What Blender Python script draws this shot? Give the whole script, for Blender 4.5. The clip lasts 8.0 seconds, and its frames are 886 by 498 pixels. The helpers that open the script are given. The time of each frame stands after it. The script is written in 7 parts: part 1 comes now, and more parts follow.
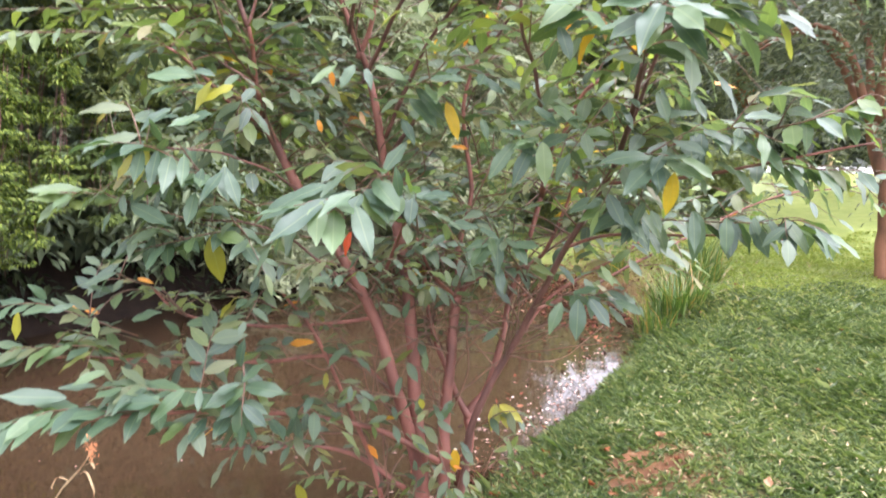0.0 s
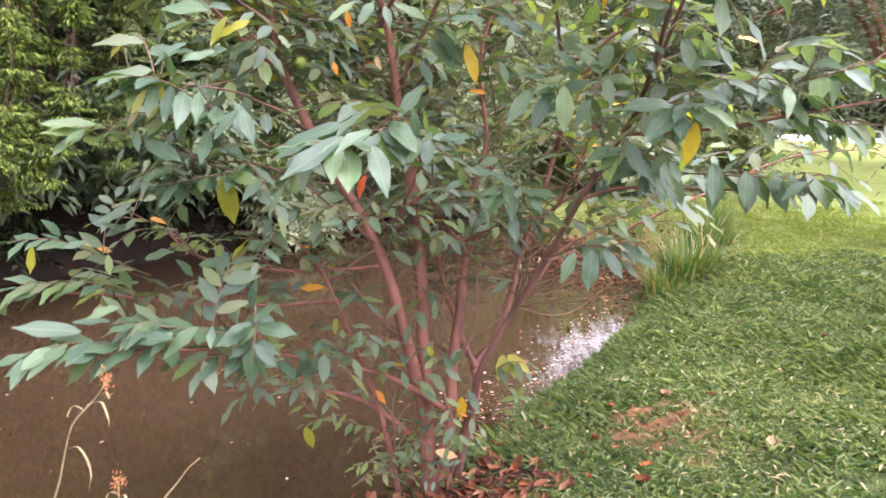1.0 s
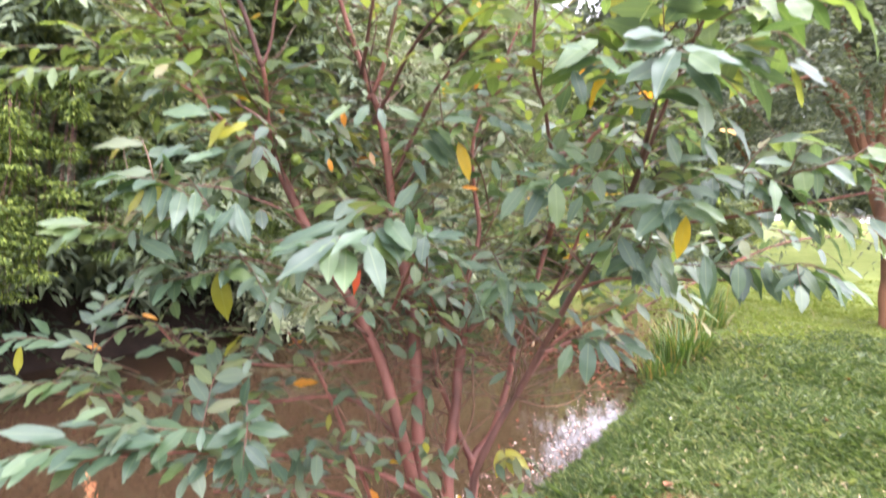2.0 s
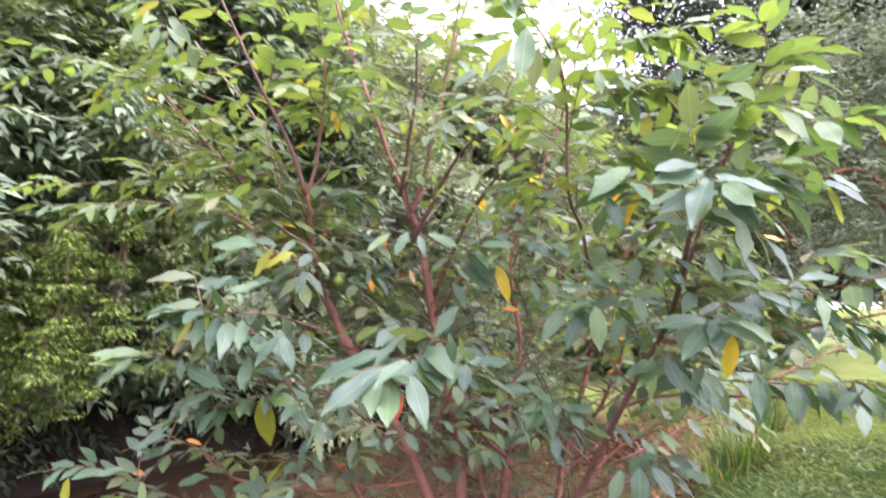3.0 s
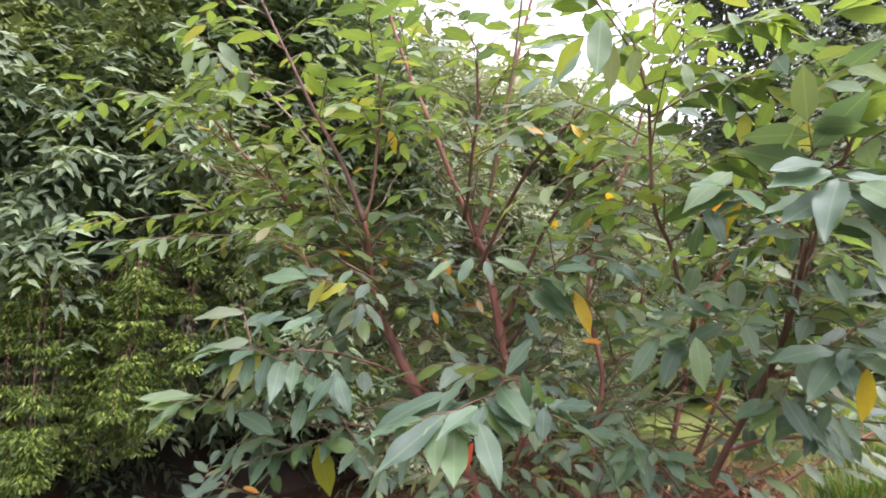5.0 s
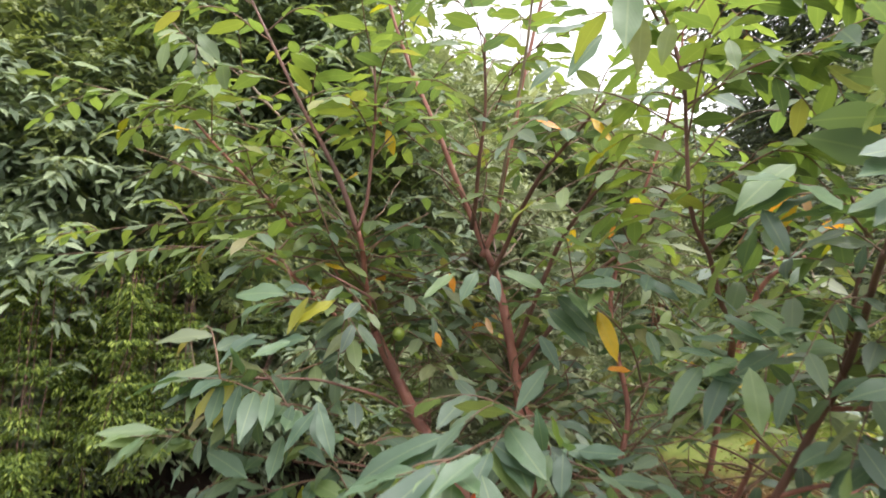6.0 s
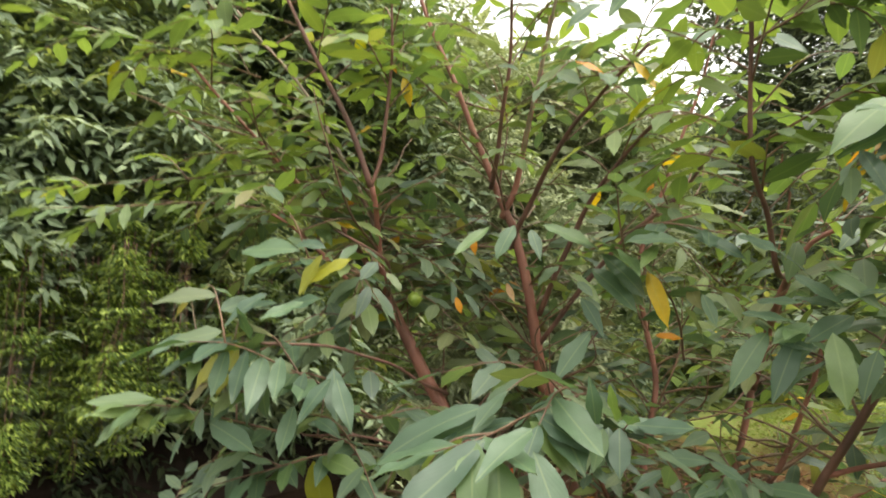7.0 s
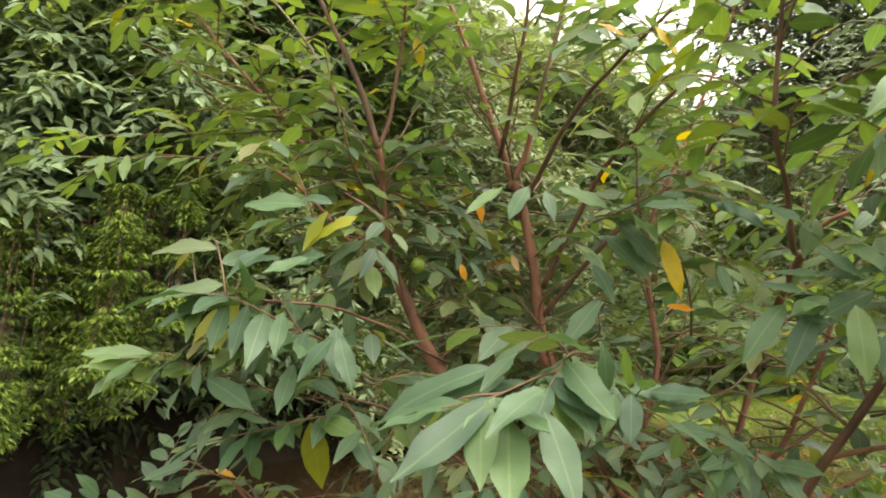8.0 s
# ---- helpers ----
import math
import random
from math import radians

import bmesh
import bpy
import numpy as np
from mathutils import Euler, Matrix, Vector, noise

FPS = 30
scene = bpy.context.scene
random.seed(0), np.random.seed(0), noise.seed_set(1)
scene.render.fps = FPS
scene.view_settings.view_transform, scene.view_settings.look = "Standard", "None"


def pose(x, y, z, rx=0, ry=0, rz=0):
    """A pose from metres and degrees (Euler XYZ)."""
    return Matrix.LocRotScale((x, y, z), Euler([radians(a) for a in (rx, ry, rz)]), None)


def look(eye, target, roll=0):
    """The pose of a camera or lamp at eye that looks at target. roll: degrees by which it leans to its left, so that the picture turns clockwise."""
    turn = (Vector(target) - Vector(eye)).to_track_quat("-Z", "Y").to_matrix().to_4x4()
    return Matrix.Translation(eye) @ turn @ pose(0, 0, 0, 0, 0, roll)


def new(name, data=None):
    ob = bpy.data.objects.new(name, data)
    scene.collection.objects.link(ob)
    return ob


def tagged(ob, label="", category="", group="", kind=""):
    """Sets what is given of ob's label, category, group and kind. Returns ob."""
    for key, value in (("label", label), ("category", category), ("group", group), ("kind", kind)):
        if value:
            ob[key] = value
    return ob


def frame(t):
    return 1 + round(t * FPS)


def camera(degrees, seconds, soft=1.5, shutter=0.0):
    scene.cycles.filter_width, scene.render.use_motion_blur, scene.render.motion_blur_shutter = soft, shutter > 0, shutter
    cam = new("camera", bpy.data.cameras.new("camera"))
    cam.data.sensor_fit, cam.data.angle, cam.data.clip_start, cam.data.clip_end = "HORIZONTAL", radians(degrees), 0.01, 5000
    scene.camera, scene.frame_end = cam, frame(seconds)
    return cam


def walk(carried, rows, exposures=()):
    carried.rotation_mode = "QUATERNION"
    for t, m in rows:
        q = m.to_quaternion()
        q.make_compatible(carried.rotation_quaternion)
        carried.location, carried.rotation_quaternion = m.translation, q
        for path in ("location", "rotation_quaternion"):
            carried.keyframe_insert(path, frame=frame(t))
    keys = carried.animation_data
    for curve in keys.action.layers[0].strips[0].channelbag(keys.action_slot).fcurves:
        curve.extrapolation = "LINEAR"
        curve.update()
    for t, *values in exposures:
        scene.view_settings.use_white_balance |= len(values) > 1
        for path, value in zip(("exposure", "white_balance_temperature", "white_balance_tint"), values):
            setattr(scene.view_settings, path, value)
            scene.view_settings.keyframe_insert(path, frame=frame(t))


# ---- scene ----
cam = camera(66.82, 8.0, 1.7, 0.8)
PATH = [
    (0, (0.0000, 0.0000, 1.7500), (0.0000, 1.9754, 1.4372), 0.00),
    (0.2, (-0.0034, -0.0014, 1.7430), (-0.0028, 1.9687, 1.3982), 0.33),
    (0.4, (-0.0070, -0.0020, 1.7349), (-0.0076, 1.9625, 1.3597), 0.66),
    (0.5, (-0.0089, -0.0017, 1.7301), (-0.0113, 1.9601, 1.3409), 0.83),
    (0.6, (-0.0110, -0.0010, 1.7246), (-0.0164, 1.9583, 1.3232), 0.99),
    (0.8, (-0.0152, 0.0010, 1.7132), (-0.0278, 1.9561, 1.2922), 1.33),
    (1, (-0.0195, 0.0022, 1.7035), (-0.0391, 1.9557, 1.2751), 1.58),
    (1.2, (-0.0238, 0.0017, 1.6989), (-0.0472, 1.9574, 1.2811), 1.73),
    (1.4, (-0.0285, 0.0049, 1.7045), (-0.0565, 1.9699, 1.3329), 1.70),
    (1.5, (-0.0291, 0.0078, 1.7102), (-0.0527, 1.9787, 1.3712), 1.62),
    (1.6, (-0.0295, 0.0099, 1.7171), (-0.0433, 1.9862, 1.4105), 1.60),
    (1.8, (-0.0316, 0.0113, 1.7290), (-0.0312, 1.9955, 1.4780), 1.27),
    (2, (-0.0305, 0.0097, 1.7412), (-0.0309, 2.0009, 1.5540), 0.95),
    (2.1, (-0.0280, 0.0076, 1.7486), (-0.0318, 2.0012, 1.5882), 0.78),
    (2.2, (-0.0293, 0.0080, 1.7543), (-0.0371, 2.0043, 1.6325), 0.52),
    (3.3, (-0.0344, -0.0115, 1.8408), (-0.1761, 1.9788, 1.9781), -0.62),
    (3.4, (-0.0387, -0.0131, 1.8434), (-0.1824, 1.9763, 1.9906), -0.55),
    (3.5, (-0.0435, -0.0134, 1.8453), (-0.1942, 1.9750, 1.9989), -0.48),
    (3.6, (-0.0489, -0.0111, 1.8457), (-0.2166, 1.9759, 1.9994), -0.41),
    (3.7, (-0.0533, -0.0079, 1.8454), (-0.2345, 1.9779, 2.0000), -0.39),
    (3.8, (-0.0573, -0.0036, 1.8449), (-0.2471, 1.9816, 1.9970), -0.39),
    (3.9, (-0.0614, 0.0022, 1.8444), (-0.2520, 1.9881, 1.9859), -0.41),
    (4, (-0.0651, 0.0094, 1.8437), (-0.2557, 1.9959, 1.9755), -0.48),
    (4.1, (-0.0677, 0.0180, 1.8424), (-0.2636, 2.0040, 1.9745), -0.64),
    (4.2, (-0.0681, 0.0269, 1.8418), (-0.2694, 2.0121, 1.9781), -0.84),
    (4.3, (-0.0674, 0.0376, 1.8414), (-0.2767, 2.0221, 1.9743), -1.06),
    (4.4, (-0.0666, 0.0515, 1.8401), (-0.2944, 2.0346, 1.9646), -1.33),
    (4.5, (-0.0657, 0.0701, 1.8378), (-0.3204, 2.0502, 1.9578), -1.61),
    (4.6, (-0.0643, 0.0951, 1.8349), (-0.3503, 2.0704, 1.9632), -1.88),
    (4.7, (-0.0592, 0.1226, 1.8326), (-0.3624, 2.0942, 1.9776), -2.07),
    (5.8, (-0.0365, 0.4355, 1.8486), (-0.3840, 2.3934, 2.0625), -1.75),
    (5.9, (-0.0446, 0.4576, 1.8498), (-0.4020, 2.4131, 2.0689), -1.86),
    (6, (-0.0529, 0.4787, 1.8501), (-0.4139, 2.4325, 2.0785), -2.04),
    (6.1, (-0.0619, 0.4980, 1.8487), (-0.4119, 2.4518, 2.0934), -2.35),
    (6.2, (-0.0720, 0.5150, 1.8475), (-0.4184, 2.4681, 2.1038), -2.65),
    (6.3, (-0.0827, 0.5311, 1.8475), (-0.4200, 2.4853, 2.1068), -2.87),
    (6.4, (-0.0945, 0.5459, 1.8484), (-0.4217, 2.5026, 2.1026), -2.95),
    (6.5, (-0.1095, 0.5602, 1.8482), (-0.4342, 2.5196, 2.0836), -2.85),
    (6.6, (-0.1244, 0.5744, 1.8433), (-0.4454, 2.5350, 2.0733), -2.70),
    (6.7, (-0.1365, 0.5878, 1.8380), (-0.4540, 2.5504, 2.0558), -2.49),
    (6.8, (-0.1471, 0.6008, 1.8325), (-0.4756, 2.5643, 2.0241), -2.23),
    (6.9, (-0.1563, 0.6141, 1.8264), (-0.4967, 2.5770, 2.0030), -1.91),
    (7, (-0.1650, 0.6267, 1.8199), (-0.5072, 2.5909, 1.9773), -1.48),
    (7.1, (-0.1739, 0.6362, 1.8143), (-0.4983, 2.6037, 1.9680), -1.14),
    (7.2, (-0.1806, 0.6445, 1.8090), (-0.4776, 2.6148, 1.9805), -0.80),
    (7.3, (-0.1862, 0.6505, 1.8032), (-0.4744, 2.6216, 1.9817), -0.56),
    (7.4, (-0.1924, 0.6547, 1.7977), (-0.4816, 2.6242, 1.9921), -0.41),
    (7.5, (-0.1972, 0.6577, 1.7933), (-0.4802, 2.6268, 1.9996), -0.32),
    (7.6, (-0.2014, 0.6587, 1.7922), (-0.4872, 2.6286, 1.9860), -0.20),
    (7.7, (-0.2053, 0.6589, 1.7926), (-0.4885, 2.6324, 1.9513), 0.31),
    (7.8, (-0.2081, 0.6592, 1.7888), (-0.5105, 2.6329, 1.9022), 0.76),
    (7.9, (-0.2057, 0.6606, 1.7851), (-0.5222, 2.6327, 1.8880), 0.78),
    (8, (-0.2005, 0.6635, 1.7767), (-0.5310, 2.6332, 1.8816), 0.80),
]
walk(cam, [(t, look(eye, target, roll)) for t, eye, target, roll in PATH], [(0.0, 2.80, 5980, 23), (0.5, 2.78, 6080, 24), (1.0, 2.80, 6120, 25), (2.2, 2.94, 5980, 26), (3.5, 2.57, 5850, 28), (4.7, 2.28, 6050, 23), (6.0, 2.13, 6500, 13), (7.0, 2.06, 7100, 3), (8.0, 2.12, 7750, -7)])

# ---- sky and sun: an overcast, white sky ----
SUN_UP, SUN_AZ = 66.0, 98.0
world = bpy.data.worlds.new("overcast_sky")
scene.world = world
world.use_nodes = True
wn, wl = world.node_tree.nodes, world.node_tree.links
wn.clear()
sky = wn.new("ShaderNodeTexSky")
sky.sky_type, sky.sun_disc = "NISHITA", False
sky.sun_elevation, sky.sun_rotation = radians(SUN_UP), radians(SUN_AZ)
sky.air_density, sky.dust_density, sky.ozone_density = 1.0, 2.5, 1.0
pale = wn.new("ShaderNodeHueSaturation")
pale.inputs["Saturation"].default_value = 0.1
back = wn.new("ShaderNodeBackground")
back.inputs["Strength"].default_value = 0.15
wout = wn.new("ShaderNodeOutputWorld")
wl.new(sky.outputs[0], pale.inputs["Color"])
wl.new(pale.outputs[0], back.inputs["Color"])
wl.new(back.outputs[0], wout.inputs["Surface"])
sun_data = bpy.data.lights.new("sun", "SUN")
sun_data.energy, sun_data.angle, sun_data.color = 0.9, radians(100), (1.0, 0.96, 0.9)
sun = new("sun", sun_data)
sun.matrix_world = pose(0, 0, 30, 90 - SUN_UP, 0, 180 - SUN_AZ)


# ---- materials ----
def material(name):
    m = bpy.data.materials.new(name)
    m.use_nodes = True
    m.node_tree.nodes.clear()
    return m, m.node_tree.nodes, m.node_tree.links


def ramp(nodes, links, fac, stops):
    r = nodes.new("ShaderNodeValToRGB")
    while len(r.color_ramp.elements) < len(stops):
        r.color_ramp.elements.new(0.5)
    for e, (pos, col) in zip(r.color_ramp.elements, stops):
        e.position, e.color = pos, (*col, 1)
    links.new(fac, r.inputs["Fac"])
    return r.outputs["Color"]


def mixed(nodes, links, fac, a, b, mode="MIX"):
    m = nodes.new("ShaderNodeMix")
    m.data_type, m.blend_type = "RGBA", mode
    if isinstance(fac, float):
        m.inputs[0].default_value = fac
    else:
        links.new(fac, m.inputs[0])
    for sock, v in ((m.inputs[6], a), (m.inputs[7], b)):
        if isinstance(v, tuple):
            sock.default_value = (*v, 1)
        else:
            links.new(v, sock)
    return m.outputs[2]


def noise_fac(nodes, links, scale, detail=4.0, rough=0.55, coord="Object"):
    tc = nodes.new("ShaderNodeTexCoord")
    n = nodes.new("ShaderNodeTexNoise")
    n.inputs["Scale"].default_value, n.inputs["Detail"].default_value, n.inputs["Roughness"].default_value = scale, detail, rough
    links.new(tc.outputs[coord], n.inputs["Vector"])
    return n.outputs["Fac"]


def bumped(nodes, links, height, strength, distance):
    b = nodes.new("ShaderNodeBump")
    b.inputs["Strength"].default_value, b.inputs["Distance"].default_value = strength, distance
    links.new(height, b.inputs["Height"])
    return b.outputs["Normal"]


def finish(nodes, links, color, rough, normal=None, through_amount=0.0, spec=0.5, through_color=None):
    bsdf = nodes.new("ShaderNodeBsdfPrincipled")
    links.new(color, bsdf.inputs["Base Color"])
    if isinstance(rough, float):
        bsdf.inputs["Roughness"].default_value = rough
    else:
        links.new(rough, bsdf.inputs["Roughness"])
    bsdf.inputs["Specular IOR Level"].default_value = spec
    if normal is not None:
        links.new(normal, bsdf.inputs["Normal"])
    out = nodes.new("ShaderNodeOutputMaterial")
    shader = bsdf.outputs[0]
    if through_amount:
        tr = nodes.new("ShaderNodeBsdfTranslucent")
        links.new(through_color if through_color is not None else color, tr.inputs["Color"])
        mx = nodes.new("ShaderNodeMixShader")
        mx.inputs[0].default_value = through_amount
        links.new(shader, mx.inputs[1])
        links.new(tr.outputs[0], mx.inputs[2])
        shader = mx.outputs[0]
    links.new(shader, out.inputs["Surface"])
    return bsdf


def leaf_material(name, stops, per_island, rough=0.5, through_amount=0.28, veins=True, glow=(1.6, 1.6, 0.65), spec=0.74, blotch=0.25, grain=3.0, wide=0.0):
    """A leaf: colour by chance from stops, a paler midrib, side veins in relief, and light that comes through."""
    m, n, l = material(name)
    if per_island:
        chance = n.new("ShaderNodeNewGeometry").outputs["Random Per Island"]
    else:
        chance = n.new("ShaderNodeObjectInfo").outputs["Random"]
    color = ramp(n, l, chance, stops)
    patch = noise_fac(n, l, 9.0 if not per_island else grain)
    color = mixed(n, l, blotch, color, mixed(n, l, patch, (0.35, 0.4, 0.3), (1.5, 1.5, 1.4)), "MULTIPLY")
    if wide:
        color = mixed(n, l, wide, color, ramp(n, l, noise_fac(n, l, 0.9, 3.0, 0.6), [(0.3, (0.5, 0.6, 0.5)), (0.5, (1.0, 1.0, 1.0)), (0.7, (1.75, 1.5, 1.9))]), "MULTIPLY")
    normal = None
    if veins:
        uv = n.new("ShaderNodeUVMap")
        sep = n.new("ShaderNodeSeparateXYZ")
        l.new(uv.outputs[0], sep.inputs[0])
        side = n.new("ShaderNodeMath")
        side.operation = "ABSOLUTE"
        off = n.new("ShaderNodeMath")
        off.operation = "SUBTRACT"
        l.new(sep.outputs[0], off.inputs[0])
        off.inputs[1].default_value = 0.5
        l.new(off.outputs[0], side.inputs[0])
        rib = n.new("ShaderNodeMapRange")
        rib.inputs["From Min"].default_value, rib.inputs["From Max"].default_value = 0.045, 0.015
        l.new(side.outputs[0], rib.inputs["Value"])
        color = mixed(n, l, rib.outputs[0], color, mixed(n, l, 0.12, color, (0.42, 0.48, 0.2)))
        slant = n.new("ShaderNodeMath")
        slant.operation = "MULTIPLY_ADD"
        l.new(side.outputs[0], slant.inputs[0])
        slant.inputs[1].default_value = -0.9
        l.new(sep.outputs[1], slant.inputs[2])
        wave = n.new("ShaderNodeMath")
        wave.operation = "MULTIPLY"
        l.new(slant.outputs[0], wave.inputs[0])
        wave.inputs[1].default_value = 62.0
        sine = n.new("ShaderNodeMath")
        sine.operation = "SINE"
        l.new(wave.outputs[0], sine.inputs[0])
        normal = bumped(n, l, sine.outputs[0], 0.05, 0.001)
    warm = mixed(n, l, 1.0, color, glow, "MULTIPLY")
    finish(n, l, color, rough, normal, through_amount, spec, warm)
    return m


GREEN = [(0.0, (0.046, 0.086, 0.054)), (0.3, (0.062, 0.11, 0.064)), (0.7, (0.08, 0.136, 0.07)), (0.93, (0.098, 0.16, 0.06)), (1.0, (0.125, 0.18, 0.052))]
GREEN_CROWN = [(0.0, (0.06, 0.098, 0.068)), (0.3, (0.09, 0.138, 0.088)), (0.6, (0.122, 0.17, 0.098)), (0.8, (0.155, 0.17, 0.08)), (0.92, (0.14, 0.2, 0.068)), (1.0, (0.195, 0.17, 0.075))]
LIGHT = [(0.0, (0.1, 0.155, 0.07)), (0.5, (0.145, 0.205, 0.072)), (0.92, (0.19, 0.245, 0.07)), (1.0, (0.24, 0.235, 0.075))]
leaf_green = leaf_material("leaf_green", GREEN, False)
leaf_light = leaf_material("leaf_young", LIGHT, False, through_amount=0.28)
leaf_green_mass = leaf_material("leaf_green_mass", GREEN_CROWN, True, through_amount=0.38, glow=(1.6, 1.6, 0.75))
leaf_light_mass = leaf_material("leaf_young_mass", LIGHT, True, through_amount=0.42, glow=(1.5, 1.5, 0.65))
leaf_yellow = leaf_material("leaf_yellow", [(0.0, (0.55, 0.33, 0.02)), (1.0, (0.62, 0.42, 0.03))], False, through_amount=0.4)
leaf_olive = leaf_material("leaf_yellow_green", [(0.0, (0.24, 0.24, 0.02)), (1.0, (0.34, 0.31, 0.02))], False, through_amount=0.4)
leaf_orange = leaf_material("leaf_orange", [(0.0, (0.62, 0.22, 0.015)), (1.0, (0.66, 0.30, 0.03))], False, through_amount=0.35)
leaf_red = leaf_material("leaf_red", [(0.0, (0.58, 0.07, 0.02)), (1.0, (0.62, 0.11, 0.03))], False, through_amount=0.3)
leaf_tan = leaf_material("leaf_pale_orange", [(0.0, (0.55, 0.31, 0.17)), (1.0, (0.5, 0.25, 0.11))], False, through_amount=0.3, blotch=0.5)
fallen_mat = leaf_material("fallen_leaf", [(0.0, (0.15, 0.05, 0.02)), (0.4, (0.33, 0.085, 0.022)), (0.7, (0.24, 0.09, 0.04)), (1.0, (0.38, 0.2, 0.12))], False, rough=0.75, spec=0.25, through_amount=0.15, glow=(1, 1, 1), blotch=0.55)
litter_mat = leaf_material("leaf_litter", [(0.0, (0.035, 0.016, 0.011)), (0.5, (0.11, 0.034, 0.016)), (0.85, (0.17, 0.058, 0.026)), (1.0, (0.3, 0.15, 0.085))], True, rough=0.75, through_amount=0.1, veins=False, glow=(1, 1, 1), spec=0.25)
bank_dark = leaf_material("thicket_leaf", [(0.0, (0.1, 0.138, 0.088)), (0.5, (0.17, 0.215, 0.132)), (1.0, (0.25, 0.3, 0.175))], True, rough=0.55, spec=0.38, through_amount=0.22, veins=False)
bank_mid = leaf_material("thicket_leaf_mid", [(0.0, (0.125, 0.16, 0.062)), (0.6, (0.21, 0.25, 0.09)), (1.0, (0.3, 0.33, 0.12))], True, rough=0.45, through_amount=0.35, veins=False)
# sunlight and distance haze are put into these pale, greyed stops
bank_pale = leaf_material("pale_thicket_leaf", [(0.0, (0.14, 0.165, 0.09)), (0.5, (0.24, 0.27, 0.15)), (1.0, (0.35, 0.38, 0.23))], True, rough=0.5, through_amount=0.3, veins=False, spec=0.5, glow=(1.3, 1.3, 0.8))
vine_mat = leaf_material("vine_leaf", [(0.0, (0.035, 0.058, 0.012)), (0.35, (0.075, 0.115, 0.022)), (0.75, (0.165, 0.22, 0.042)), (1.0, (0.32, 0.38, 0.09))], True, rough=0.55, spec=0.35, through_amount=0.38, veins=False)
vine_dull = leaf_material("dull_vine_leaf", [(0.0, (0.04, 0.062, 0.016)), (0.5, (0.085, 0.125, 0.03)), (1.0, (0.16, 0.21, 0.05))], True, rough=0.55, spec=0.35, through_amount=0.34, veins=False)
# skirt leaves: the shade under the overhang is put into these dark stops
bank_shade = leaf_material("bank_shade_leaf", [(0.0, (0.02, 0.03, 0.016)), (0.6, (0.04, 0.055, 0.026)), (1.0, (0.08, 0.1, 0.045))], True, rough=0.6, spec=0.3, through_amount=0.2, veins=False)
tree_mat = leaf_material("tree_leaf", [(0.0, (0.04, 0.055, 0.036)), (0.6, (0.07, 0.09, 0.055)), (1.0, (0.12, 0.14, 0.075))], True, rough=0.4, through_amount=0.25, veins=False)
tree_pale = leaf_material("grey_green_tree_leaf", [(0.0, (0.09, 0.115, 0.07)), (0.6, (0.15, 0.18, 0.11)), (1.0, (0.22, 0.24, 0.15))], True, rough=0.45, through_amount=0.3, veins=False, glow=(1.3, 1.3, 0.8))
grass_mat = leaf_material("grass_blade", [(0.0, (0.038, 0.068, 0.017)), (0.4, (0.08, 0.122, 0.03)), (0.75, (0.145, 0.192, 0.058)), (0.93, (0.23, 0.268, 0.115)), (1.0, (0.31, 0.28, 0.14))], True, rough=0.4, through_amount=0.3, veins=False, spec=0.85, glow=(1.3, 1.4, 0.6), blotch=0.55, grain=7.0, wide=0.5)
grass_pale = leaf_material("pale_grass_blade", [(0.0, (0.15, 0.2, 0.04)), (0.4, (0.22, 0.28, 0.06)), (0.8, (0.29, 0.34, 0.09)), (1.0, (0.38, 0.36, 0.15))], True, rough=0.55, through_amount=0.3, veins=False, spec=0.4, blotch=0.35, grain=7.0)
reed_mat = leaf_material("reed_blade", [(0.0, (0.05, 0.10, 0.02)), (0.75, (0.11, 0.18, 0.035)), (0.9, (0.26, 0.24, 0.08)), (1.0, (0.38, 0.22, 0.07))], True, rough=0.5, through_amount=0.3, veins=False)


def bark_material(name, dark, pale, rough=0.6, scale=14.0):
    m, n, l = material(name)
    tc = n.new("ShaderNodeTexCoord")
    mp = n.new("ShaderNodeMapping")
    mp.inputs["Scale"].default_value = (1.0, 1.0, 0.35)
    l.new(tc.outputs["Object"], mp.inputs["Vector"])
    nz = n.new("ShaderNodeTexNoise")
    nz.inputs["Scale"].default_value, nz.inputs["Detail"].default_value = scale, 6.0
    l.new(mp.outputs[0], nz.inputs["Vector"])
    fine = noise_fac(n, l, scale * 9)
    color = ramp(n, l, nz.outputs["Fac"], [(0.3, dark), (0.55, pale), (0.75, tuple(min(1.0, c * 1.35) for c in pale))])
    color = mixed(n, l, 0.35, color, mixed(n, l, fine, (0.5, 0.5, 0.5), (1.4, 1.35, 1.3)), "MULTIPLY")
    finish(n, l, color, rough, bumped(n, l, fine, 0.5, 0.003))
    return m


bark_red = bark_material("red_brown_bark", (0.13, 0.048, 0.034), (0.27, 0.105, 0.078))
bark_dark = bark_material("dark_twig_bark", (0.085, 0.04, 0.032), (0.16, 0.072, 0.055))
bark_twig = bark_material("young_twig_bark", (0.09, 0.05, 0.035), (0.165, 0.09, 0.055))
bark_grey = bark_material("grey_shoot_bark", (0.15, 0.11, 0.075), (0.26, 0.19, 0.13))
bark_tree = bark_material("tree_bark", (0.10, 0.05, 0.03), (0.24, 0.11, 0.06), 0.85, 6.0)
straw_mat = bark_material("dry_straw", (0.2, 0.14, 0.07), (0.34, 0.26, 0.14), 0.8, 40.0)
head_mat = bark_material("dry_seed_head", (0.26, 0.10, 0.04), (0.46, 0.21, 0.09), 0.85, 40.0)

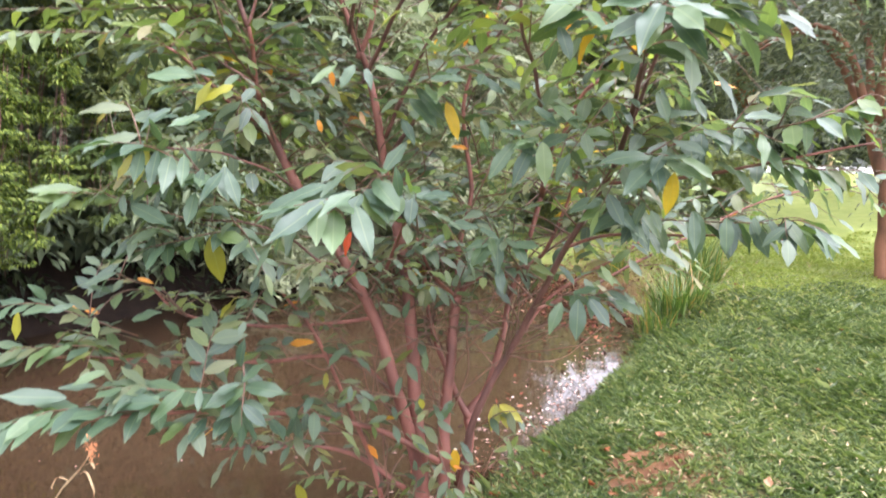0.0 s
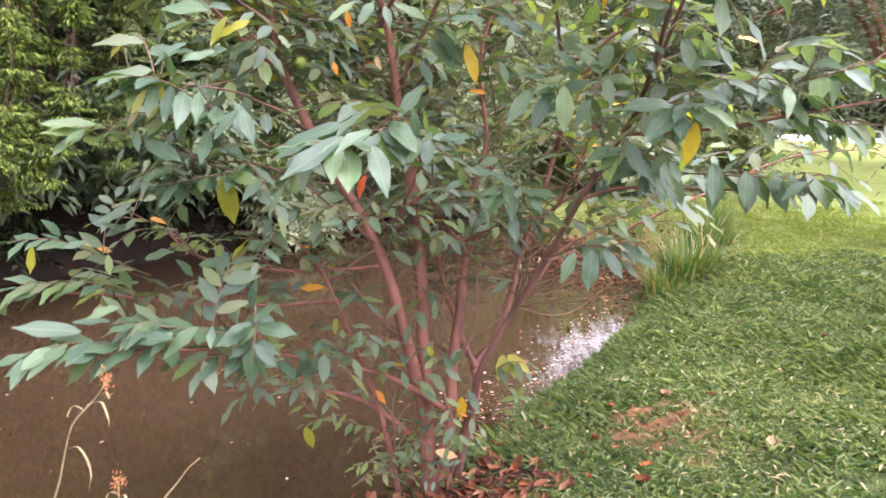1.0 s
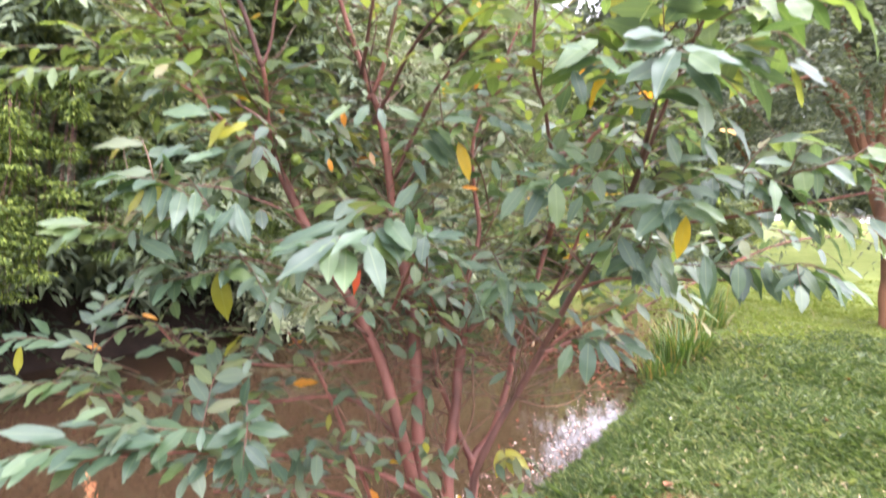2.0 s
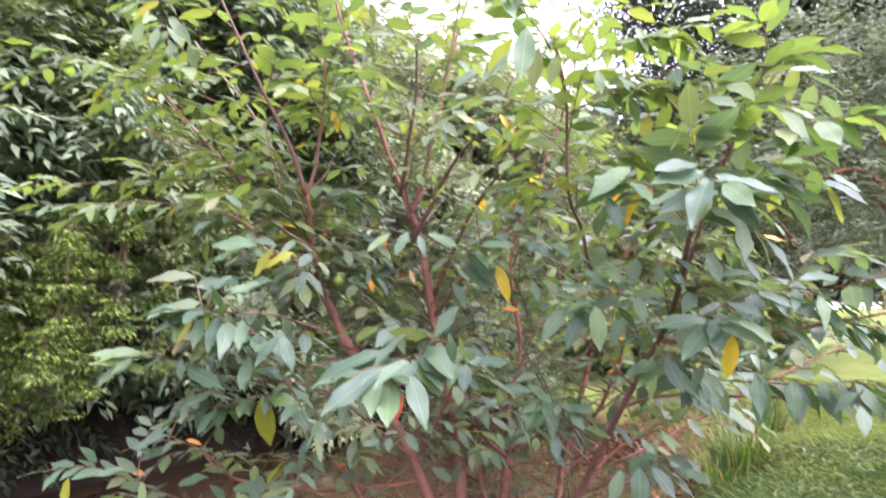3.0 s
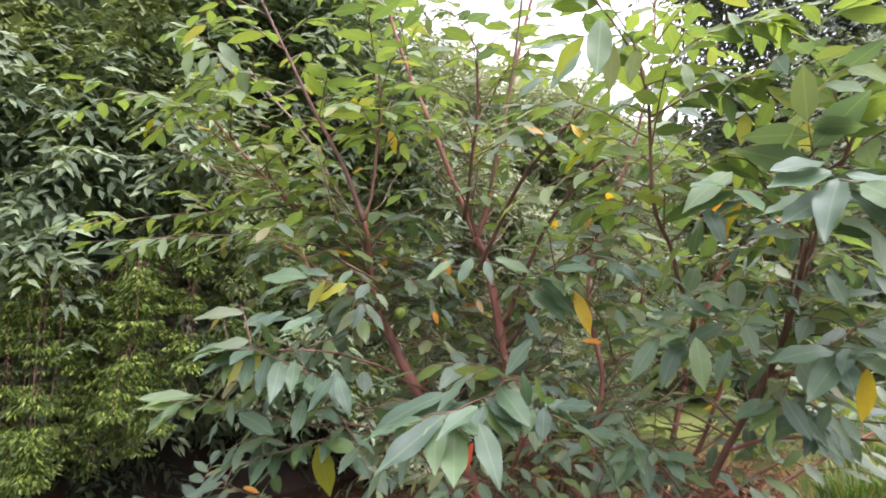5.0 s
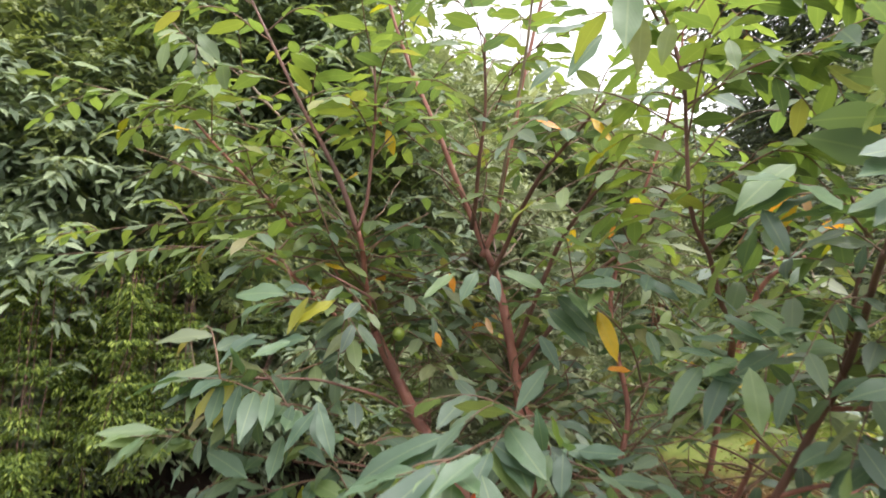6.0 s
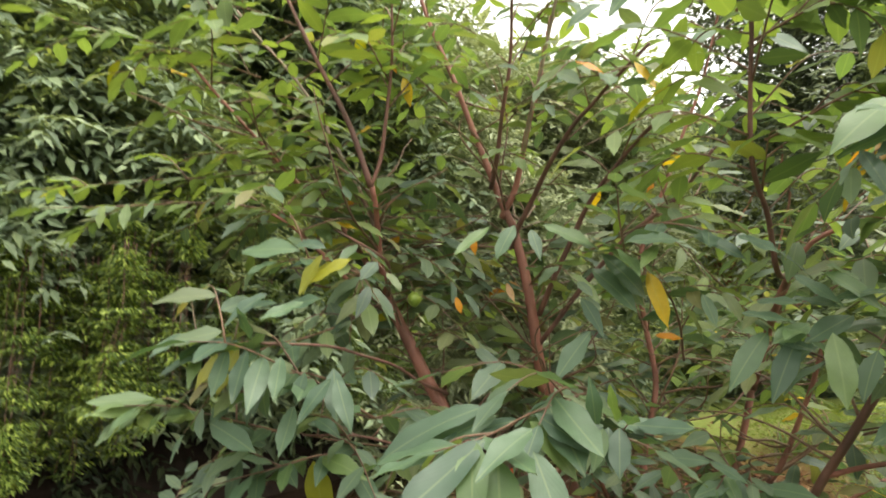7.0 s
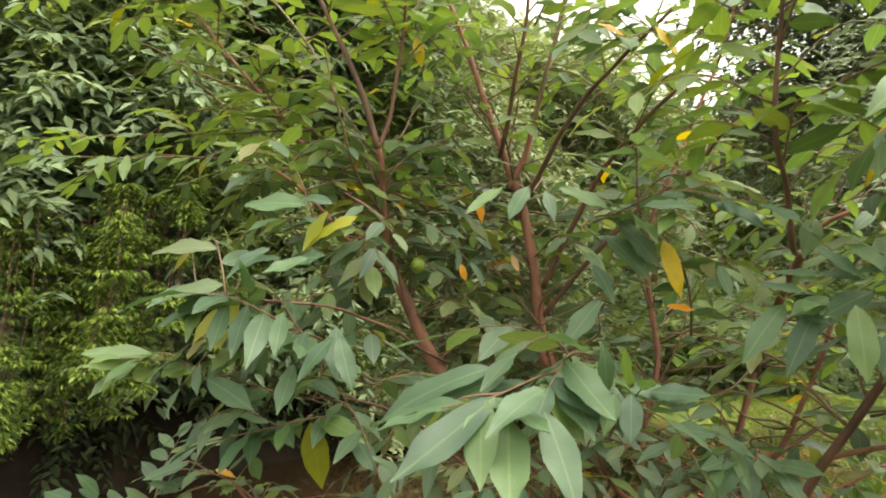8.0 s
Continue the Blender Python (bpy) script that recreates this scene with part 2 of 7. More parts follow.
water_mat, n, l = material("muddy_water")
fac = noise_fac(n, l, 0.7, 5.0)
color = ramp(n, l, fac, [(0.3, (0.034, 0.02, 0.0105)), (0.7, (0.051, 0.031, 0.0165))])
ripple = noise_fac(n, l, 6.0, 4.0, 0.6)
finish(n, l, color, 0.015, bumped(n, l, ripple, 0.04, 0.02), spec=0.95)

ground_mat, n, l = material("lawn_and_bank_soil")
tc = n.new("ShaderNodeTexCoord")
bare = n.new("ShaderNodeVertexColor")
bare.layer_name = "soil"
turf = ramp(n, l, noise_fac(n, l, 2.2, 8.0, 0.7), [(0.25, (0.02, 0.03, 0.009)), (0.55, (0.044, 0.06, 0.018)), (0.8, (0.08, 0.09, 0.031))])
# turf turns paler and yellower between y = 5.5 and 8.5
far_turf = ramp(n, l, noise_fac(n, l, 2.2, 8.0, 0.7), [(0.25, (0.14, 0.18, 0.04)), (0.55, (0.23, 0.27, 0.07)), (0.8, (0.3, 0.3, 0.11))])
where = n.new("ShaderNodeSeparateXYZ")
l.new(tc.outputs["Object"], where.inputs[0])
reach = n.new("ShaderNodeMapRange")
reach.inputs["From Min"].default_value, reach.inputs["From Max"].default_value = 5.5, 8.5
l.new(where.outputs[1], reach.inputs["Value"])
turf = mixed(n, l, reach.outputs[0], turf, far_turf)
soil = ramp(n, l, noise_fac(n, l, 9.0, 8.0, 0.7), [(0.25, (0.06, 0.03, 0.018)), (0.55, (0.17, 0.075, 0.035)), (0.8, (0.28, 0.13, 0.06))])
sep = n.new("ShaderNodeSeparateColor")
l.new(bare.outputs["Color"], sep.inputs[0])
# wet far-bank mud, taken near black to carry the overhang's shade in its colour
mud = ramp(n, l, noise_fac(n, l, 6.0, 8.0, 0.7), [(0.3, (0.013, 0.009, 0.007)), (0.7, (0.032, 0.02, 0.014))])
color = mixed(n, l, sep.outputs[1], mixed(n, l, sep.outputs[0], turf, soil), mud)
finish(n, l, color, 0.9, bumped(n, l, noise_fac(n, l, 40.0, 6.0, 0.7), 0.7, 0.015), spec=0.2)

concrete_mat, n, l = material("pale_concrete")
color = ramp(n, l, noise_fac(n, l, 1.5, 8.0), [(0.3, (0.62, 0.61, 0.58)), (0.7, (0.78, 0.77, 0.74))])
finish(n, l, color, 0.8, bumped(n, l, noise_fac(n, l, 30.0), 0.3, 0.01))
fleck_mat, n, l = material("pale_floating_flecks")
color = ramp(n, l, n.new("ShaderNodeNewGeometry").outputs["Random Per Island"], [(0.0, (0.12, 0.07, 0.05)), (0.5, (0.3, 0.18, 0.13)), (0.85, (0.5, 0.36, 0.3)), (1.0, (0.7, 0.62, 0.55))])
finish(n, l, color, 0.6)
fruit_mat, n, l = material("green_fruit_skin")
color = ramp(n, l, noise_fac(n, l, 30.0), [(0.3, (0.14, 0.2, 0.03)), (0.7, (0.22, 0.28, 0.04))])
finish(n, l, color, 0.4)


# ---- helpers for meshes ----
def linked(name, verts, faces, mat, parent=None, label="", uvs=None, smooth=True):
    me = bpy.data.meshes.new(name)
    me.from_pydata(verts if isinstance(verts, list) else verts.tolist(), [], faces if isinstance(faces, list) else faces.tolist())
    if uvs is not None:
        layer = me.uv_layers.new(name="UVMap")
        loops = np.empty(len(me.loops), dtype=np.int32)
        me.loops.foreach_get("vertex_index", loops)
        layer.data.foreach_set("uv", np.asarray(uvs, dtype=np.float32)[loops].ravel())
    if smooth:
        me.polygons.foreach_set("use_smooth", [True] * len(me.polygons))
    me.materials.append(mat)
    me.update()
    ob = new(name, me)
    if parent is not None:
        ob.parent = parent
    if label:
        tagged(ob, label)
    return ob


def part(name, bm, mat, parent, label=""):
    me = bpy.data.meshes.new(name)
    bm.to_mesh(me)
    bm.free()
    me.polygons.foreach_set("use_smooth", [True] * len(me.polygons))
    me.materials.append(mat)
    ob = new(name, me)
    if parent is not None:
        ob.parent = parent
    if label:
        tagged(ob, label)
    return ob


def spline(points, steps):
    """A smooth line through a few points."""
    p = [Vector(q) for q in points]
    p = [p[0] * 2 - p[1]] + p + [p[-1] * 2 - p[-2]]
    out = []
    for i in range(1, len(p) - 2):
        for s in range(steps):
            u = s / steps
            out.append(0.5 * ((2 * p[i]) + (p[i + 1] - p[i - 1]) * u + (2 * p[i - 1] - 5 * p[i] + 4 * p[i + 1] - p[i + 2]) * u * u
                              + (3 * p[i] - 3 * p[i + 1] + p[i + 2] - p[i - 1]) * u ** 3))
    out.append(p[-2])
    return out


def tube_data(line, r0, r1, sides=8, knots=0.0, power=1.0):
    """Rings along a line, tapering from r0 to r1, with swellings at the nodes."""
    verts, faces, n = [], [], len(line)
    for i, c in enumerate(line):
        d = (line[min(i + 1, n - 1)] - line[max(i - 1, 0)]).normalized()
        a = d.orthogonal().normalized() if i == 0 else (a - d * a.dot(d)).normalized()
        b = d.cross(a)
        u = i / (n - 1)
        r = r0 + (r1 - r0) * u ** power
        r *= 1 + knots * noise.noise(c * 14)
        for k in range(sides):
            w = 2 * math.pi * k / sides
            verts.append(tuple(c + (a * math.cos(w) + b * math.sin(w)) * r))
        if i:
            s, q = (i - 1) * sides, i * sides
            faces += [(s + k, s + (k + 1) % sides, q + (k + 1) % sides, q + k) for k in range(sides)]
    faces.append(tuple(range(sides))[::-1])
    faces.append(tuple(range((n - 1) * sides, n * sides)))
    return verts, faces


def wobbled(line, amount, freq=3.0):
    n = len(line)
    return [c + noise.noise_vector(c * freq) * amount * min(1.0, 4 * i / n, 4 * (n - 1 - i) / n + 0.3) for i, c in enumerate(line)]


# ---- ground, water ----
SHORE = [(-9.0, 0.3), (-4.0, 0.9), (-1.7, 1.55), (-0.75, 1.95), (-0.2, 2.5), (0.05, 3.0), (0.35, 3.45), (0.95, 4.3), (1.5, 5.3), (1.9, 6.4), (1.75, 8.0), (1.2, 9.6),
         (0.3, 10.3), (-0.9, 9.8), (-1.7, 8.6), (-3.35, 6.4), (-4.1, 5.55), (-5.6, 4.8), (-9.0, 4.2)]


def shore_distance(x, y):
    """Metres to the water's edge, minus over the water."""
    d = np.full(x.shape, 1e9)
    inside = np.zeros(x.shape, bool)
    for (ax, ay), (bx, by) in zip(SHORE, SHORE[1:] + SHORE[:1]):
        u = np.clip(((x - ax) * (bx - ax) + (y - ay) * (by - ay)) / ((bx - ax) ** 2 + (by - ay) ** 2), 0, 1)
        d = np.minimum(d, np.hypot(x - ax - u * (bx - ax), y - ay - u * (by - ay)))
        cross = ((ay > y) != (by > y)) & (x < (bx - ax) * (y - ay) / (by - ay + 1e-12) + ax)
        inside ^= cross
    return np.where(inside, -d, d)


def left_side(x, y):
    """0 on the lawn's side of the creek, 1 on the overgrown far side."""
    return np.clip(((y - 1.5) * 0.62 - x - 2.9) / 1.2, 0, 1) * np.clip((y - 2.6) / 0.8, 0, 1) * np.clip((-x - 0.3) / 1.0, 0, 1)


def swell(x, y):
    return 0.05 * np.sin(x * 1.3 + 0.6) * np.cos(y * 0.9) + 0.02 * np.sin(x * 3.7 + y * 2.9) + 0.012 * np.sin(x * 9.1 - y * 7.3)


def ground_height(x, y):
    d = shore_distance(x, y)
    hump = 0.22 * np.exp(-((x - 3.1) / 1.1) ** 2 - ((y - 6.6) / 2.2) ** 2)
    lawn = 0.24 * (1 - np.exp(-np.maximum(d, 0) / 0.28)) + 0.05 * np.minimum(d, 4) / 4 + (swell(x, y) + hump) * np.clip(d / 0.5, 0, 1)
    steep = 1.25 * (1 - np.exp(-np.maximum(d, 0) / 0.7)) + 0.3 * swell(x, y)
    up = lawn + (steep - lawn) * left_side(x, y)
    return np.where(d > 0, up - 0.015, -0.35 * (1 - np.exp(np.minimum(d, 0) / 0.5)) - 0.02)


def spread(fine0, fine1, step, far):
    inner = np.arange(fine0, fine1 + step / 2, step)
    steps = step * 1.22 ** np.arange(1, 60)
    outer = np.cumsum(steps)
    outer = outer[outer < far]
    return np.concatenate([(fine0 - outer)[::-1], inner, fine1 + outer])


gx, gy = spread(-4.5, 4.8, 0.075, 400), spread(0.5, 9.5, 0.075, 400)
X, Y = np.meshgrid(gx, gy)
Z = ground_height(X, Y)
verts = np.stack([X, Y, Z], -1).reshape(-1, 3)
idx = np.arange(len(gx) * len(gy)).reshape(len(gy), len(gx))
faces = np.stack([idx[:-1, :-1], idx[:-1, 1:], idx[1:, 1:], idx[1:, :-1]], -1).reshape(-1, 4)
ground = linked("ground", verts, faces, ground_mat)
tagged(ground, "grassy creek bank and lawn with bare soil patches", "ground", kind="structure")
D = shore_distance(X, Y)


def bare_soil(x, y, d):
    """How bare the soil is: at the water's edge, under the far bank, in a worn patch and in a few small ones."""
    edge = np.clip(1 - (d - 0.02) / 0.12, 0, 1)
    ragged = 0.22 * np.sin(x * 23 + 2 * np.sin(y * 17)) + 0.18 * np.sin(y * 31 - x * 11)
    patch = np.clip(1.1 + ragged - np.hypot((x - 1.0) / 0.5, (y - 3.08) / 0.46), 0, 1) + np.clip(1.2 - np.hypot((x - 3.05) / 0.5, (y - 4.3) / 0.28), 0, 1) * 0.7
    foot = np.clip(1.3 - np.hypot((x - 0.05) / 0.38, (y - 2.45) / 0.3), 0, 1)
    mud = np.clip(1.3 - np.hypot((x - 1.55) / 0.9, (y - 7.4) / 1.4), 0, 1)
    return np.clip(np.maximum.reduce([edge, patch, foot, mud, left_side(x, y)]), 0, 1)


soil_layer = ground.data.color_attributes.new("soil", "FLOAT_COLOR", "POINT")
s = bare_soil(X, Y, D).reshape(-1)
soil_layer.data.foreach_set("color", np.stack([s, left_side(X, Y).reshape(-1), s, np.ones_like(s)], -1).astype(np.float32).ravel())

wv = [(-12, -1.0, 0), (4, -1.0, 0), (4, 12, 0), (-12, 12, 0)]
water = tagged(linked("water", wv, [(0, 1, 2, 3)], water_mat, smooth=False), "still muddy brown creek water", "water", kind="structure")


# ---- scattered small leaves, as folded blades ----
def blades(name, base, along, up, length, width, mat, curl=0.25, parent=None, label="", fine=True):
    """Many folded leaves in one mesh: base, direction, face normal, length and width for each; a plainer fold where not fine."""
    n = len(base)
    along = along / np.linalg.norm(along, axis=1, keepdims=True)
    side = np.cross(along, up)
    side /= np.linalg.norm(side, axis=1, keepdims=True) + 1e-9
    nrm = np.cross(side, along)
    L, W = length[:, None], width[:, None]
    mid = base + along * L * 0.45 - nrm * W * 0.12
    left = base + along * L * 0.42 - side * W * 0.5 + nrm * W * 0.12
    right = base + along * L * 0.42 + side * W * 0.5 + nrm * W * 0.12
    tip = base + along * L * 0.97 - nrm * L * curl
    if not fine:
        v = np.stack([base, left, tip, right], 1).reshape(-1, 3)
        o = (np.arange(n) * 4)[:, None]
        return linked(name, v, np.concatenate([o + [0, 2, 1], o + [0, 3, 2]], 0), mat, parent, label, smooth=False)
    v = np.stack([base, left, mid, right, tip], 1).reshape(-1, 3)
    o = (np.arange(n) * 5)[:, None]
    f = np.concatenate([o + [0, 2, 1], o + [0, 3, 2], o + [1, 2, 4], o + [2, 3, 4]], 0)
    return linked(name, v, f, mat, parent, label, smooth=False)


rng = np.random.default_rng(7)


def unit(v):
    return v / (np.linalg.norm(v, axis=-1, keepdims=True) + 1e-9)


def grass_patch(name, n, x0, x1, y0, y1, tall, mat, label, fade=0.8):
    x, y = rng.uniform(x0, x1, n), rng.uniform(y0, y1, n)
    d = shore_distance(x, y)
    rim = np.minimum(np.minimum(x - x0, x1 - x), np.minimum(y - y0, y1 - y)) + 0.35 * np.sin(x * 3.1 + 1.7 * np.sin(y * 2.3))
    keep = (rng.random(n) < np.clip(rim / fade, 0, 1)) & (d > 0.02) & (left_side(x, y) < 0.3) & (rng.random(n) > 0.93 * bare_soil(x, y, d) * (d > 0.1) + 0.25 * (d <= 0.1))
    x, y = x[keep], y[keep]
    n = len(x)
    base = np.stack([x, y, ground_height(x, y) - 0.004], -1)
    az = rng.uniform(0, 2 * np.pi, n)
    lift = rng.uniform(0.2, 1.7, n)
    along = np.stack([np.cos(az), np.sin(az), lift], -1)
    size = tall * rng.uniform(0.5, 1.25, n) * (1 + 0.3 * np.sin(x * 5.1 + np.sin(y * 4.3) * 1.5) * np.sin(y * 6.7 + x * 1.9))
    ob = blades(name, base, along, np.tile([0.0, 0.0, 1.0], (n, 1)) + rng.normal(0, 0.2, (n, 3)), size, size * rng.uniform(0.11, 0.2, n) + 0.003, mat, 0.35, fine=False)
    return tagged(ob, label, "grass", kind="stuff")


grass_patch("lawn_grass", 120000, -0.4, 3.6, 2.0, 5.0, 0.056, grass_mat, "short broad-bladed green lawn grass, worn in places")
grass_patch("lawn_grass", 62000, 0.4, 5.6, 3.9, 6.5, 0.06, grass_mat, "short green lawn grass farther along the bank")
grass_patch("lawn_grass", 75000, 1.6, 8.0, 5.2, 11.0, 0.045, grass_pale, "paler yellow-green lawn grass farther out")
grass_patch("lawn_grass", 24000, -6.0, 11.0, -5.0, 6.5, 0.1, grass_mat, "short green lawn grass round the bank")


# ---- the overgrown far bank and the trees round the creek ----
def leaf_cloud(name, centres, spread_m, per, length, width, mat, droop=0.5, face=(0, -0.6, 0.8), parent=None, label="", curl=0.2, fine=True):
    """Clumps of leaves: each centre carries a spray of leaves that fan out from it."""
    c = np.repeat(centres, per, 0)
    n = len(c)
    base = c + rng.normal(0, 1, (n, 3)) * spread_m
    along = unit(rng.normal(0, 1, (n, 3)) * [1, 1, 0.6] + [0, -0.35, -droop])
    up = np.tile(np.array(face, float), (n, 1)) + rng.normal(0, 0.45, (n, 3))
    size = length * rng.uniform(0.6, 1.3, n)
    return blades(name, base, along, up, size, size * width * rng.uniform(0.8, 1.2, n), mat, curl, parent, label, fine)


def sprays_cloud(name, starts, ways, length, leaves, leaf_len, leaf_w, mat, parent=None, label="", face=(0, 0, 0), fine=True):
    """Twigs with two rows of leaves, as a mass, their upper sides turned towards face."""
    n = len(starts)
    u = np.linspace(0.1, 1.0, leaves)
    ways = unit(ways)
    side = unit(np.cross(ways, np.tile([0, 0, 1.0], (n, 1)) + rng.normal(0, 0.25, (n, 3))))
    base = starts[:, None] + ways[:, None] * (u * length)[None, :, None] - np.array([0, 0, 1.0]) * (u ** 2 * 0.22 * length)[None, :, None]
    flip = np.where(np.arange(leaves) % 2 == 0, 1.0, -1.0)[None, :, None]
    along = side[:, None] * flip * 0.9 + ways[:, None] * 0.65 + np.array([0, 0, -0.3]) + rng.normal(0, 0.18, (n, leaves, 3))
    along[:, -1] = ways
    up = np.cross(side, ways)
    up *= np.sign(up[:, 2:3] + 1e-6)
    up = np.repeat(up[:, None], leaves, 1) + np.array(face, float) + rng.normal(0, 0.2, (n, leaves, 3))
    m = n * leaves
    size = leaf_len * rng.uniform(0.7, 1.25, m)
    return blades(name, base.reshape(-1, 3), along.reshape(-1, 3), up.reshape(-1, 3), size, size * leaf_w, mat, 0.15, parent, label, fine)


def thing(name, label, category, at=(0, 0, 0), group=""):
    ob = new(name)
    ob.location = at
    return tagged(ob, label, category, group)


def wall_points(n, ax, ay, bx, by, z0, z1, depth, bulge=0.5):
    """Points in a rough, bulging hedge front between two places."""
    u = rng.random(n)
    z = z0 + (z1 - z0) * rng.random(n)
    x, y = ax + (bx - ax) * u, ay + (by - ay) * u
    nx, ny = (by - ay), -(bx - ax)
    k = math.hypot(nx, ny)
    bump = bulge * (np.sin(u * 9 + z * 1.7) * 0.5 + np.sin(u * 23 - z * 2.9) * 0.3 + np.sin(z * 4.1 + u * 5) * 0.25)
    off = bump + np.abs(rng.normal(0, 1, n)) * -depth + 0.9 * np.clip((z - 0.7) / 1.5, 0, 1)
    return np.stack([x + nx / k * off, y + ny / k * off, z], -1)


def bush_stems(parent, feet, tops, mat, r=0.05):
    for f, t in zip(feet, tops):
        line = wobbled(spline([f, ((f[0] + t[0]) / 2 + 0.15, (f[1] + t[1]) / 2, f[2] * 0.45 + t[2] * 0.55), t], 8), 0.12, 1.5)
        linked("trunk", *tube_data(line, r, r * 0.3, 8, 0.2), mat, parent)


def clumped(p, want):
    """Keeps the points of one kind of growth, in patches."""
    v = np.sin(p[:, 0] * 2.1 + p[:, 2] * 1.3) + np.sin(p[:, 1] * 1.7 - p[:, 2] * 2.3 + 1.0) + 0.8 * np.sin(p[:, 0] * 4.3 - p[:, 2] * 3.7)
    return p[(v + rng.normal(0, 0.5, len(p))) * want > -0.35]


def thicket(name, label, ax, ay, bx, by, z0, z1, leaves, broad, fine, seed_depth=0.35, skirt=0.0):
    """A bank of undergrowth: sprays of long leaves, patches of finer ones, a coarse inside, a skirt that hangs to the
    water with shade put into its dark colour, and stems.
    """
    root = thing(name, label, "shrub", ((ax + bx) / 2, (ay + by) / 2, 0))
    inv = Matrix.Translation(root.location).inverted()
    n = leaves // 9
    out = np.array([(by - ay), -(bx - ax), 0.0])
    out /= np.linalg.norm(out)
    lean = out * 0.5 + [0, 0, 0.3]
    for want, frac, mat, size, width in ((1, 0.8, broad[0], broad[1], 0.33), (-1, 1.4, fine[0], fine[1], 0.38)):
        st = clumped(wall_points(int(n * frac), ax, ay, bx, by, z0, z1, seed_depth, 0.8), want)
        ways = rng.normal(0, 1, (len(st), 3)) * [0.8, 0.8, 0.5] + out * 0.9 + [0, 0, -0.1]
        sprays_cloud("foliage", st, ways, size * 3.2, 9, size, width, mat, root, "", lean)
    st = wall_points(int(n * 0.6), ax, ay, bx, by, z0, z1 + 0.1, 0.45, 0.5) - out * 0.75
    sprays_cloud("inner_foliage", st, rng.normal(0, 1, (len(st), 3)), 0.5, 9, 0.29, 0.5, broad[0], root, "", (0, 0, 0), False)
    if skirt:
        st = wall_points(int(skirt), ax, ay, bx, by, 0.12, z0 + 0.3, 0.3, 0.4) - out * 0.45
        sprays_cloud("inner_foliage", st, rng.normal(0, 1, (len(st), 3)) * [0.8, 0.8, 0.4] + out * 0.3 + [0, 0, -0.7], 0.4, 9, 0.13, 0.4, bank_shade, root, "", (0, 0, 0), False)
    nx, ny = -out[0], -out[1]
    feet, tops = [], []
    for u in (0.15, 0.4, 0.65, 0.9):
        x, y = ax + (bx - ax) * u, ay + (by - ay) * u
        feet.append((x + nx * 0.9, y + ny * 0.9, 0.5))
        tops.append((x + nx * 0.6 + rng.normal(0, 0.3), y + ny * 0.6, z1 * 0.85))
    bush_stems(root, feet, tops, bark_tree, 0.06)
    for ob in root.children:
        ob.matrix_parent_inverse = inv
    return root


def vine_curtain(label, x, y, z_top, z_low, width, ropes, mat, leaf=0.048, lean=0.25):
    """A hanging creeper: ropes of strands, each ringed by whorls of small leaflets that droop over one another."""
    root = thing("hanging_vine", label, "vine", (x, y, z_top), "creepers hanging over the water")
    inv = Matrix.Translation(root.location).inverted()
    B, A, U, S = [], [], [], []
    tubes_v, tubes_f = [], []
    for i in range(ropes):
        u = 2 * (i + rng.random()) / ropes - 1
        cx, cy = x + u * width, y + rng.normal(0, 0.2) + 0.45 * u * width
        top, low = z_top + rng.normal(0, 0.1), z_low + abs(rng.normal(0, 0.16)) + 0.2 * abs(u)
        thick = rng.uniform(0.05, 0.12)
        for k in range(4):
            sx, sy = cx + rng.normal(0, thick * 0.5), cy + rng.normal(0, thick * 0.5)
            end = low + abs(rng.normal(0, 0.2))
            line = wobbled(spline([(sx, sy, top), (sx + rng.normal(0, 0.03), sy - lean * 0.4, (top + end) / 2), (sx + rng.normal(0, 0.05), sy - lean, end)], 6), 0.05, 2.0)
            tv, tf = tube_data(line, 0.003, 0.0015, 4)
            o = len(tubes_v)
            tubes_v += tv
            tubes_f += [tuple(q + o for q in f) for f in tf]
            pts = np.array([tuple(c) for c in line])
            m = max(8, int((top - end) / 0.035))
            tuft_at = rng.uniform(0, len(pts) - 1, max(3, m // 5))
            w = np.repeat(tuft_at[rng.integers(0, len(tuft_at), m)] + rng.normal(0, 0.3, m), 14).clip(0, len(pts) - 1.001)
            i0 = w.astype(int)
            stem = pts[i0] + (pts[i0 + 1] - pts[i0]) * (w - i0)[:, None]
            az = rng.uniform(0, 2 * np.pi, len(w))
            ring = np.stack([np.cos(az), np.sin(az), np.zeros(len(w))], -1)
            swollen = 0.6 + 0.8 * np.sin(w * 2.1 + i * 1.7 + k) ** 2
            B.append(stem + ring * rng.uniform(0.0, 1.3 * thick, (len(w), 1)) * swollen[:, None])
            A.append(ring * rng.uniform(0.7, 1.3, (len(w), 1)) + [0, 0, -0.45] + rng.normal(0, 0.2, (len(w), 3)))
            U.append(ring * 0.8 + [0, -0.2, 0.6] + rng.normal(0, 0.25, (len(w), 3)))
            S.append(leaf * rng.uniform(0.6, 1.3, len(w)))
    B, A, U, S = np.concatenate(B), np.concatenate(A), np.concatenate(U), np.concatenate(S)
    blades("foliage", B, A, U, S, S * 0.36, mat, 0.25, root, fine=False)
    linked("creeper_stem", tubes_v, tubes_f, bark_dark, root)
    for ob in root.children:
        ob.matrix_parent_inverse = inv
    return root


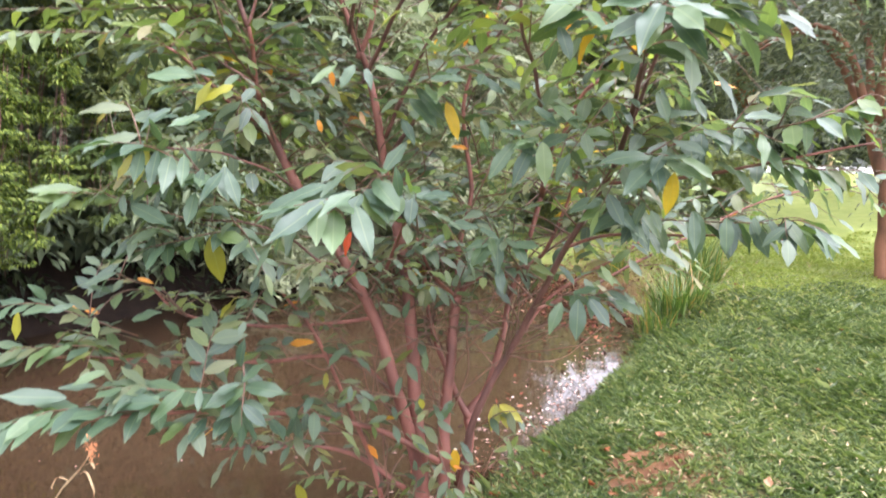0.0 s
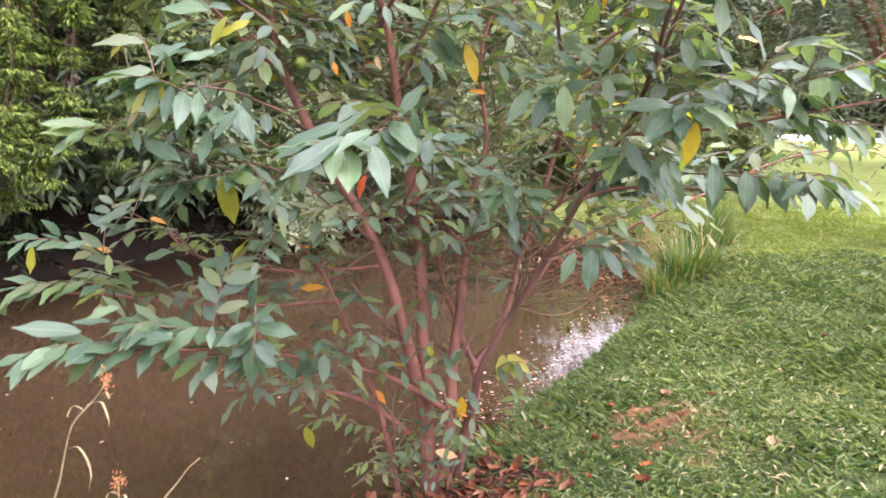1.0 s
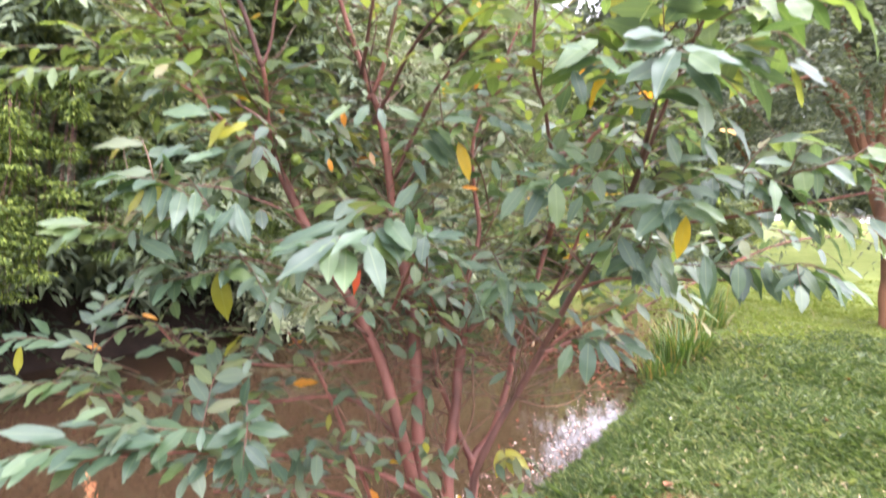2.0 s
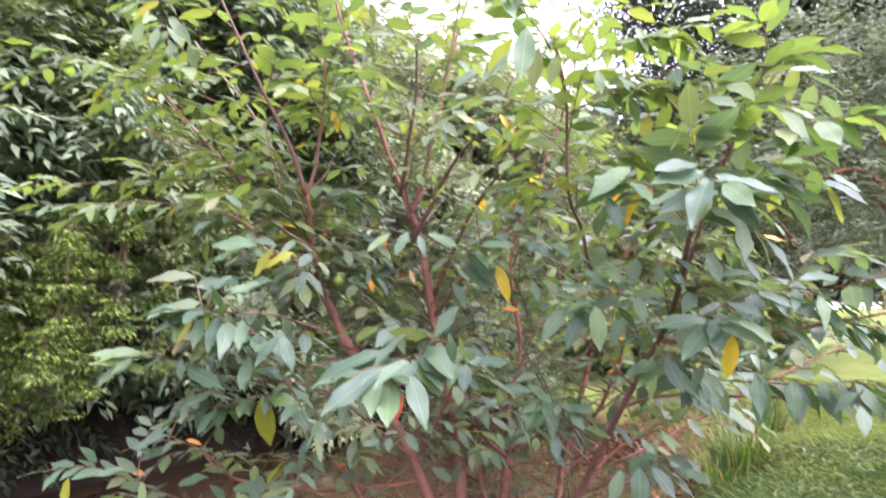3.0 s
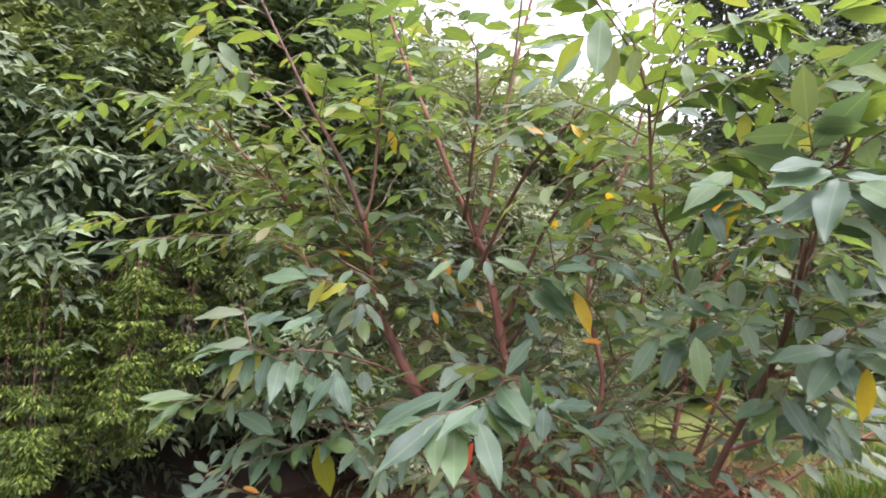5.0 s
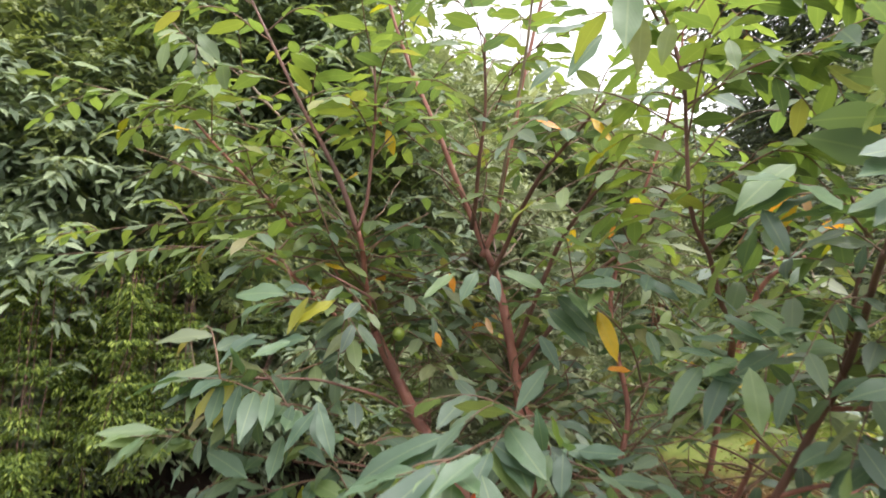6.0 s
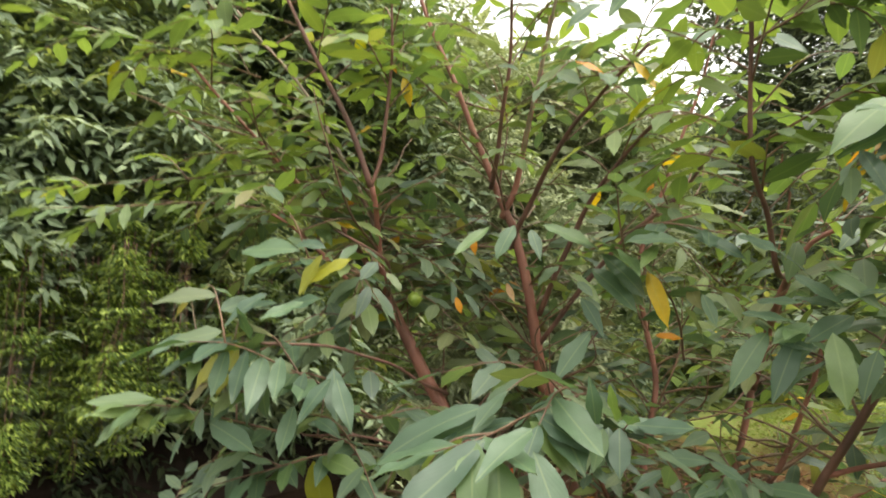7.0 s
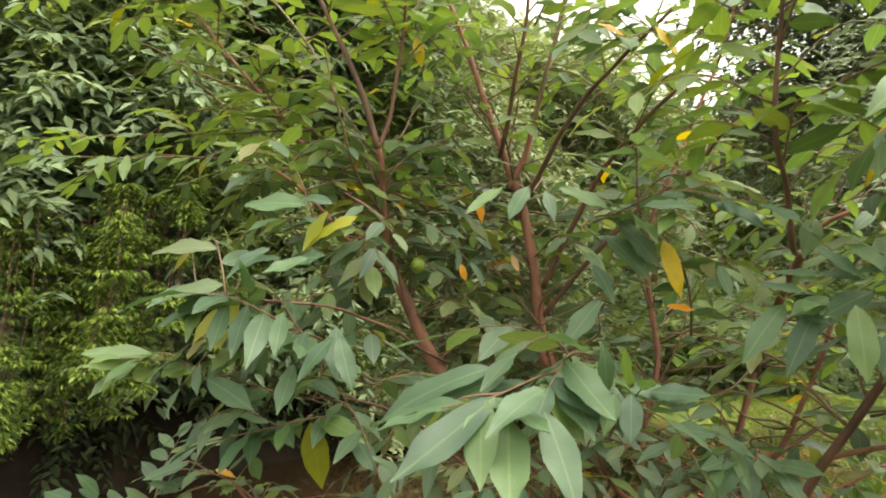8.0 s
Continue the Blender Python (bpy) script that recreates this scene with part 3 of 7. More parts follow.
D1, D2, M1, M2 = (bank_dark, 0.15), (bank_dark, 0.13), (bank_mid, 0.075), (bank_mid, 0.085)
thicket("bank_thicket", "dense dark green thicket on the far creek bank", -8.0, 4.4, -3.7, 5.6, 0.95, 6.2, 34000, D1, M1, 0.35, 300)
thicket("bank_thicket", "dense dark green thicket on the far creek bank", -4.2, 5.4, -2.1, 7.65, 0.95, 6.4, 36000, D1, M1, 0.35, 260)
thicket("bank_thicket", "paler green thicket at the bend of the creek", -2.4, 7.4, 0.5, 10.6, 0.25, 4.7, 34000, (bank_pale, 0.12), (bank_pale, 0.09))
thicket("bank_undergrowth", "low green undergrowth behind the creek's end", 0.0, 10.4, 4.2, 11.6, 0.15, 1.35, 13000, D2, (bank_mid, 0.1), 0.3)
thicket("bank_undergrowth", "low green undergrowth along the lawn's end", 3.8, 11.6, 5.3, 12.9, 0.2, 1.6, 6000, (bank_dark, 0.16), (bank_mid, 0.12), 0.3)

VINE = "yellow-green small-leaved creeper hanging in strands"
DULL_VINE = "dull green small-leaved creeper hanging in strands"
vine_curtain(VINE, -2.97, 4.9, 2.5, 0.95, 0.26, 5, vine_mat, 0.046)
vine_curtain(VINE, -3.25, 4.75, 2.3, 0.6, 0.3, 4, vine_mat, 0.046)
vine_curtain(VINE, -3.75, 4.5, 2.2, 0.4, 0.32, 4, vine_mat, 0.046)
vine_curtain(DULL_VINE, -4.4, 4.3, 1.95, 0.2, 0.34, 5, vine_dull)
vine_curtain(DULL_VINE, -2.65, 5.6, 2.0, 1.05, 0.26, 5, vine_dull)
vine_curtain(DULL_VINE, -2.2, 6.1, 1.9, 1.0, 0.26, 4, vine_dull)
vine_curtain(DULL_VINE, -1.95, 6.95, 1.9, 0.6, 0.4, 5, vine_dull)


def tree(label, foot, trunk_top, r, crown, radius, clumps, leaf, mat, limbs=7, per=5, fringe=(), fine=False):
    """A tapered trunk that forks into limbs, and a crown of many leaf clumps with gaps; fringe: thin outlying boughs of the crown."""
    root = thing("tree", label, "tree", foot)
    inv = Matrix.Translation(root.location).inverted()
    line = wobbled(spline([foot, tuple(Vector(foot).lerp(Vector(trunk_top), 0.5) + Vector((0.08, 0, 0))), trunk_top], 8), 0.06, 1.2)
    linked("trunk", *tube_data(line, r, r * 0.75, 12, 0.2), bark_tree, root)
    ends = []
    for i in range(limbs):
        a = 2 * math.pi * i / limbs + rng.uniform(-0.3, 0.3)
        end = Vector(crown) + Vector((math.cos(a) * radius[0] * 0.75, math.sin(a) * radius[1] * 0.75, rng.uniform(-0.5, 0.6) * radius[2]))
        mid = Vector(trunk_top).lerp(end, 0.45) + Vector((0, 0, 0.25 * radius[2]))
        line = wobbled(spline([trunk_top, tuple(mid), tuple(end)], 8), 0.12, 1.0)
        linked("limb", *tube_data(line, r * 0.6, r * 0.12, 8, 0.2), bark_tree, root)
        ends += [line[k] for k in range(6, len(line), 2)]
    e = np.array([tuple(q) for q in ends])
    ball = rng.normal(0, 1, (clumps, 3))
    ball = unit(ball) * (rng.random((clumps, 1)) ** 0.4)
    lumps = np.array(crown) + ball * np.array(radius) * (0.75 + 0.35 * np.sin(ball[:, :1] * 6 + ball[:, 2:] * 5))
    for tip, count, loose in fringe:
        root_end = ends[int(np.argmin([(q - Vector(tip)).length for q in ends]))]
        bough = wobbled(spline([tuple(root_end), tuple(root_end.lerp(Vector(tip), 0.5) + Vector((0, 0, 0.3))), tip], 8), 0.12, 1.0)
        linked("limb", *tube_data(bough, r * 0.2, r * 0.05, 7, 0.2), bark_tree, root)
        along_bough = np.array([tuple(q) for q in bough])
        e = np.concatenate([e, along_bough[rng.integers(3, len(along_bough), count)] + rng.normal(0, loose, (count, 3))])
    c = np.concatenate([lumps, e])
    ways = unit(c - np.array(trunk_top)) + rng.normal(0, 0.6, (len(c), 3))
    starts = np.repeat(c, per, 0) + rng.normal(0, 0.16, (len(c) * per, 3))
    sprays_cloud("crown", starts, np.repeat(ways, per, 0) + rng.normal(0, 0.5, (len(starts), 3)), leaf * 4, 8, leaf, 0.36, mat, root, "", (0, -0.5, 0), fine)
    for ob in root.children:
        ob.matrix_parent_inverse = inv
    return root


tree("grey-green tree with red-brown forking trunk on the lawn", (4.75, 7.1, 0.25), (4.5, 7.15, 1.95), 0.085, (5.1, 7.6, 3.8), (2.7, 2.2, 2.5), 620, 0.11, tree_pale, 7, 5, (), True)
tree("tall dark-leaved tree leaning over the lawn's end", (11.6, 14.8, 0.27), (11.0, 14.4, 4.2), 0.26, (7.8, 13.5, 7.6), (5.0, 3.2, 5.0), 1900, 0.19, tree_mat, 10, 6,
     [((2.5, 12.9, 7.4), 18, 0.45), ((2.9, 12.8, 6.2), 30, 0.45), ((3.4, 13.0, 5.1), 40, 0.45), ((3.6, 12.8, 4.0), 24, 0.4), ((2.9, 12.6, 8.8), 20, 0.5), ((2.5, 12.9, 3.9), 15, 0.4), ((2.9, 12.9, 3.1), 9, 0.4), ((3.5, 12.9, 2.5), 6, 0.4)])
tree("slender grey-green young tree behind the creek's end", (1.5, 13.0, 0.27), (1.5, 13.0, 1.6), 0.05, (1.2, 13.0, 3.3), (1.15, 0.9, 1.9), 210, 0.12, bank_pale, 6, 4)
tree("rounded green tree far behind the creek", (0.7, 28.0, 0.27), (0.7, 28.0, 2.6), 0.24, (0.5, 27.6, 6.8), (3.7, 3.2, 5.0), 560, 0.33, bank_mid)
tree("rounded green tree far behind the creek", (7.0, 31.0, 0.27), (7.0, 31.0, 2.2), 0.22, (6.8, 30.6, 5.0), (4.4, 3.4, 3.6), 520, 0.35, bank_mid)
tree("dark-leaved tree across the lawn", (13.5, 19.0, 0.27), (13.3, 19.0, 3.0), 0.25, (13.0, 19.0, 5.6), (4.5, 4.0, 3.6), 460, 0.22, tree_mat)
tree("broad dark-leaved tree across the lawn", (12.5, 27.0, 0.27), (12.4, 27.0, 2.6), 0.25, (11.5, 27.0, 5.4), (5.5, 4.0, 4.0), 460, 0.28, tree_mat)

# distant woods all round, behind everything
a = np.concatenate([rng.uniform(-0.45, 1.0, 9000), rng.uniform(1.0, 2 * np.pi - 0.45, 3500)])
far_r = rng.uniform(46, 58, len(a))
far_z = rng.random(len(a)) ** 0.8 * (12 + 2.0 * np.sin(a * 5) + 1.5 * np.sin(a * 13 + 1))
woods = leaf_cloud("far_woods", np.stack([np.sin(a) * far_r, np.cos(a) * far_r, far_z], -1), 0.7, 4, 1.4, 0.55, tree_mat, 0.3, (0, -0.5, 0.8), fine=False)
tagged(woods, "belt of distant dark green trees round the lawn", "trees", kind="stuff")


# ---- the shrub at the water's edge ----
def leaf_mesh(width, fold, arch, twist, seed, rows=7, across=(-1, 0, 1)):
    """One leaf along +y, 1 m long: a pointed oval, folded at the midrib, arched and a little wavy."""
    verts, uvs, faces = [], [], []
    k = len(across)
    for i in range(rows + 1):
        u = i / rows
        w = 0.5 * width * (math.sin(math.pi * min(1.0, u * 0.985 + 0.015) ** 0.92) ** 0.85 * (1 - 0.35 * max(0.0, u - 0.72) / 0.28) if 0 < i < rows else 0.02)
        w *= 1 + 0.04 * math.sin(seed * 3.1 + u * 16)
        z = -arch * u * u
        a = twist * (u - 0.3)
        for s in across:
            x = s * w
            lift = w * fold * (abs(s) ** 1.4 - 0.25 * abs(s) ** 3) + 0.02 * math.sin(seed + u * 13 + s * 1.3) * s * s
            verts.append((x * math.cos(a) - lift * math.sin(a), u * (1 - 0.12 * arch), z + x * math.sin(a) + lift * math.cos(a)))
            uvs.append((0.5 + 0.5 * s * (w / (0.5 * width) if 0 < i < rows else 0.05), u))
        if i:
            o = (i - 1) * k
            faces += [(o + q, o + q + 1, o + q + k + 1, o + q + k) for q in range(k - 1)]
    return verts, faces, uvs


LEAF_FORMS = [(0.35, 0.22, 0.08, 0.3), (0.38, 0.14, 0.16, -0.25), (0.32, 0.28, 0.05, 0.15), (0.40, 0.18, 0.14, -0.35), (0.36, 0.12, 0.26, 0.3), (0.37, 0.22, -0.05, 0.25), (0.34, 0.36, 0.22, -0.15)]
LEAF_SHAPES = [leaf_mesh(*form, k) for k, form in enumerate(LEAF_FORMS)]
LEAF_SMOOTH = [leaf_mesh(*form, k, 10, (-1, -0.6, 0, 0.6, 1)) for k, form in enumerate(LEAF_FORMS)]
LEAF_TONES = {"green": leaf_green, "light": leaf_light, "yellow": leaf_yellow, "olive": leaf_olive, "orange": leaf_orange, "red": leaf_red, "tan": leaf_tan}
leaf_cache = {}


def leaf_data(shape, tone):
    if (shape, tone) not in leaf_cache:
        v, f, uv = LEAF_SMOOTH[shape]
        me = bpy.data.meshes.new("leaf")
        me.from_pydata(v, [], f)
        layer = me.uv_layers.new(name="UVMap")
        for loop in me.loops:
            layer.data[loop.index].uv = uv[loop.vertex_index]
        me.polygons.foreach_set("use_smooth", [True] * len(me.polygons))
        me.materials.append(LEAF_TONES[tone])
        leaf_cache[(shape, tone)] = me
    return leaf_cache[(shape, tone)]


shrub = thing("shrub", "multi-stemmed shrub with red-brown bark and large glossy leaves", "shrub", (-0.06, 2.62, 0.03))
SHRUB_INV = Matrix.Translation(shrub.location).inverted()
mass = {"green": ([], [], []), "light": ([], [], [])}
rnd = random.Random(11)
limbs = {}


def put_leaf(at, along, normal, length, tone="green", own=True, parent=None):
    """A leaf at a place: an object of its own, or one in the crown's mass."""
    y = along.normalized()
    x = y.cross(normal)
    if x.length < 1e-4:
        x = y.orthogonal()
    x.normalize()
    z = x.cross(y)
    m = Matrix((x, y, z)).transposed().to_4x4()
    m.translation = at
    m = m @ Matrix.Diagonal((min(length, 0.165) * rnd.uniform(0.88, 1.12), length, length, 1))
    shape = rnd.randrange(len(LEAF_SHAPES))
    if (own and at.y < 2.32) or tone not in mass:
        ob = new("leaf", leaf_data(shape, tone))
        ob.parent = parent or shrub
        if parent is None:
            ob.matrix_parent_inverse = SHRUB_INV
        ob.matrix_basis = m
        return ob
    if at.y < 1.6:
        return None
    v, f, uv = LEAF_SHAPES[shape]
    mv, mf, mu = mass[tone]
    o = len(mv)
    mv += [tuple(m @ Vector(q)) for q in v]
    mf += [tuple(i + o for i in q) for q in f]
    mu += uv
    return None


def limb(name, points, r0, r1, mat=bark_red, wob=0.015, key=None, steps=7, sides=9):
    """One stem, limb or shoot of the shrub."""
    line = wobbled(spline(points, steps), wob, 4.0)
    ob = linked(name, *tube_data(line, r0, r1, sides, 0.12, 0.8), mat, shrub)
    ob.matrix_parent_inverse = SHRUB_INV
    if key:
        limbs[key] = line
    return ob


fine = ([], [])


def add_fine(data):
    o = len(fine[0])
    fine[0].extend(data[0])
    fine[1].extend(tuple(q + o for q in f) for f in data[1])


def bare_twigs(key, u0, u1, count, length, seed):
    """Thin leafless twigs inside the crown."""
    line, r = limbs[key], random.Random(seed)
    k = len(line) - 1
    for i in range(count):
        at = line[int(k * (u0 + (u1 - u0) * r.random()))]
        w = Vector((r.gauss(0, 1), r.gauss(0.3, 0.8), r.uniform(-0.1, 1.2))).normalized() * length * r.uniform(0.6, 1.4)
        bend = Vector((r.gauss(0, 0.06), r.gauss(0, 0.06), r.gauss(0, 0.05)))
        add_fine(tube_data(wobbled(spline([at, at + w * 0.5 + bend, at + w], 6), 0.02, 5.0), 0.0045, 0.0015, 5))


def twig(points, n, length, tone="green", own=True, droop=0.35, start=0.12, r=0.0035, mat=bark_twig, steps=6, spread_w=1.0, mix=0.0, sub=0):
    """A twig with two rows of leaves that hang a little, and one at its tip."""
    line = wobbled(spline(points, steps), 0.008, 5.0)
    ob = None
    if own:
        ob = linked("twig", *tube_data(line, r, r * 0.35, 5), mat, shrub)
        ob.matrix_parent_inverse = SHRUB_INV
    else:
        add_fine(tube_data(line, r, r * 0.35, 4))
    k = len(line) - 1
    for i in range(n):
        u = start + (1 - start) * i / (n - 1)
        a = min(int(u * k), k - 1)
        at = line[a].lerp(line[a + 1], u * k - a)
        d = (line[a + 1] - line[a]).normalized()
        side = d.cross(Vector((0, 0, 1)))
        if side.length < 0.25:
            side = d.cross(Vector((0.3, 1, 0.2)))
        side.normalize()
        up = side.cross(d)
        s = 1 if i % 2 else -1
        if i == n - 1:
            along = d + Vector((0, 0, -0.25 * droop))
        else:
            along = side * s * rnd.uniform(0.7, 1.0) * spread_w + d * rnd.uniform(0.5, 0.85) + Vector((rnd.gauss(0, 0.1), rnd.gauss(0, 0.1), -droop * rnd.uniform(0.2, 1.2)))
        nrm = up + side * s * rnd.uniform(-0.15, 0.3) + Vector((rnd.gauss(0, 0.3), rnd.gauss(-0.12, 0.32), 0.3))
        size = length * (0.72 + 0.28 * math.sin(math.pi * (0.15 + 0.75 * u))) * rnd.uniform(0.82, 1.15)
        t = "light" if tone == "green" and rnd.random() < mix else tone
        if not own and rnd.random() < 0.014:
            t = rnd.choice(("orange", "yellow", "olive", "olive"))
        put_leaf(at, along, nrm, size, t, own, ob)
    span = (line[-1] - line[0]).length
    for i in range(sub):
        q = line[int(k * (0.05 + 0.75 * (i + rnd.random()) / sub))]
        w = (line[-1] - line[0]).normalized() + Vector((rnd.gauss(0, 0.6), rnd.uniform(0.1, 1.1), rnd.gauss(0.0, 0.4)))
        w = w.normalized() * max(0.16, span * rnd.uniform(0.3, 0.6))
        twig([q, q + w * 0.5 + Vector((0, 0, 0.02)), q + w + Vector((0, 0, -0.04))], max(5, int(n * 0.75)), length * 0.85, tone, False, droop, 0.1, r * 0.8, mat, 5, spread_w, mix)
    return line


def fill(key, u0, u1, count, length, leaf, n, tone="green", up=0.35, seed=0, mix=0.15, ahead=0.0):
    """Leafy side twigs by chance along a limb."""
    line = limbs[key]
    k = len(line) - 1
    r = random.Random(seed)
    for i in range(count):
        u = u0 + (u1 - u0) * (i + r.random()) / count
        a = min(int(u * k), k - 1)
        at = line[a].lerp(line[a + 1], u * k - a)
        az = i * 2.4 + r.uniform(-0.5, 0.5)
        w = Vector((math.cos(az), math.sin(az) - ahead, up + r.uniform(-0.35, 0.35))).normalized() * length * r.uniform(0.65, 1.25)
        bend = Vector((0, 0, -0.12 * w.length))
        end = at + w + bend
        if end.y < 1.75:
            continue
        twig([at, at + w * 0.5 + Vector((0, 0, 0.04)), end], max(5, n - 2), leaf * 1.22 * r.uniform(0.8, 1.2), tone, own=False, r=0.003, mix=mix)


limb("stem", [(-0.07, 2.60, -0.02), (-0.09, 2.64, 0.33), (-0.11, 2.68, 0.68), (-0.15, 2.75, 1.12), (-0.21, 2.82, 1.52), (-0.24, 2.84, 1.55), (-0.27, 2.84, 1.83), (-0.31, 2.84, 2.05)], 0.038, 0.014, bark_red, 0.012, key="A")
limb("stem", [(-0.09, 2.64, 0.33), (-0.16, 2.62, 0.67), (-0.23, 2.62, 0.90), (-0.31, 2.65, 1.12), (-0.55, 2.68, 1.54), (-0.66, 2.70, 1.73), (-0.71, 2.70, 1.84)], 0.029, 0.016, bark_red, 0.012, key="B")
limb("stem", [(-0.04, 2.60, 0.04), (-0.00, 2.62, 0.32), (0.01, 2.66, 0.59), (0.03, 2.72, 0.87), (0.06, 2.78, 1.10)], 0.03, 0.02, bark_red, 0.012, key="D")
limb("stem", [(0.02, 2.60, 0.04), (0.09, 2.60, 0.41), (0.12, 2.60, 0.62), (0.24, 2.58, 0.88), (0.34, 2.54, 1.10), (0.46, 2.45, 1.37), (0.56, 2.35, 1.60), (0.58, 2.28, 1.68), (0.58, 2.10, 1.85), (0.55, 1.90, 1.96)], 0.0185, 0.007, bark_dark, 0.012, key="C")
limb("stem", [(-0.00, 2.66, 0.06), (0.11, 2.72, 0.46), (0.11, 2.76, 0.60), (0.20, 2.82, 0.69), (0.26, 2.88, 0.88), (0.31, 2.95, 1.07), (0.44, 3.00, 1.51), (0.45, 3.00, 1.53), (0.57, 2.90, 1.92), (0.70, 2.80, 2.03)], 0.022, 0.007, bark_red, 0.012, key="E")
limb("stem", [(0.11, 2.74, 0.58), (0.04, 2.78, 0.72), (-0.03, 2.80, 0.89), (-0.07, 2.86, 1.08), (-0.09, 2.90, 1.34)], 0.016, 0.008, bark_red, 0.012, key="F")
limb("limb", [(0.06, 2.78, 1.10), (0.13, 2.80, 1.17), (0.32, 2.75, 1.22), (0.46, 2.70, 1.39), (0.56, 2.65, 1.74)], 0.014, 0.006, bark_red, 0.012, key="D1")
limb("limb", [(0.06, 2.78, 1.10), (0.07, 2.85, 1.28), (0.12, 2.90, 1.54), (0.09, 2.90, 1.92), (0.22, 2.90, 2.28)], 0.014, 0.006, bark_red, 0.012, key="D2")
limb("limb", [(0.06, 2.78, 1.10), (-0.04, 2.70, 1.21), (-0.10, 2.60, 1.38)], 0.012, 0.005, bark_red, 0.012, key="D3")
limb("shoot", [(0.22, 2.90, 2.28), (0.31, 2.88, 2.52), (0.38, 2.86, 2.78), (0.40, 2.82, 3.02)], 0.006, 0.003, bark_red, 0.01, key="D4")
limb("shoot", [(-0.31, 2.84, 2.05), (-0.40, 2.85, 2.27), (-0.49, 2.85, 2.54), (-0.60, 2.85, 2.84), (-0.68, 2.80, 3.18)], 0.014, 0.005, bark_red, 0.01, key="A1")
limb("shoot", [(-0.35, 2.84, 2.09), (-0.30, 2.84, 2.21), (-0.22, 2.80, 2.50), (-0.15, 2.80, 2.78), (-0.03, 2.80, 3.20)], 0.012, 0.005, bark_red, 0.01, key="A2")
limb("shoot", [(-0.38, 2.82, 2.19), (-0.33, 2.70, 2.36), (-0.29, 2.60, 2.55), (-0.27, 2.50, 2.75)], 0.009, 0.004, bark_dark, 0.01, key="A3")
limb("shoot", [(-0.33, 2.84, 1.99), (-0.27, 2.78, 2.10), (-0.13, 2.60, 2.30), (-0.04, 2.50, 2.37), (0.08, 2.35, 2.46)], 0.011, 0.004, bark_dark, 0.01, key="A4")
limb("shoot", [(-0.24, 2.84, 1.77), (-0.10, 2.70, 2.06), (0.03, 2.55, 2.22), (0.15, 2.45, 2.33)], 0.01, 0.004, bark_dark, 0.01, key="A5")
limb("shoot", [(-0.24, 2.84, 1.68), (0.00, 2.70, 1.97), (0.17, 2.60, 2.10), (0.25, 2.50, 2.21)], 0.009, 0.004, bark_dark, 0.01, key="A6")
limb("limb", [(-0.71, 2.70, 1.84), (-0.71, 2.62, 1.98), (-0.70, 2.50, 2.16)], 0.011, 0.008, bark_red, 0.012, key="B0")
limb("shoot", [(-0.70, 2.50, 2.16), (-0.77, 2.45, 2.38), (-0.88, 2.40, 2.63), (-1.03, 2.40, 2.97)], 0.01, 0.004, bark_dark, 0.01, key="B1")
limb("shoot", [(-0.70, 2.50, 2.16), (-0.67, 2.49, 2.25), (-0.63, 2.46, 2.42), (-0.61, 2.43, 2.55), (-0.60, 2.40, 2.67)], 0.007, 0.0035, bark_dark, 0.01, key="B2")
limb("shoot", [(-0.72, 2.62, 2.05), (-0.85, 2.75, 2.27), (-1.01, 2.80, 2.54), (-1.27, 2.80, 2.88)], 0.009, 0.004, bark_grey, 0.01, key="B3")
limb("shoot", [(-0.71, 2.70, 1.85), (-0.87, 2.75, 2.07), (-1.02, 2.70, 2.23), (-1.10, 2.60, 2.35), (-1.27, 2.50, 2.58)], 0.011, 0.004, bark_red, 0.01, key="B4")
limb("shoot", [(-0.71, 2.70, 1.82), (-0.77, 2.55, 1.88), (-0.88, 2.40, 2.03), (-0.95, 2.35, 2.08)], 0.009, 0.004, bark_red, 0.01, key="B5")
limb("shoot", [(-0.71, 2.70, 1.84), (-0.66, 2.55, 1.93), (-0.68, 2.45, 1.97), (-0.78, 2.40, 2.03)], 0.006, 0.003, bark_dark, 0.01, key="B6")
limb("limb", [(0.44, 3.00, 1.51), (0.44, 2.75, 1.74), (0.42, 2.50, 1.87)], 0.014, 0.01, bark_red, 0.012)
limb("shoot", [(0.42, 2.50, 1.87), (0.33, 2.30, 1.87), (0.29, 2.20, 1.99), (0.24, 2.10, 2.08), (0.23, 2.05, 2.23), (0.22, 2.00, 2.38), (0.19, 2.00, 2.56)], 0.0075, 0.004, bark_dark, 0.01, key="R")
limb("limb", [(-0.02, 2.60, 0.45), (-0.25, 2.55, 0.61), (-0.44, 2.50, 0.68), (-0.66, 2.30, 0.79), (-0.88, 2.10, 0.87), (-1.05, 1.98, 0.90), (-1.22, 1.90, 0.90)], 0.013, 0.004, bark_red, 0.012, key="L1")
limb("limb", [(-0.16, 2.62, 0.32), (-0.37, 2.65, 0.46), (-0.67, 2.70, 0.47), (-0.99, 2.75, 0.43)], 0.012, 0.004, bark_red, 0.012, key="L2")
limb("limb", [(-0.21, 2.62, 0.05), (-0.25, 2.62, 0.26), (-0.30, 2.60, 0.50), (-0.41, 2.55, 0.79), (-0.53, 2.50, 1.08), (-0.60, 2.45, 1.20)], 0.013, 0.005, bark_red, 0.012, key="L3")
limb("limb", [(-0.17, 2.62, 0.70), (-0.38, 2.66, 0.87), (-0.69, 2.60, 0.88), (-1.01, 2.55, 0.89), (-1.27, 2.40, 0.96), (-1.44, 2.30, 1.00)], 0.01, 0.004, bark_red, 0.012, key="L4")
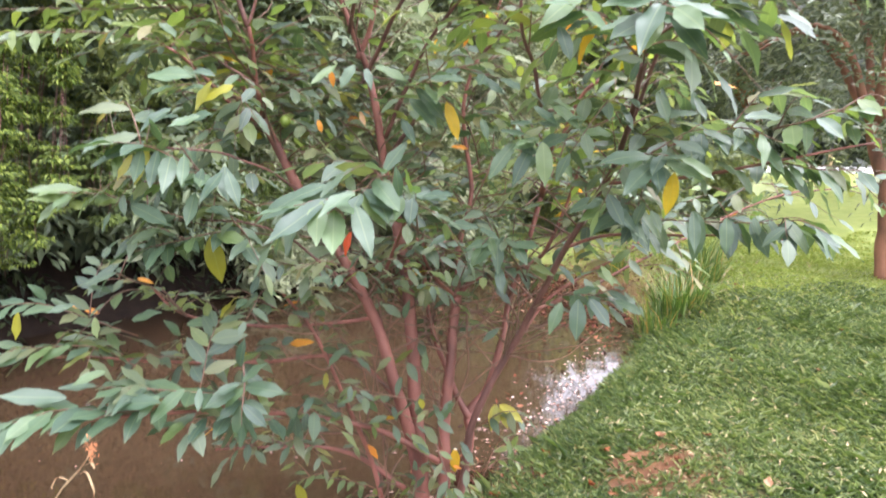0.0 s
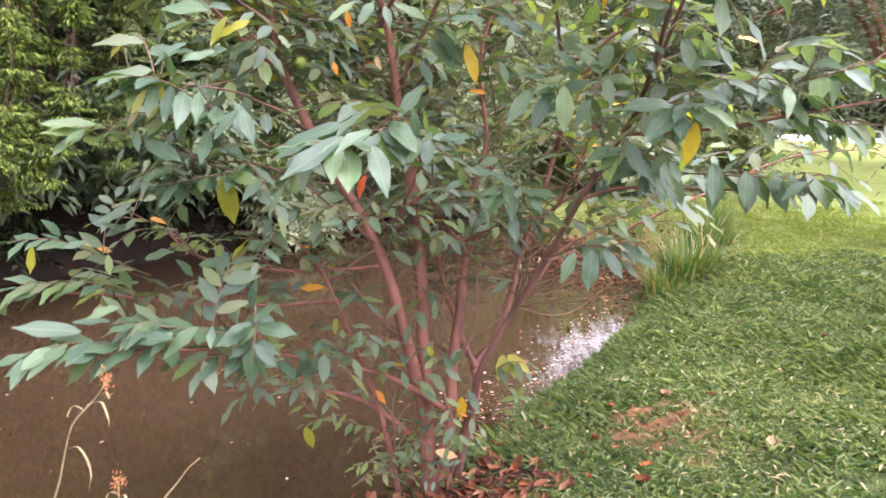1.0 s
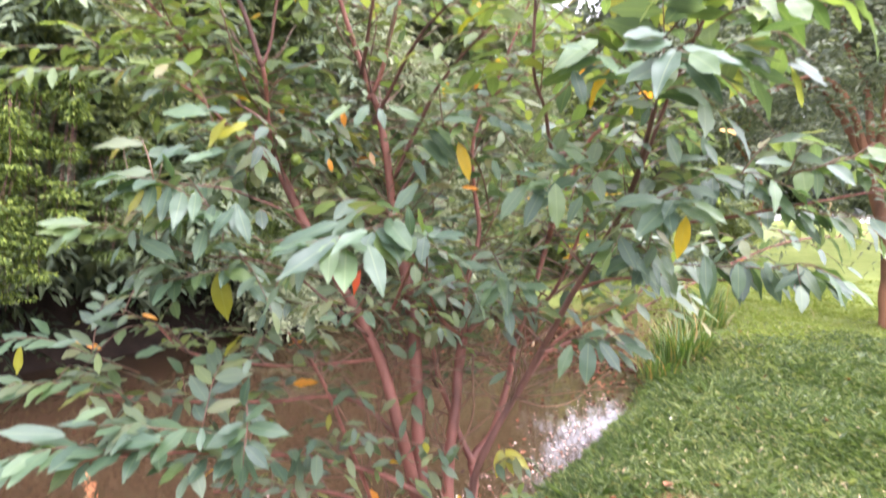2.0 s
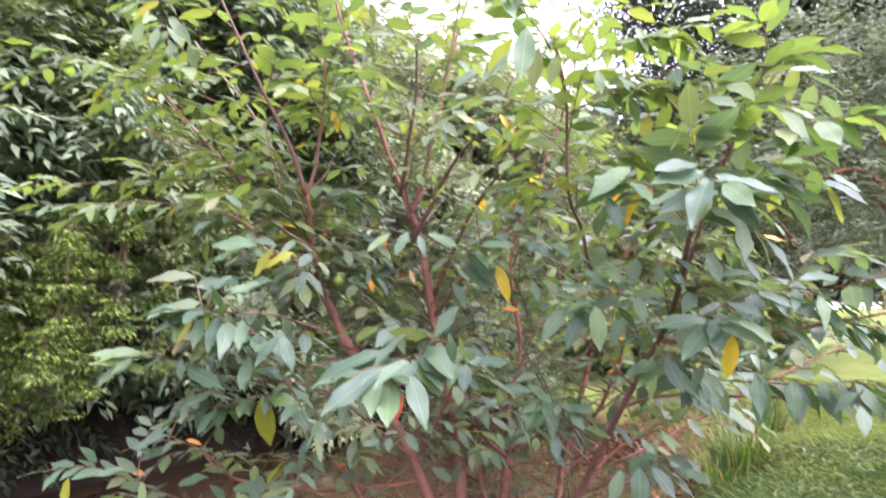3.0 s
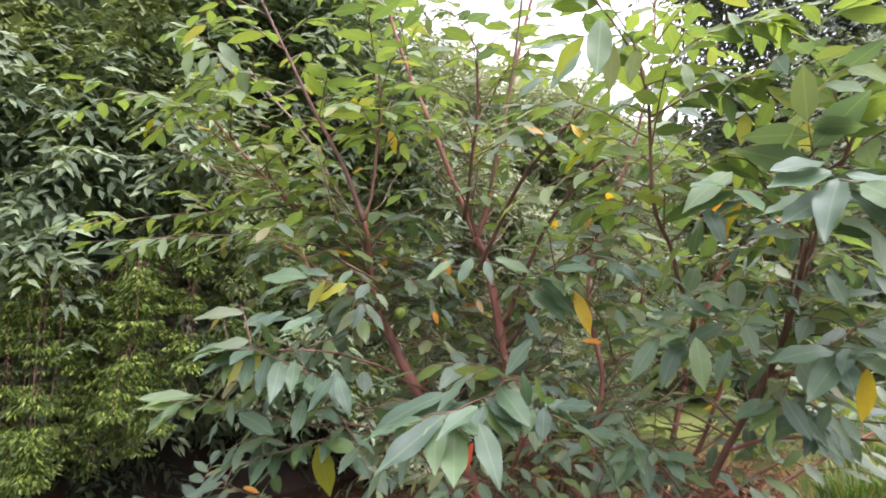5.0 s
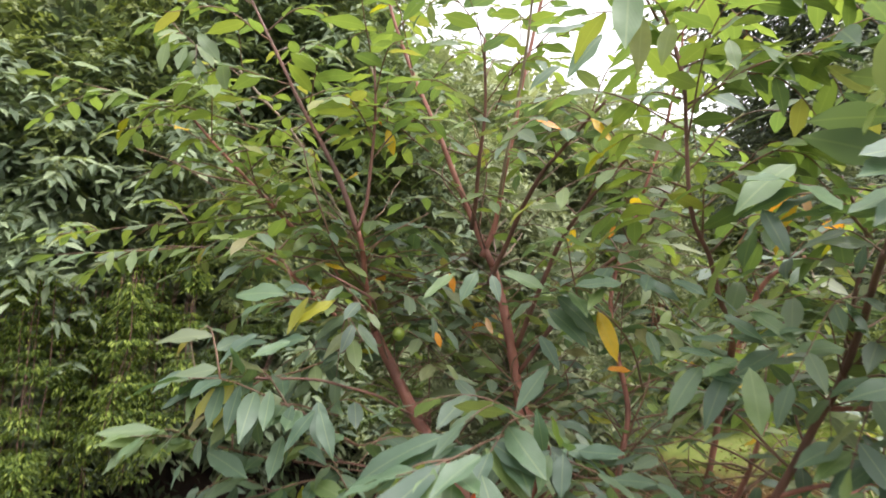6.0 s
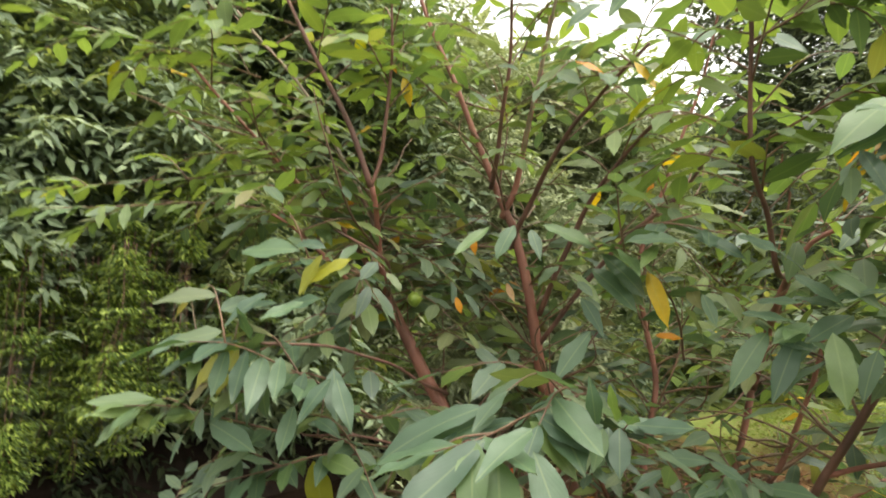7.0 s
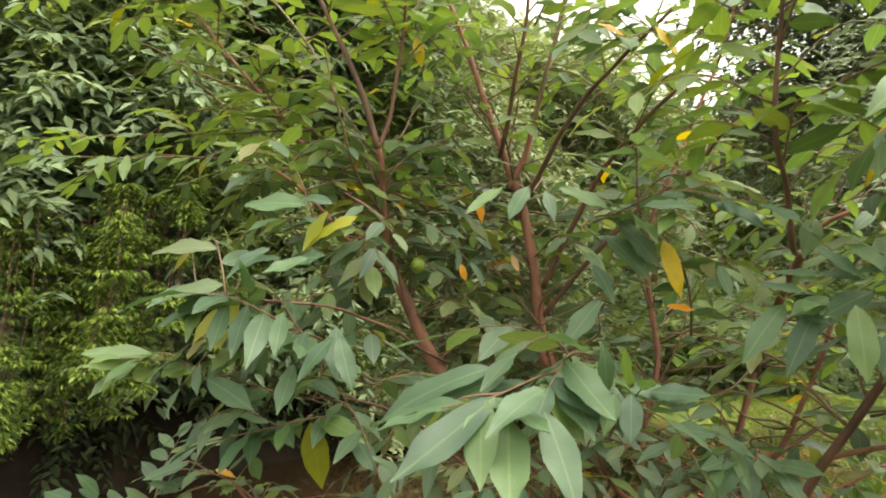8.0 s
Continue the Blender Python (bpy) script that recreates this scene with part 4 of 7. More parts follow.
limb("limb", [(-0.26, 2.65, 1.05), (-0.55, 2.60, 1.03), (-0.85, 2.55, 1.05), (-1.01, 2.50, 1.11), (-1.09, 2.45, 1.22)], 0.008, 0.004, bark_red, 0.012, key="L5")
limb("limb", [(-0.32, 2.60, 1.15), (-0.52, 2.50, 1.36), (-0.69, 2.40, 1.45), (-0.83, 2.30, 1.49)], 0.0055, 0.003, bark_dark, 0.03, key="L6")
limb("limb", [(-0.24, 2.72, 1.22), (-0.14, 2.40, 1.47), (-0.14, 2.10, 1.56), (-0.21, 1.85, 1.60)], 0.008, 0.004, bark_red, 0.012, key="L7")
limb("limb", [(-0.52, 2.68, 1.54), (-0.66, 2.40, 1.68), (-0.76, 2.20, 1.71), (-0.88, 2.10, 1.74)], 0.005, 0.003, bark_dark, 0.03, key="L8")
limb("limb", [(0.46, 2.45, 1.37), (0.59, 2.35, 1.43), (0.79, 2.25, 1.44), (0.95, 2.10, 1.46), (1.06, 2.00, 1.46)], 0.007, 0.003, bark_red, 0.012, key="C1")
limb("limb", [(0.57, 2.35, 1.61), (0.70, 2.20, 1.63), (0.85, 2.05, 1.67), (1.01, 1.95, 1.71), (1.21, 1.90, 1.75)], 0.007, 0.003, bark_red, 0.012, key="C2")
limb("limb", [(0.34, 2.54, 1.10), (0.63, 2.70, 1.18), (1.08, 2.90, 1.35), (1.47, 3.00, 1.50), (1.86, 3.00, 1.56)], 0.008, 0.003, bark_red, 0.012, key="C3")
limb("limb", [(0.24, 2.58, 0.88), (0.46, 2.75, 1.12), (0.78, 2.85, 1.28), (0.95, 2.90, 1.40)], 0.009, 0.004, bark_red, 0.012, key="C4")
limb("limb", [(0.58, 2.28, 1.68), (0.65, 2.10, 2.01), (0.71, 1.95, 2.25), (0.82, 1.90, 2.43)], 0.008, 0.003, bark_dark, 0.012, key="C5")
limb("limb", [(0.56, 2.35, 1.60), (0.61, 2.35, 1.70), (0.64, 2.30, 1.89), (0.66, 2.25, 2.02), (0.60, 2.20, 2.17)], 0.008, 0.004, bark_dark, 0.012, key="C6")
twig([(-0.12, 2.10, 1.62), (-0.18, 1.90, 1.63), (-0.28, 1.72, 1.61), (-0.36, 1.62, 1.60)], 7, 0.165, "green", droop=0.55, sub=3)
twig([(-0.08, 2.30, 1.59), (-0.17, 1.90, 1.66), (-0.21, 1.72, 1.62)], 4, 0.150, "green", droop=0.6, sub=1)
twig([(-0.63, 2.25, 1.54), (-0.74, 2.10, 1.65), (-0.84, 1.98, 1.73), (-0.93, 1.92, 1.75)], 9, 0.150, "green", droop=0.6, sub=3)
twig([(-0.67, 2.40, 1.41), (-0.76, 2.25, 1.45), (-0.88, 2.15, 1.43), (-0.98, 2.10, 1.41)], 10, 0.125, "green", droop=0.5, sub=3)
twig([(-0.88, 2.30, 1.49), (-0.97, 2.20, 1.54), (-1.06, 2.10, 1.59), (-1.17, 2.05, 1.60)], 8, 0.110, "green", droop=0.35, mix=0.6, sub=3)
twig([(-0.98, 2.50, 1.09), (-1.07, 2.45, 1.21), (-1.18, 2.40, 1.26), (-1.28, 2.35, 1.25)], 8, 0.085, "green", sub=3)
twig([(-1.11, 2.40, 0.91), (-1.23, 2.30, 1.03), (-1.36, 2.25, 1.05), (-1.50, 2.20, 1.04)], 14, 0.145, "green", droop=0.2, sub=1)
twig([(-1.15, 2.45, 1.03), (-1.28, 2.35, 1.12), (-1.41, 2.30, 1.19), (-1.54, 2.25, 1.19)], 13, 0.130, "green", droop=0.1, sub=1)
twig([(-0.87, 2.10, 0.90), (-1.01, 2.00, 0.92), (-1.14, 1.92, 0.96), (-1.26, 1.86, 0.94)], 18, 0.155, "green", droop=0.2, sub=1)
twig([(-0.65, 2.30, 0.81), (-0.76, 2.15, 0.92), (-0.90, 2.05, 0.97), (-1.08, 2.00, 1.00)], 15, 0.150, "green", droop=0.25, sub=1)
twig([(-0.50, 2.40, 0.75), (-0.62, 2.20, 0.80), (-0.74, 2.10, 0.86), (-0.86, 2.05, 0.86)], 12, 0.145, "green", droop=0.3, sub=1)
twig([(-0.65, 2.10, 1.04), (-0.64, 2.05, 0.98), (-0.64, 2.02, 0.91), (-0.64, 2.02, 0.86)], 5, 0.105, "green", spread_w=1.1, droop=0.2, sub=0)
twig([(-0.34, 2.50, 1.17), (-0.45, 2.40, 1.27), (-0.54, 2.35, 1.32), (-0.61, 2.30, 1.32)], 9, 0.085, "green", sub=3)
twig([(-0.39, 2.50, 1.04), (-0.54, 2.40, 1.12), (-0.65, 2.30, 1.20), (-0.74, 2.25, 1.23)], 9, 0.090, "green", sub=3)
twig([(0.58, 2.30, 1.67), (0.58, 2.05, 1.72), (0.60, 1.90, 1.72), (0.64, 1.84, 1.71)], 8, 0.135, "green", droop=0.6, sub=3)
twig([(0.59, 2.30, 1.51), (0.77, 2.20, 1.50), (0.92, 2.05, 1.51), (1.02, 1.95, 1.51)], 11, 0.125, "green", droop=1.4, spread_w=0.5, sub=3)
twig([(1.00, 2.00, 1.50), (1.01, 1.90, 1.53), (1.07, 1.85, 1.50)], 5, 0.130, "green", droop=0.7, sub=1)
twig([(0.59, 2.30, 1.72), (0.74, 2.10, 1.75), (0.86, 1.98, 1.79), (0.95, 1.90, 1.75)], 12, 0.130, "green", droop=0.55, sub=3)
twig([(0.99, 2.05, 1.79), (1.03, 1.95, 1.81), (1.12, 1.90, 1.84), (1.23, 1.88, 1.85)], 9, 0.120, "green", droop=0.7, mix=0.5, sub=3)
twig([(0.90, 2.20, 1.65), (1.00, 2.05, 1.69), (1.10, 1.98, 1.67), (1.23, 1.90, 1.67)], 9, 0.120, "green", droop=0.8, sub=3)
twig([(0.43, 2.20, 1.64), (0.34, 2.05, 1.71), (0.26, 1.93, 1.75)], 6, 0.125, "green", droop=0.6, sub=1)
twig([(-0.08, 2.20, 1.45), (-0.08, 1.90, 1.56), (-0.07, 1.74, 1.62)], 6, 0.110, "green", droop=0.3, sub=1)
twig([(0.13, 2.40, 1.66), (0.08, 2.20, 1.81), (-0.02, 2.06, 1.90), (-0.06, 2.00, 1.92)], 8, 0.125, "green", droop=0.5, sub=3)
twig([(0.30, 2.35, 1.26), (0.23, 2.20, 1.38), (0.16, 2.10, 1.46), (0.12, 2.05, 1.44)], 9, 0.105, "green", droop=0.6, sub=3)
twig([(0.34, 2.45, 1.14), (0.42, 2.30, 1.22), (0.49, 2.20, 1.25), (0.56, 2.15, 1.24)], 8, 0.120, "green", droop=0.6, sub=3)
twig([(0.51, 2.35, 1.49), (0.54, 2.20, 1.54), (0.59, 2.10, 1.56), (0.61, 2.05, 1.52)], 7, 0.125, "green", droop=0.7, sub=3)
twig([(0.08, 2.70, 1.07), (0.00, 2.40, 1.22), (-0.06, 2.30, 1.26)], 6, 0.085, "green", droop=0.6, sub=1)
twig([(-0.22, 2.60, 1.15), (-0.27, 2.40, 1.28), (-0.31, 2.30, 1.31), (-0.38, 2.20, 1.31)], 8, 0.095, "green", droop=0.6, sub=3)
twig([(-0.22, 2.60, 0.58), (-0.37, 2.40, 0.73), (-0.46, 2.30, 0.85), (-0.51, 2.25, 0.81)], 7, 0.095, "green", droop=0.5, sub=3)
twig([(-0.08, 2.60, 0.70), (-0.22, 2.40, 0.82), (-0.32, 2.30, 0.84)], 6, 0.080, "green", droop=0.5, sub=1)
twig([(-0.31, 2.50, 0.39), (-0.37, 2.46, 0.44), (-0.45, 2.43, 0.47)], 8, 0.080, "light", droop=0.3, sub=0)
twig([(-0.22, 2.45, 0.23), (-0.30, 2.40, 0.31), (-0.36, 2.38, 0.30)], 8, 0.060, "light", sub=0)
twig([(-0.20, 2.40, 0.23), (-0.22, 2.36, 0.35), (-0.18, 2.34, 0.44)], 7, 0.060, "green", sub=0)
twig([(-0.11, 2.40, 0.21), (-0.15, 2.36, 0.31), (-0.12, 2.36, 0.41)], 7, 0.065, "green", sub=0)
twig([(-0.03, 2.50, 0.58), (0.02, 2.42, 0.47), (0.00, 2.40, 0.39)], 7, 0.070, "green", sub=0)
twig([(-0.41, 2.66, 0.39), (-0.53, 2.66, 0.36), (-0.62, 2.66, 0.33)], 5, 0.075, "light", droop=0.5, sub=1)
twig([(-0.07, 2.50, 0.33), (-0.13, 2.45, 0.38), (-0.16, 2.40, 0.36)], 6, 0.075, "green", droop=0.4, sub=1)
twig([(0.02, 2.70, 0.64), (-0.03, 2.50, 0.72), (-0.07, 2.40, 0.74)], 5, 0.080, "green", droop=0.6, sub=1)
twig([(0.13, 2.58, 0.60), (0.22, 2.50, 0.70), (0.28, 2.45, 0.73)], 5, 0.095, "green", droop=0.9, sub=1)
twig([(0.16, 2.50, 0.44), (0.22, 2.45, 0.61), (0.27, 2.42, 0.60)], 5, 0.070, "light", sub=1)
twig([(-0.38, 2.40, 0.20), (-0.28, 2.38, 0.27), (-0.19, 2.36, 0.26)], 6, 0.060, "green", sub=1)
twig([(0.01, 2.50, 0.13), (0.03, 2.45, 0.31), (0.09, 2.43, 0.37)], 5, 0.070, "green", sub=1)
twig([(0.55, 1.90, 1.96), (0.49, 1.65, 2.02), (0.46, 1.50, 2.04), (0.47, 1.42, 2.02)], 8, 0.180, "green", droop=0.45, sub=3)
twig([(0.53, 1.90, 1.99), (0.41, 1.75, 2.06), (0.31, 1.65, 2.07)], 6, 0.150, "green", droop=0.4, sub=1)
twig([(0.55, 1.80, 2.02), (0.62, 1.65, 2.07), (0.68, 1.58, 2.10)], 7, 0.160, "green", droop=0.5, sub=3)
twig([(0.60, 2.00, 2.18), (0.66, 1.80, 2.29), (0.72, 1.72, 2.37), (0.79, 1.68, 2.38)], 10, 0.150, "light", droop=0.4, sub=3)
twig([(0.63, 2.00, 2.14), (0.71, 1.80, 2.20), (0.80, 1.70, 2.21), (0.89, 1.65, 2.22)], 9, 0.160, "green", droop=0.5, mix=0.5, sub=3)
twig([(0.21, 2.05, 2.40), (0.35, 1.98, 2.51), (0.49, 1.92, 2.53), (0.65, 1.88, 2.56)], 13, 0.120, "light", droop=0.35, sub=3)
twig([(0.23, 2.05, 2.33), (0.36, 1.95, 2.37), (0.48, 1.90, 2.37), (0.58, 1.85, 2.36)], 10, 0.120, "green", droop=0.4, mix=0.7, sub=3)
twig([(0.18, 2.00, 2.52), (0.11, 1.85, 2.55), (0.06, 1.75, 2.57)], 6, 0.120, "green", droop=0.5, sub=1)
twig([(0.28, 2.15, 2.15), (0.40, 2.00, 2.20), (0.52, 1.95, 2.23)], 8, 0.120, "light", droop=0.5, sub=3)
twig([(-0.11, 2.30, 1.93), (0.03, 2.10, 1.97), (0.16, 1.95, 1.93)], 7, 0.115, "green", droop=0.35, sub=3)
twig([(0.17, 2.60, 2.30), (0.07, 2.40, 2.41), (-0.05, 2.30, 2.37), (-0.15, 2.25, 2.35)], 8, 0.115, "green", droop=0.3, sub=3)
twig([(-0.93, 2.75, 2.28), (-1.23, 2.65, 2.25), (-1.60, 2.55, 2.23), (-1.89, 2.50, 2.21)], 17, 0.105, "light", droop=0.25, sub=3)
twig([(-0.84, 2.60, 2.08), (-1.10, 2.45, 2.12), (-1.37, 2.35, 2.12), (-1.60, 2.28, 2.11)], 16, 0.105, "green", droop=0.4, mix=0.5, sub=3)
twig([(-1.11, 2.65, 2.57), (-1.28, 2.50, 2.62), (-1.47, 2.40, 2.66), (-1.65, 2.30, 2.70)], 13, 0.110, "light", droop=0.35, sub=3)
twig([(-1.17, 2.60, 2.67), (-1.24, 2.45, 2.82), (-1.30, 2.40, 2.85)], 8, 0.115, "light", droop=0.9, sub=3)
twig([(-0.68, 2.50, 1.88), (-0.77, 2.30, 1.94), (-0.86, 2.20, 1.93)], 7, 0.115, "green", droop=0.3, sub=3)
twig([(-0.68, 2.50, 1.82), (-0.77, 2.35, 1.76), (-0.84, 2.20, 1.73), (-0.91, 2.10, 1.74)], 8, 0.115, "green", droop=0.6, sub=3)
twig([(-0.74, 2.40, 1.60), (-0.82, 2.25, 1.65), (-0.89, 2.15, 1.63), (-0.97, 2.10, 1.60)], 8, 0.120, "green", droop=0.6, sub=3)
twig([(-0.50, 2.70, 2.45), (-0.62, 2.60, 2.54), (-0.77, 2.50, 2.54)], 8, 0.105, "light", sub=3)
twig([(-0.27, 2.75, 2.59), (-0.17, 2.65, 2.72), (0.02, 2.55, 2.77)], 7, 0.110, "light", sub=3)
twig([(-0.27, 2.70, 2.79), (-0.33, 2.60, 2.89), (-0.38, 2.50, 2.92)], 5, 0.100, "green", sub=1)
put_leaf(Vector((0.009, 2.050, 1.872)), Vector((0.042, 0.000, -0.120)), Vector((0, -0.6, 0.8)), 0.127, "yellow")
put_leaf(Vector((-0.785, 2.240, 1.437)), Vector((0.031, 0.000, -0.167)), Vector((0, -0.6, 0.8)), 0.170, "olive")
put_leaf(Vector((-0.275, 2.000, 1.486)), Vector((-0.031, 0.000, -0.077)), Vector((0, -0.6, 0.8)), 0.083, "red")
put_leaf(Vector((0.651, 1.900, 1.668)), Vector((-0.014, 0.000, -0.130)), Vector((0, -0.6, 0.8)), 0.131, "yellow")
put_leaf(Vector((-0.335, 2.760, 1.875)), Vector((0.02, -0.02, -0.05)), Vector((-0.2, -0.8, 0.4)), 0.07, "tan")
put_leaf(Vector((1.175, 3.000, 2.007)), Vector((0.115, 0.000, -0.021)), Vector((0, -0.6, 0.8)), 0.117, "orange")
put_leaf(Vector((-0.417, 2.550, 2.015)), Vector((0.014, 0.000, -0.062)), Vector((0, -0.6, 0.8)), 0.064, "orange")
put_leaf(Vector((-0.458, 2.500, 1.834)), Vector((0.016, 0.000, -0.049)), Vector((0, -0.6, 0.8)), 0.052, "orange")
put_leaf(Vector((-1.452, 2.500, 1.131)), Vector((0.069, 0.000, -0.005)), Vector((0, -0.6, 0.8)), 0.069, "orange")
put_leaf(Vector((-1.374, 2.500, 1.122)), Vector((0.060, 0.000, -0.012)), Vector((0, -0.6, 0.8)), 0.061, "orange")
put_leaf(Vector((-0.082, 2.040, 1.910)), Vector((0.104, 0.000, -0.090)), Vector((0, -0.6, 0.8)), 0.138, "green")
put_leaf(Vector((-0.052, 2.060, 1.876)), Vector((0.066, 0.000, -0.076)), Vector((0, -0.6, 0.8)), 0.101, "green")
put_leaf(Vector((-1.125, 2.420, 1.257)), Vector((0.062, 0.000, -0.011)), Vector((0, -0.6, 0.8)), 0.063, "orange")
put_leaf(Vector((-1.366, 2.100, 1.211)), Vector((-0.013, 0.000, -0.091)), Vector((0, -0.6, 0.8)), 0.092, "olive")
put_leaf(Vector((-0.303, 2.550, 0.547)), Vector((0.051, 0.000, -0.063)), Vector((0, -0.6, 0.8)), 0.081, "orange")
put_leaf(Vector((0.046, 2.500, 0.555)), Vector((0.003, 0.000, -0.110)), Vector((0, -0.6, 0.8)), 0.110, "yellow")
put_leaf(Vector((-0.054, 2.420, 0.355)), Vector((0.124, -0.000, -0.031)), Vector((0, -0.6, 0.8)), 0.095, "tan")
put_leaf(Vector((0.039, 2.500, 0.482)), Vector((0.039, 0.000, -0.011)), Vector((0, -0.6, 0.8)), 0.041, "orange")
put_leaf(Vector((-0.605, 2.550, 0.970)), Vector((0.101, -0.000, 0.003)), Vector((0, -0.6, 0.8)), 0.101, "orange")
put_leaf(Vector((-0.607, 2.600, 0.350)), Vector((0.039, 0.000, -0.106)), Vector((0, -0.6, 0.8)), 0.113, "olive")
put_leaf(Vector((0.267, 1.820, 1.754)), Vector((0.007, -0.040, -0.118)), Vector((0, -0.6, 0.8)), 0.125, "light")
put_leaf(Vector((-0.111, 2.200, 2.375)), Vector((0.067, 0.000, -0.024)), Vector((0, -0.6, 0.8)), 0.071, "orange")
put_leaf(Vector((0.312, 2.100, 2.476)), Vector((0.065, 0.000, 0.015)), Vector((0, -0.6, 0.8)), 0.066, "yellow")
put_leaf(Vector((-0.607, 2.550, 2.496)), Vector((0.022, 0.000, -0.088)), Vector((0, -0.6, 0.8)), 0.091, "yellow")
put_leaf(Vector((-0.662, 2.600, 2.565)), Vector((0.027, 0.000, -0.034)), Vector((0, -0.6, 0.8)), 0.044, "orange")
put_leaf(Vector((0.482, 2.120, 2.129)), Vector((0.023, 0.000, -0.073)), Vector((0, -0.6, 0.8)), 0.076, "tan")
put_leaf(Vector((0.024, 2.100, 1.738)), Vector((0.059, 0.000, -0.000)), Vector((0, -0.6, 0.8)), 0.059, "orange")
put_leaf(Vector((0.089, 1.700, 2.473)), Vector((-0.020, -0.040, -0.153)), Vector((0, -0.6, 0.8)), 0.159, "green")
put_leaf(Vector((0.032, 2.300, 2.400)), Vector((0.051, 0.000, -0.079)), Vector((0, -0.6, 0.8)), 0.094, "yellow")
put_leaf(Vector((0.093, 2.500, 2.126)), Vector((-0.023, 0.000, -0.036)), Vector((0, -0.6, 0.8)), 0.043, "orange")
put_leaf(Vector((-0.346, 3.000, 1.888)), Vector((0.050, 0.000, -0.043)), Vector((0, -0.6, 0.8)), 0.066, "tan")
put_leaf(Vector((-0.769, 2.500, 2.007)), Vector((-0.130, 0.000, -0.020)), Vector((0, -0.6, 0.8)), 0.131, "olive")
put_leaf(Vector((-0.785, 2.400, 1.939)), Vector((-0.110, 0.000, -0.072)), Vector((0, -0.6, 0.8)), 0.131, "olive")
put_leaf(Vector((-0.813, 2.500, 2.060)), Vector((0.073, 0.000, -0.021)), Vector((0, -0.6, 0.8)), 0.076, "yellow")
put_leaf(Vector((-0.298, 1.780, 1.642)), Vector((-0.231, -0.020, -0.069)), Vector((0, -0.6, 0.8)), 0.241, "green")
put_leaf(Vector((-0.278, 1.780, 1.627)), Vector((-0.191, -0.020, -0.063)), Vector((0, -0.6, 0.8)), 0.202, "green")
put_leaf(Vector((-0.227, 1.780, 1.618)), Vector((0.090, -0.020, -0.088)), Vector((0, -0.6, 0.8)), 0.127, "green")
put_leaf(Vector((-0.217, 1.780, 1.630)), Vector((0.106, -0.020, -0.069)), Vector((0, -0.6, 0.8)), 0.128, "green")
put_leaf(Vector((-0.286, 1.640, 1.615)), Vector((-0.123, -0.110, -0.102)), Vector((0, -0.6, 0.8)), 0.194, "green")
put_leaf(Vector((-0.304, 1.640, 1.614)), Vector((0.009, -0.110, -0.090)), Vector((0, -0.6, 0.8)), 0.142, "green")
put_leaf(Vector((-0.215, 1.640, 1.629)), Vector((-0.070, -0.110, -0.025)), Vector((0, -0.6, 0.8)), 0.133, "green")
put_leaf(Vector((-0.215, 1.640, 1.598)), Vector((0.050, -0.110, -0.093)), Vector((0, -0.6, 0.8)), 0.152, "green")
put_leaf(Vector((-0.267, 1.640, 1.587)), Vector((0.012, -0.110, -0.099)), Vector((0, -0.6, 0.8)), 0.148, "green")
put_leaf(Vector((-0.870, 1.990, 1.754)), Vector((-0.151, -0.060, -0.055)), Vector((0, -0.6, 0.8)), 0.171, "green")
put_leaf(Vector((-0.992, 1.990, 1.767)), Vector((-0.035, -0.060, -0.051)), Vector((0, -0.6, 0.8)), 0.086, "green")
put_leaf(Vector((-0.883, 1.990, 1.731)), Vector((-0.001, -0.060, -0.098)), Vector((0, -0.6, 0.8)), 0.115, "green")
put_leaf(Vector((-0.939, 1.990, 1.725)), Vector((-0.011, -0.060, -0.065)), Vector((0, -0.6, 0.8)), 0.089, "green")
put_leaf(Vector((-0.837, 1.990, 1.727)), Vector((-0.009, -0.060, -0.103)), Vector((0, -0.6, 0.8)), 0.120, "green")
put_leaf(Vector((-0.759, 1.990, 1.713)), Vector((0.011, -0.060, -0.086)), Vector((0, -0.6, 0.8)), 0.106, "green")
put_leaf(Vector((-0.708, 1.990, 1.828)), Vector((-0.069, -0.060, -0.037)), Vector((0, -0.6, 0.8)), 0.099, "green")
put_leaf(Vector((-0.648, 1.990, 1.666)), Vector((-0.062, -0.060, -0.078)), Vector((0, -0.6, 0.8)), 0.116, "green")
put_leaf(Vector((-0.636, 1.990, 1.666)), Vector((0.047, -0.060, -0.091)), Vector((0, -0.6, 0.8)), 0.119, "green")
put_leaf(Vector((-0.829, 1.990, 1.751)), Vector((-0.003, -0.060, 0.067)), Vector((0, -0.6, 0.8)), 0.090, "green")
put_leaf(Vector((-0.791, 1.990, 1.847)), Vector((-0.077, -0.060, -0.049)), Vector((0, -0.6, 0.8)), 0.109, "green")
put_leaf(Vector((-1.131, 2.120, 1.604)), Vector((-0.153, -0.060, 0.006)), Vector((0, -0.6, 0.8)), 0.164, "light")
put_leaf(Vector((-1.145, 2.120, 1.592)), Vector((-0.131, -0.060, -0.021)), Vector((0, -0.6, 0.8)), 0.146, "light")
put_leaf(Vector((-1.207, 2.120, 1.573)), Vector((-0.043, -0.060, -0.072)), Vector((0, -0.6, 0.8)), 0.103, "light")
put_leaf(Vector((-1.177, 2.120, 1.566)), Vector((0.073, -0.060, -0.017)), Vector((0, -0.6, 0.8)), 0.096, "light")
put_leaf(Vector((-1.091, 2.120, 1.556)), Vector((0.092, -0.060, 0.018)), Vector((0, -0.6, 0.8)), 0.111, "light")
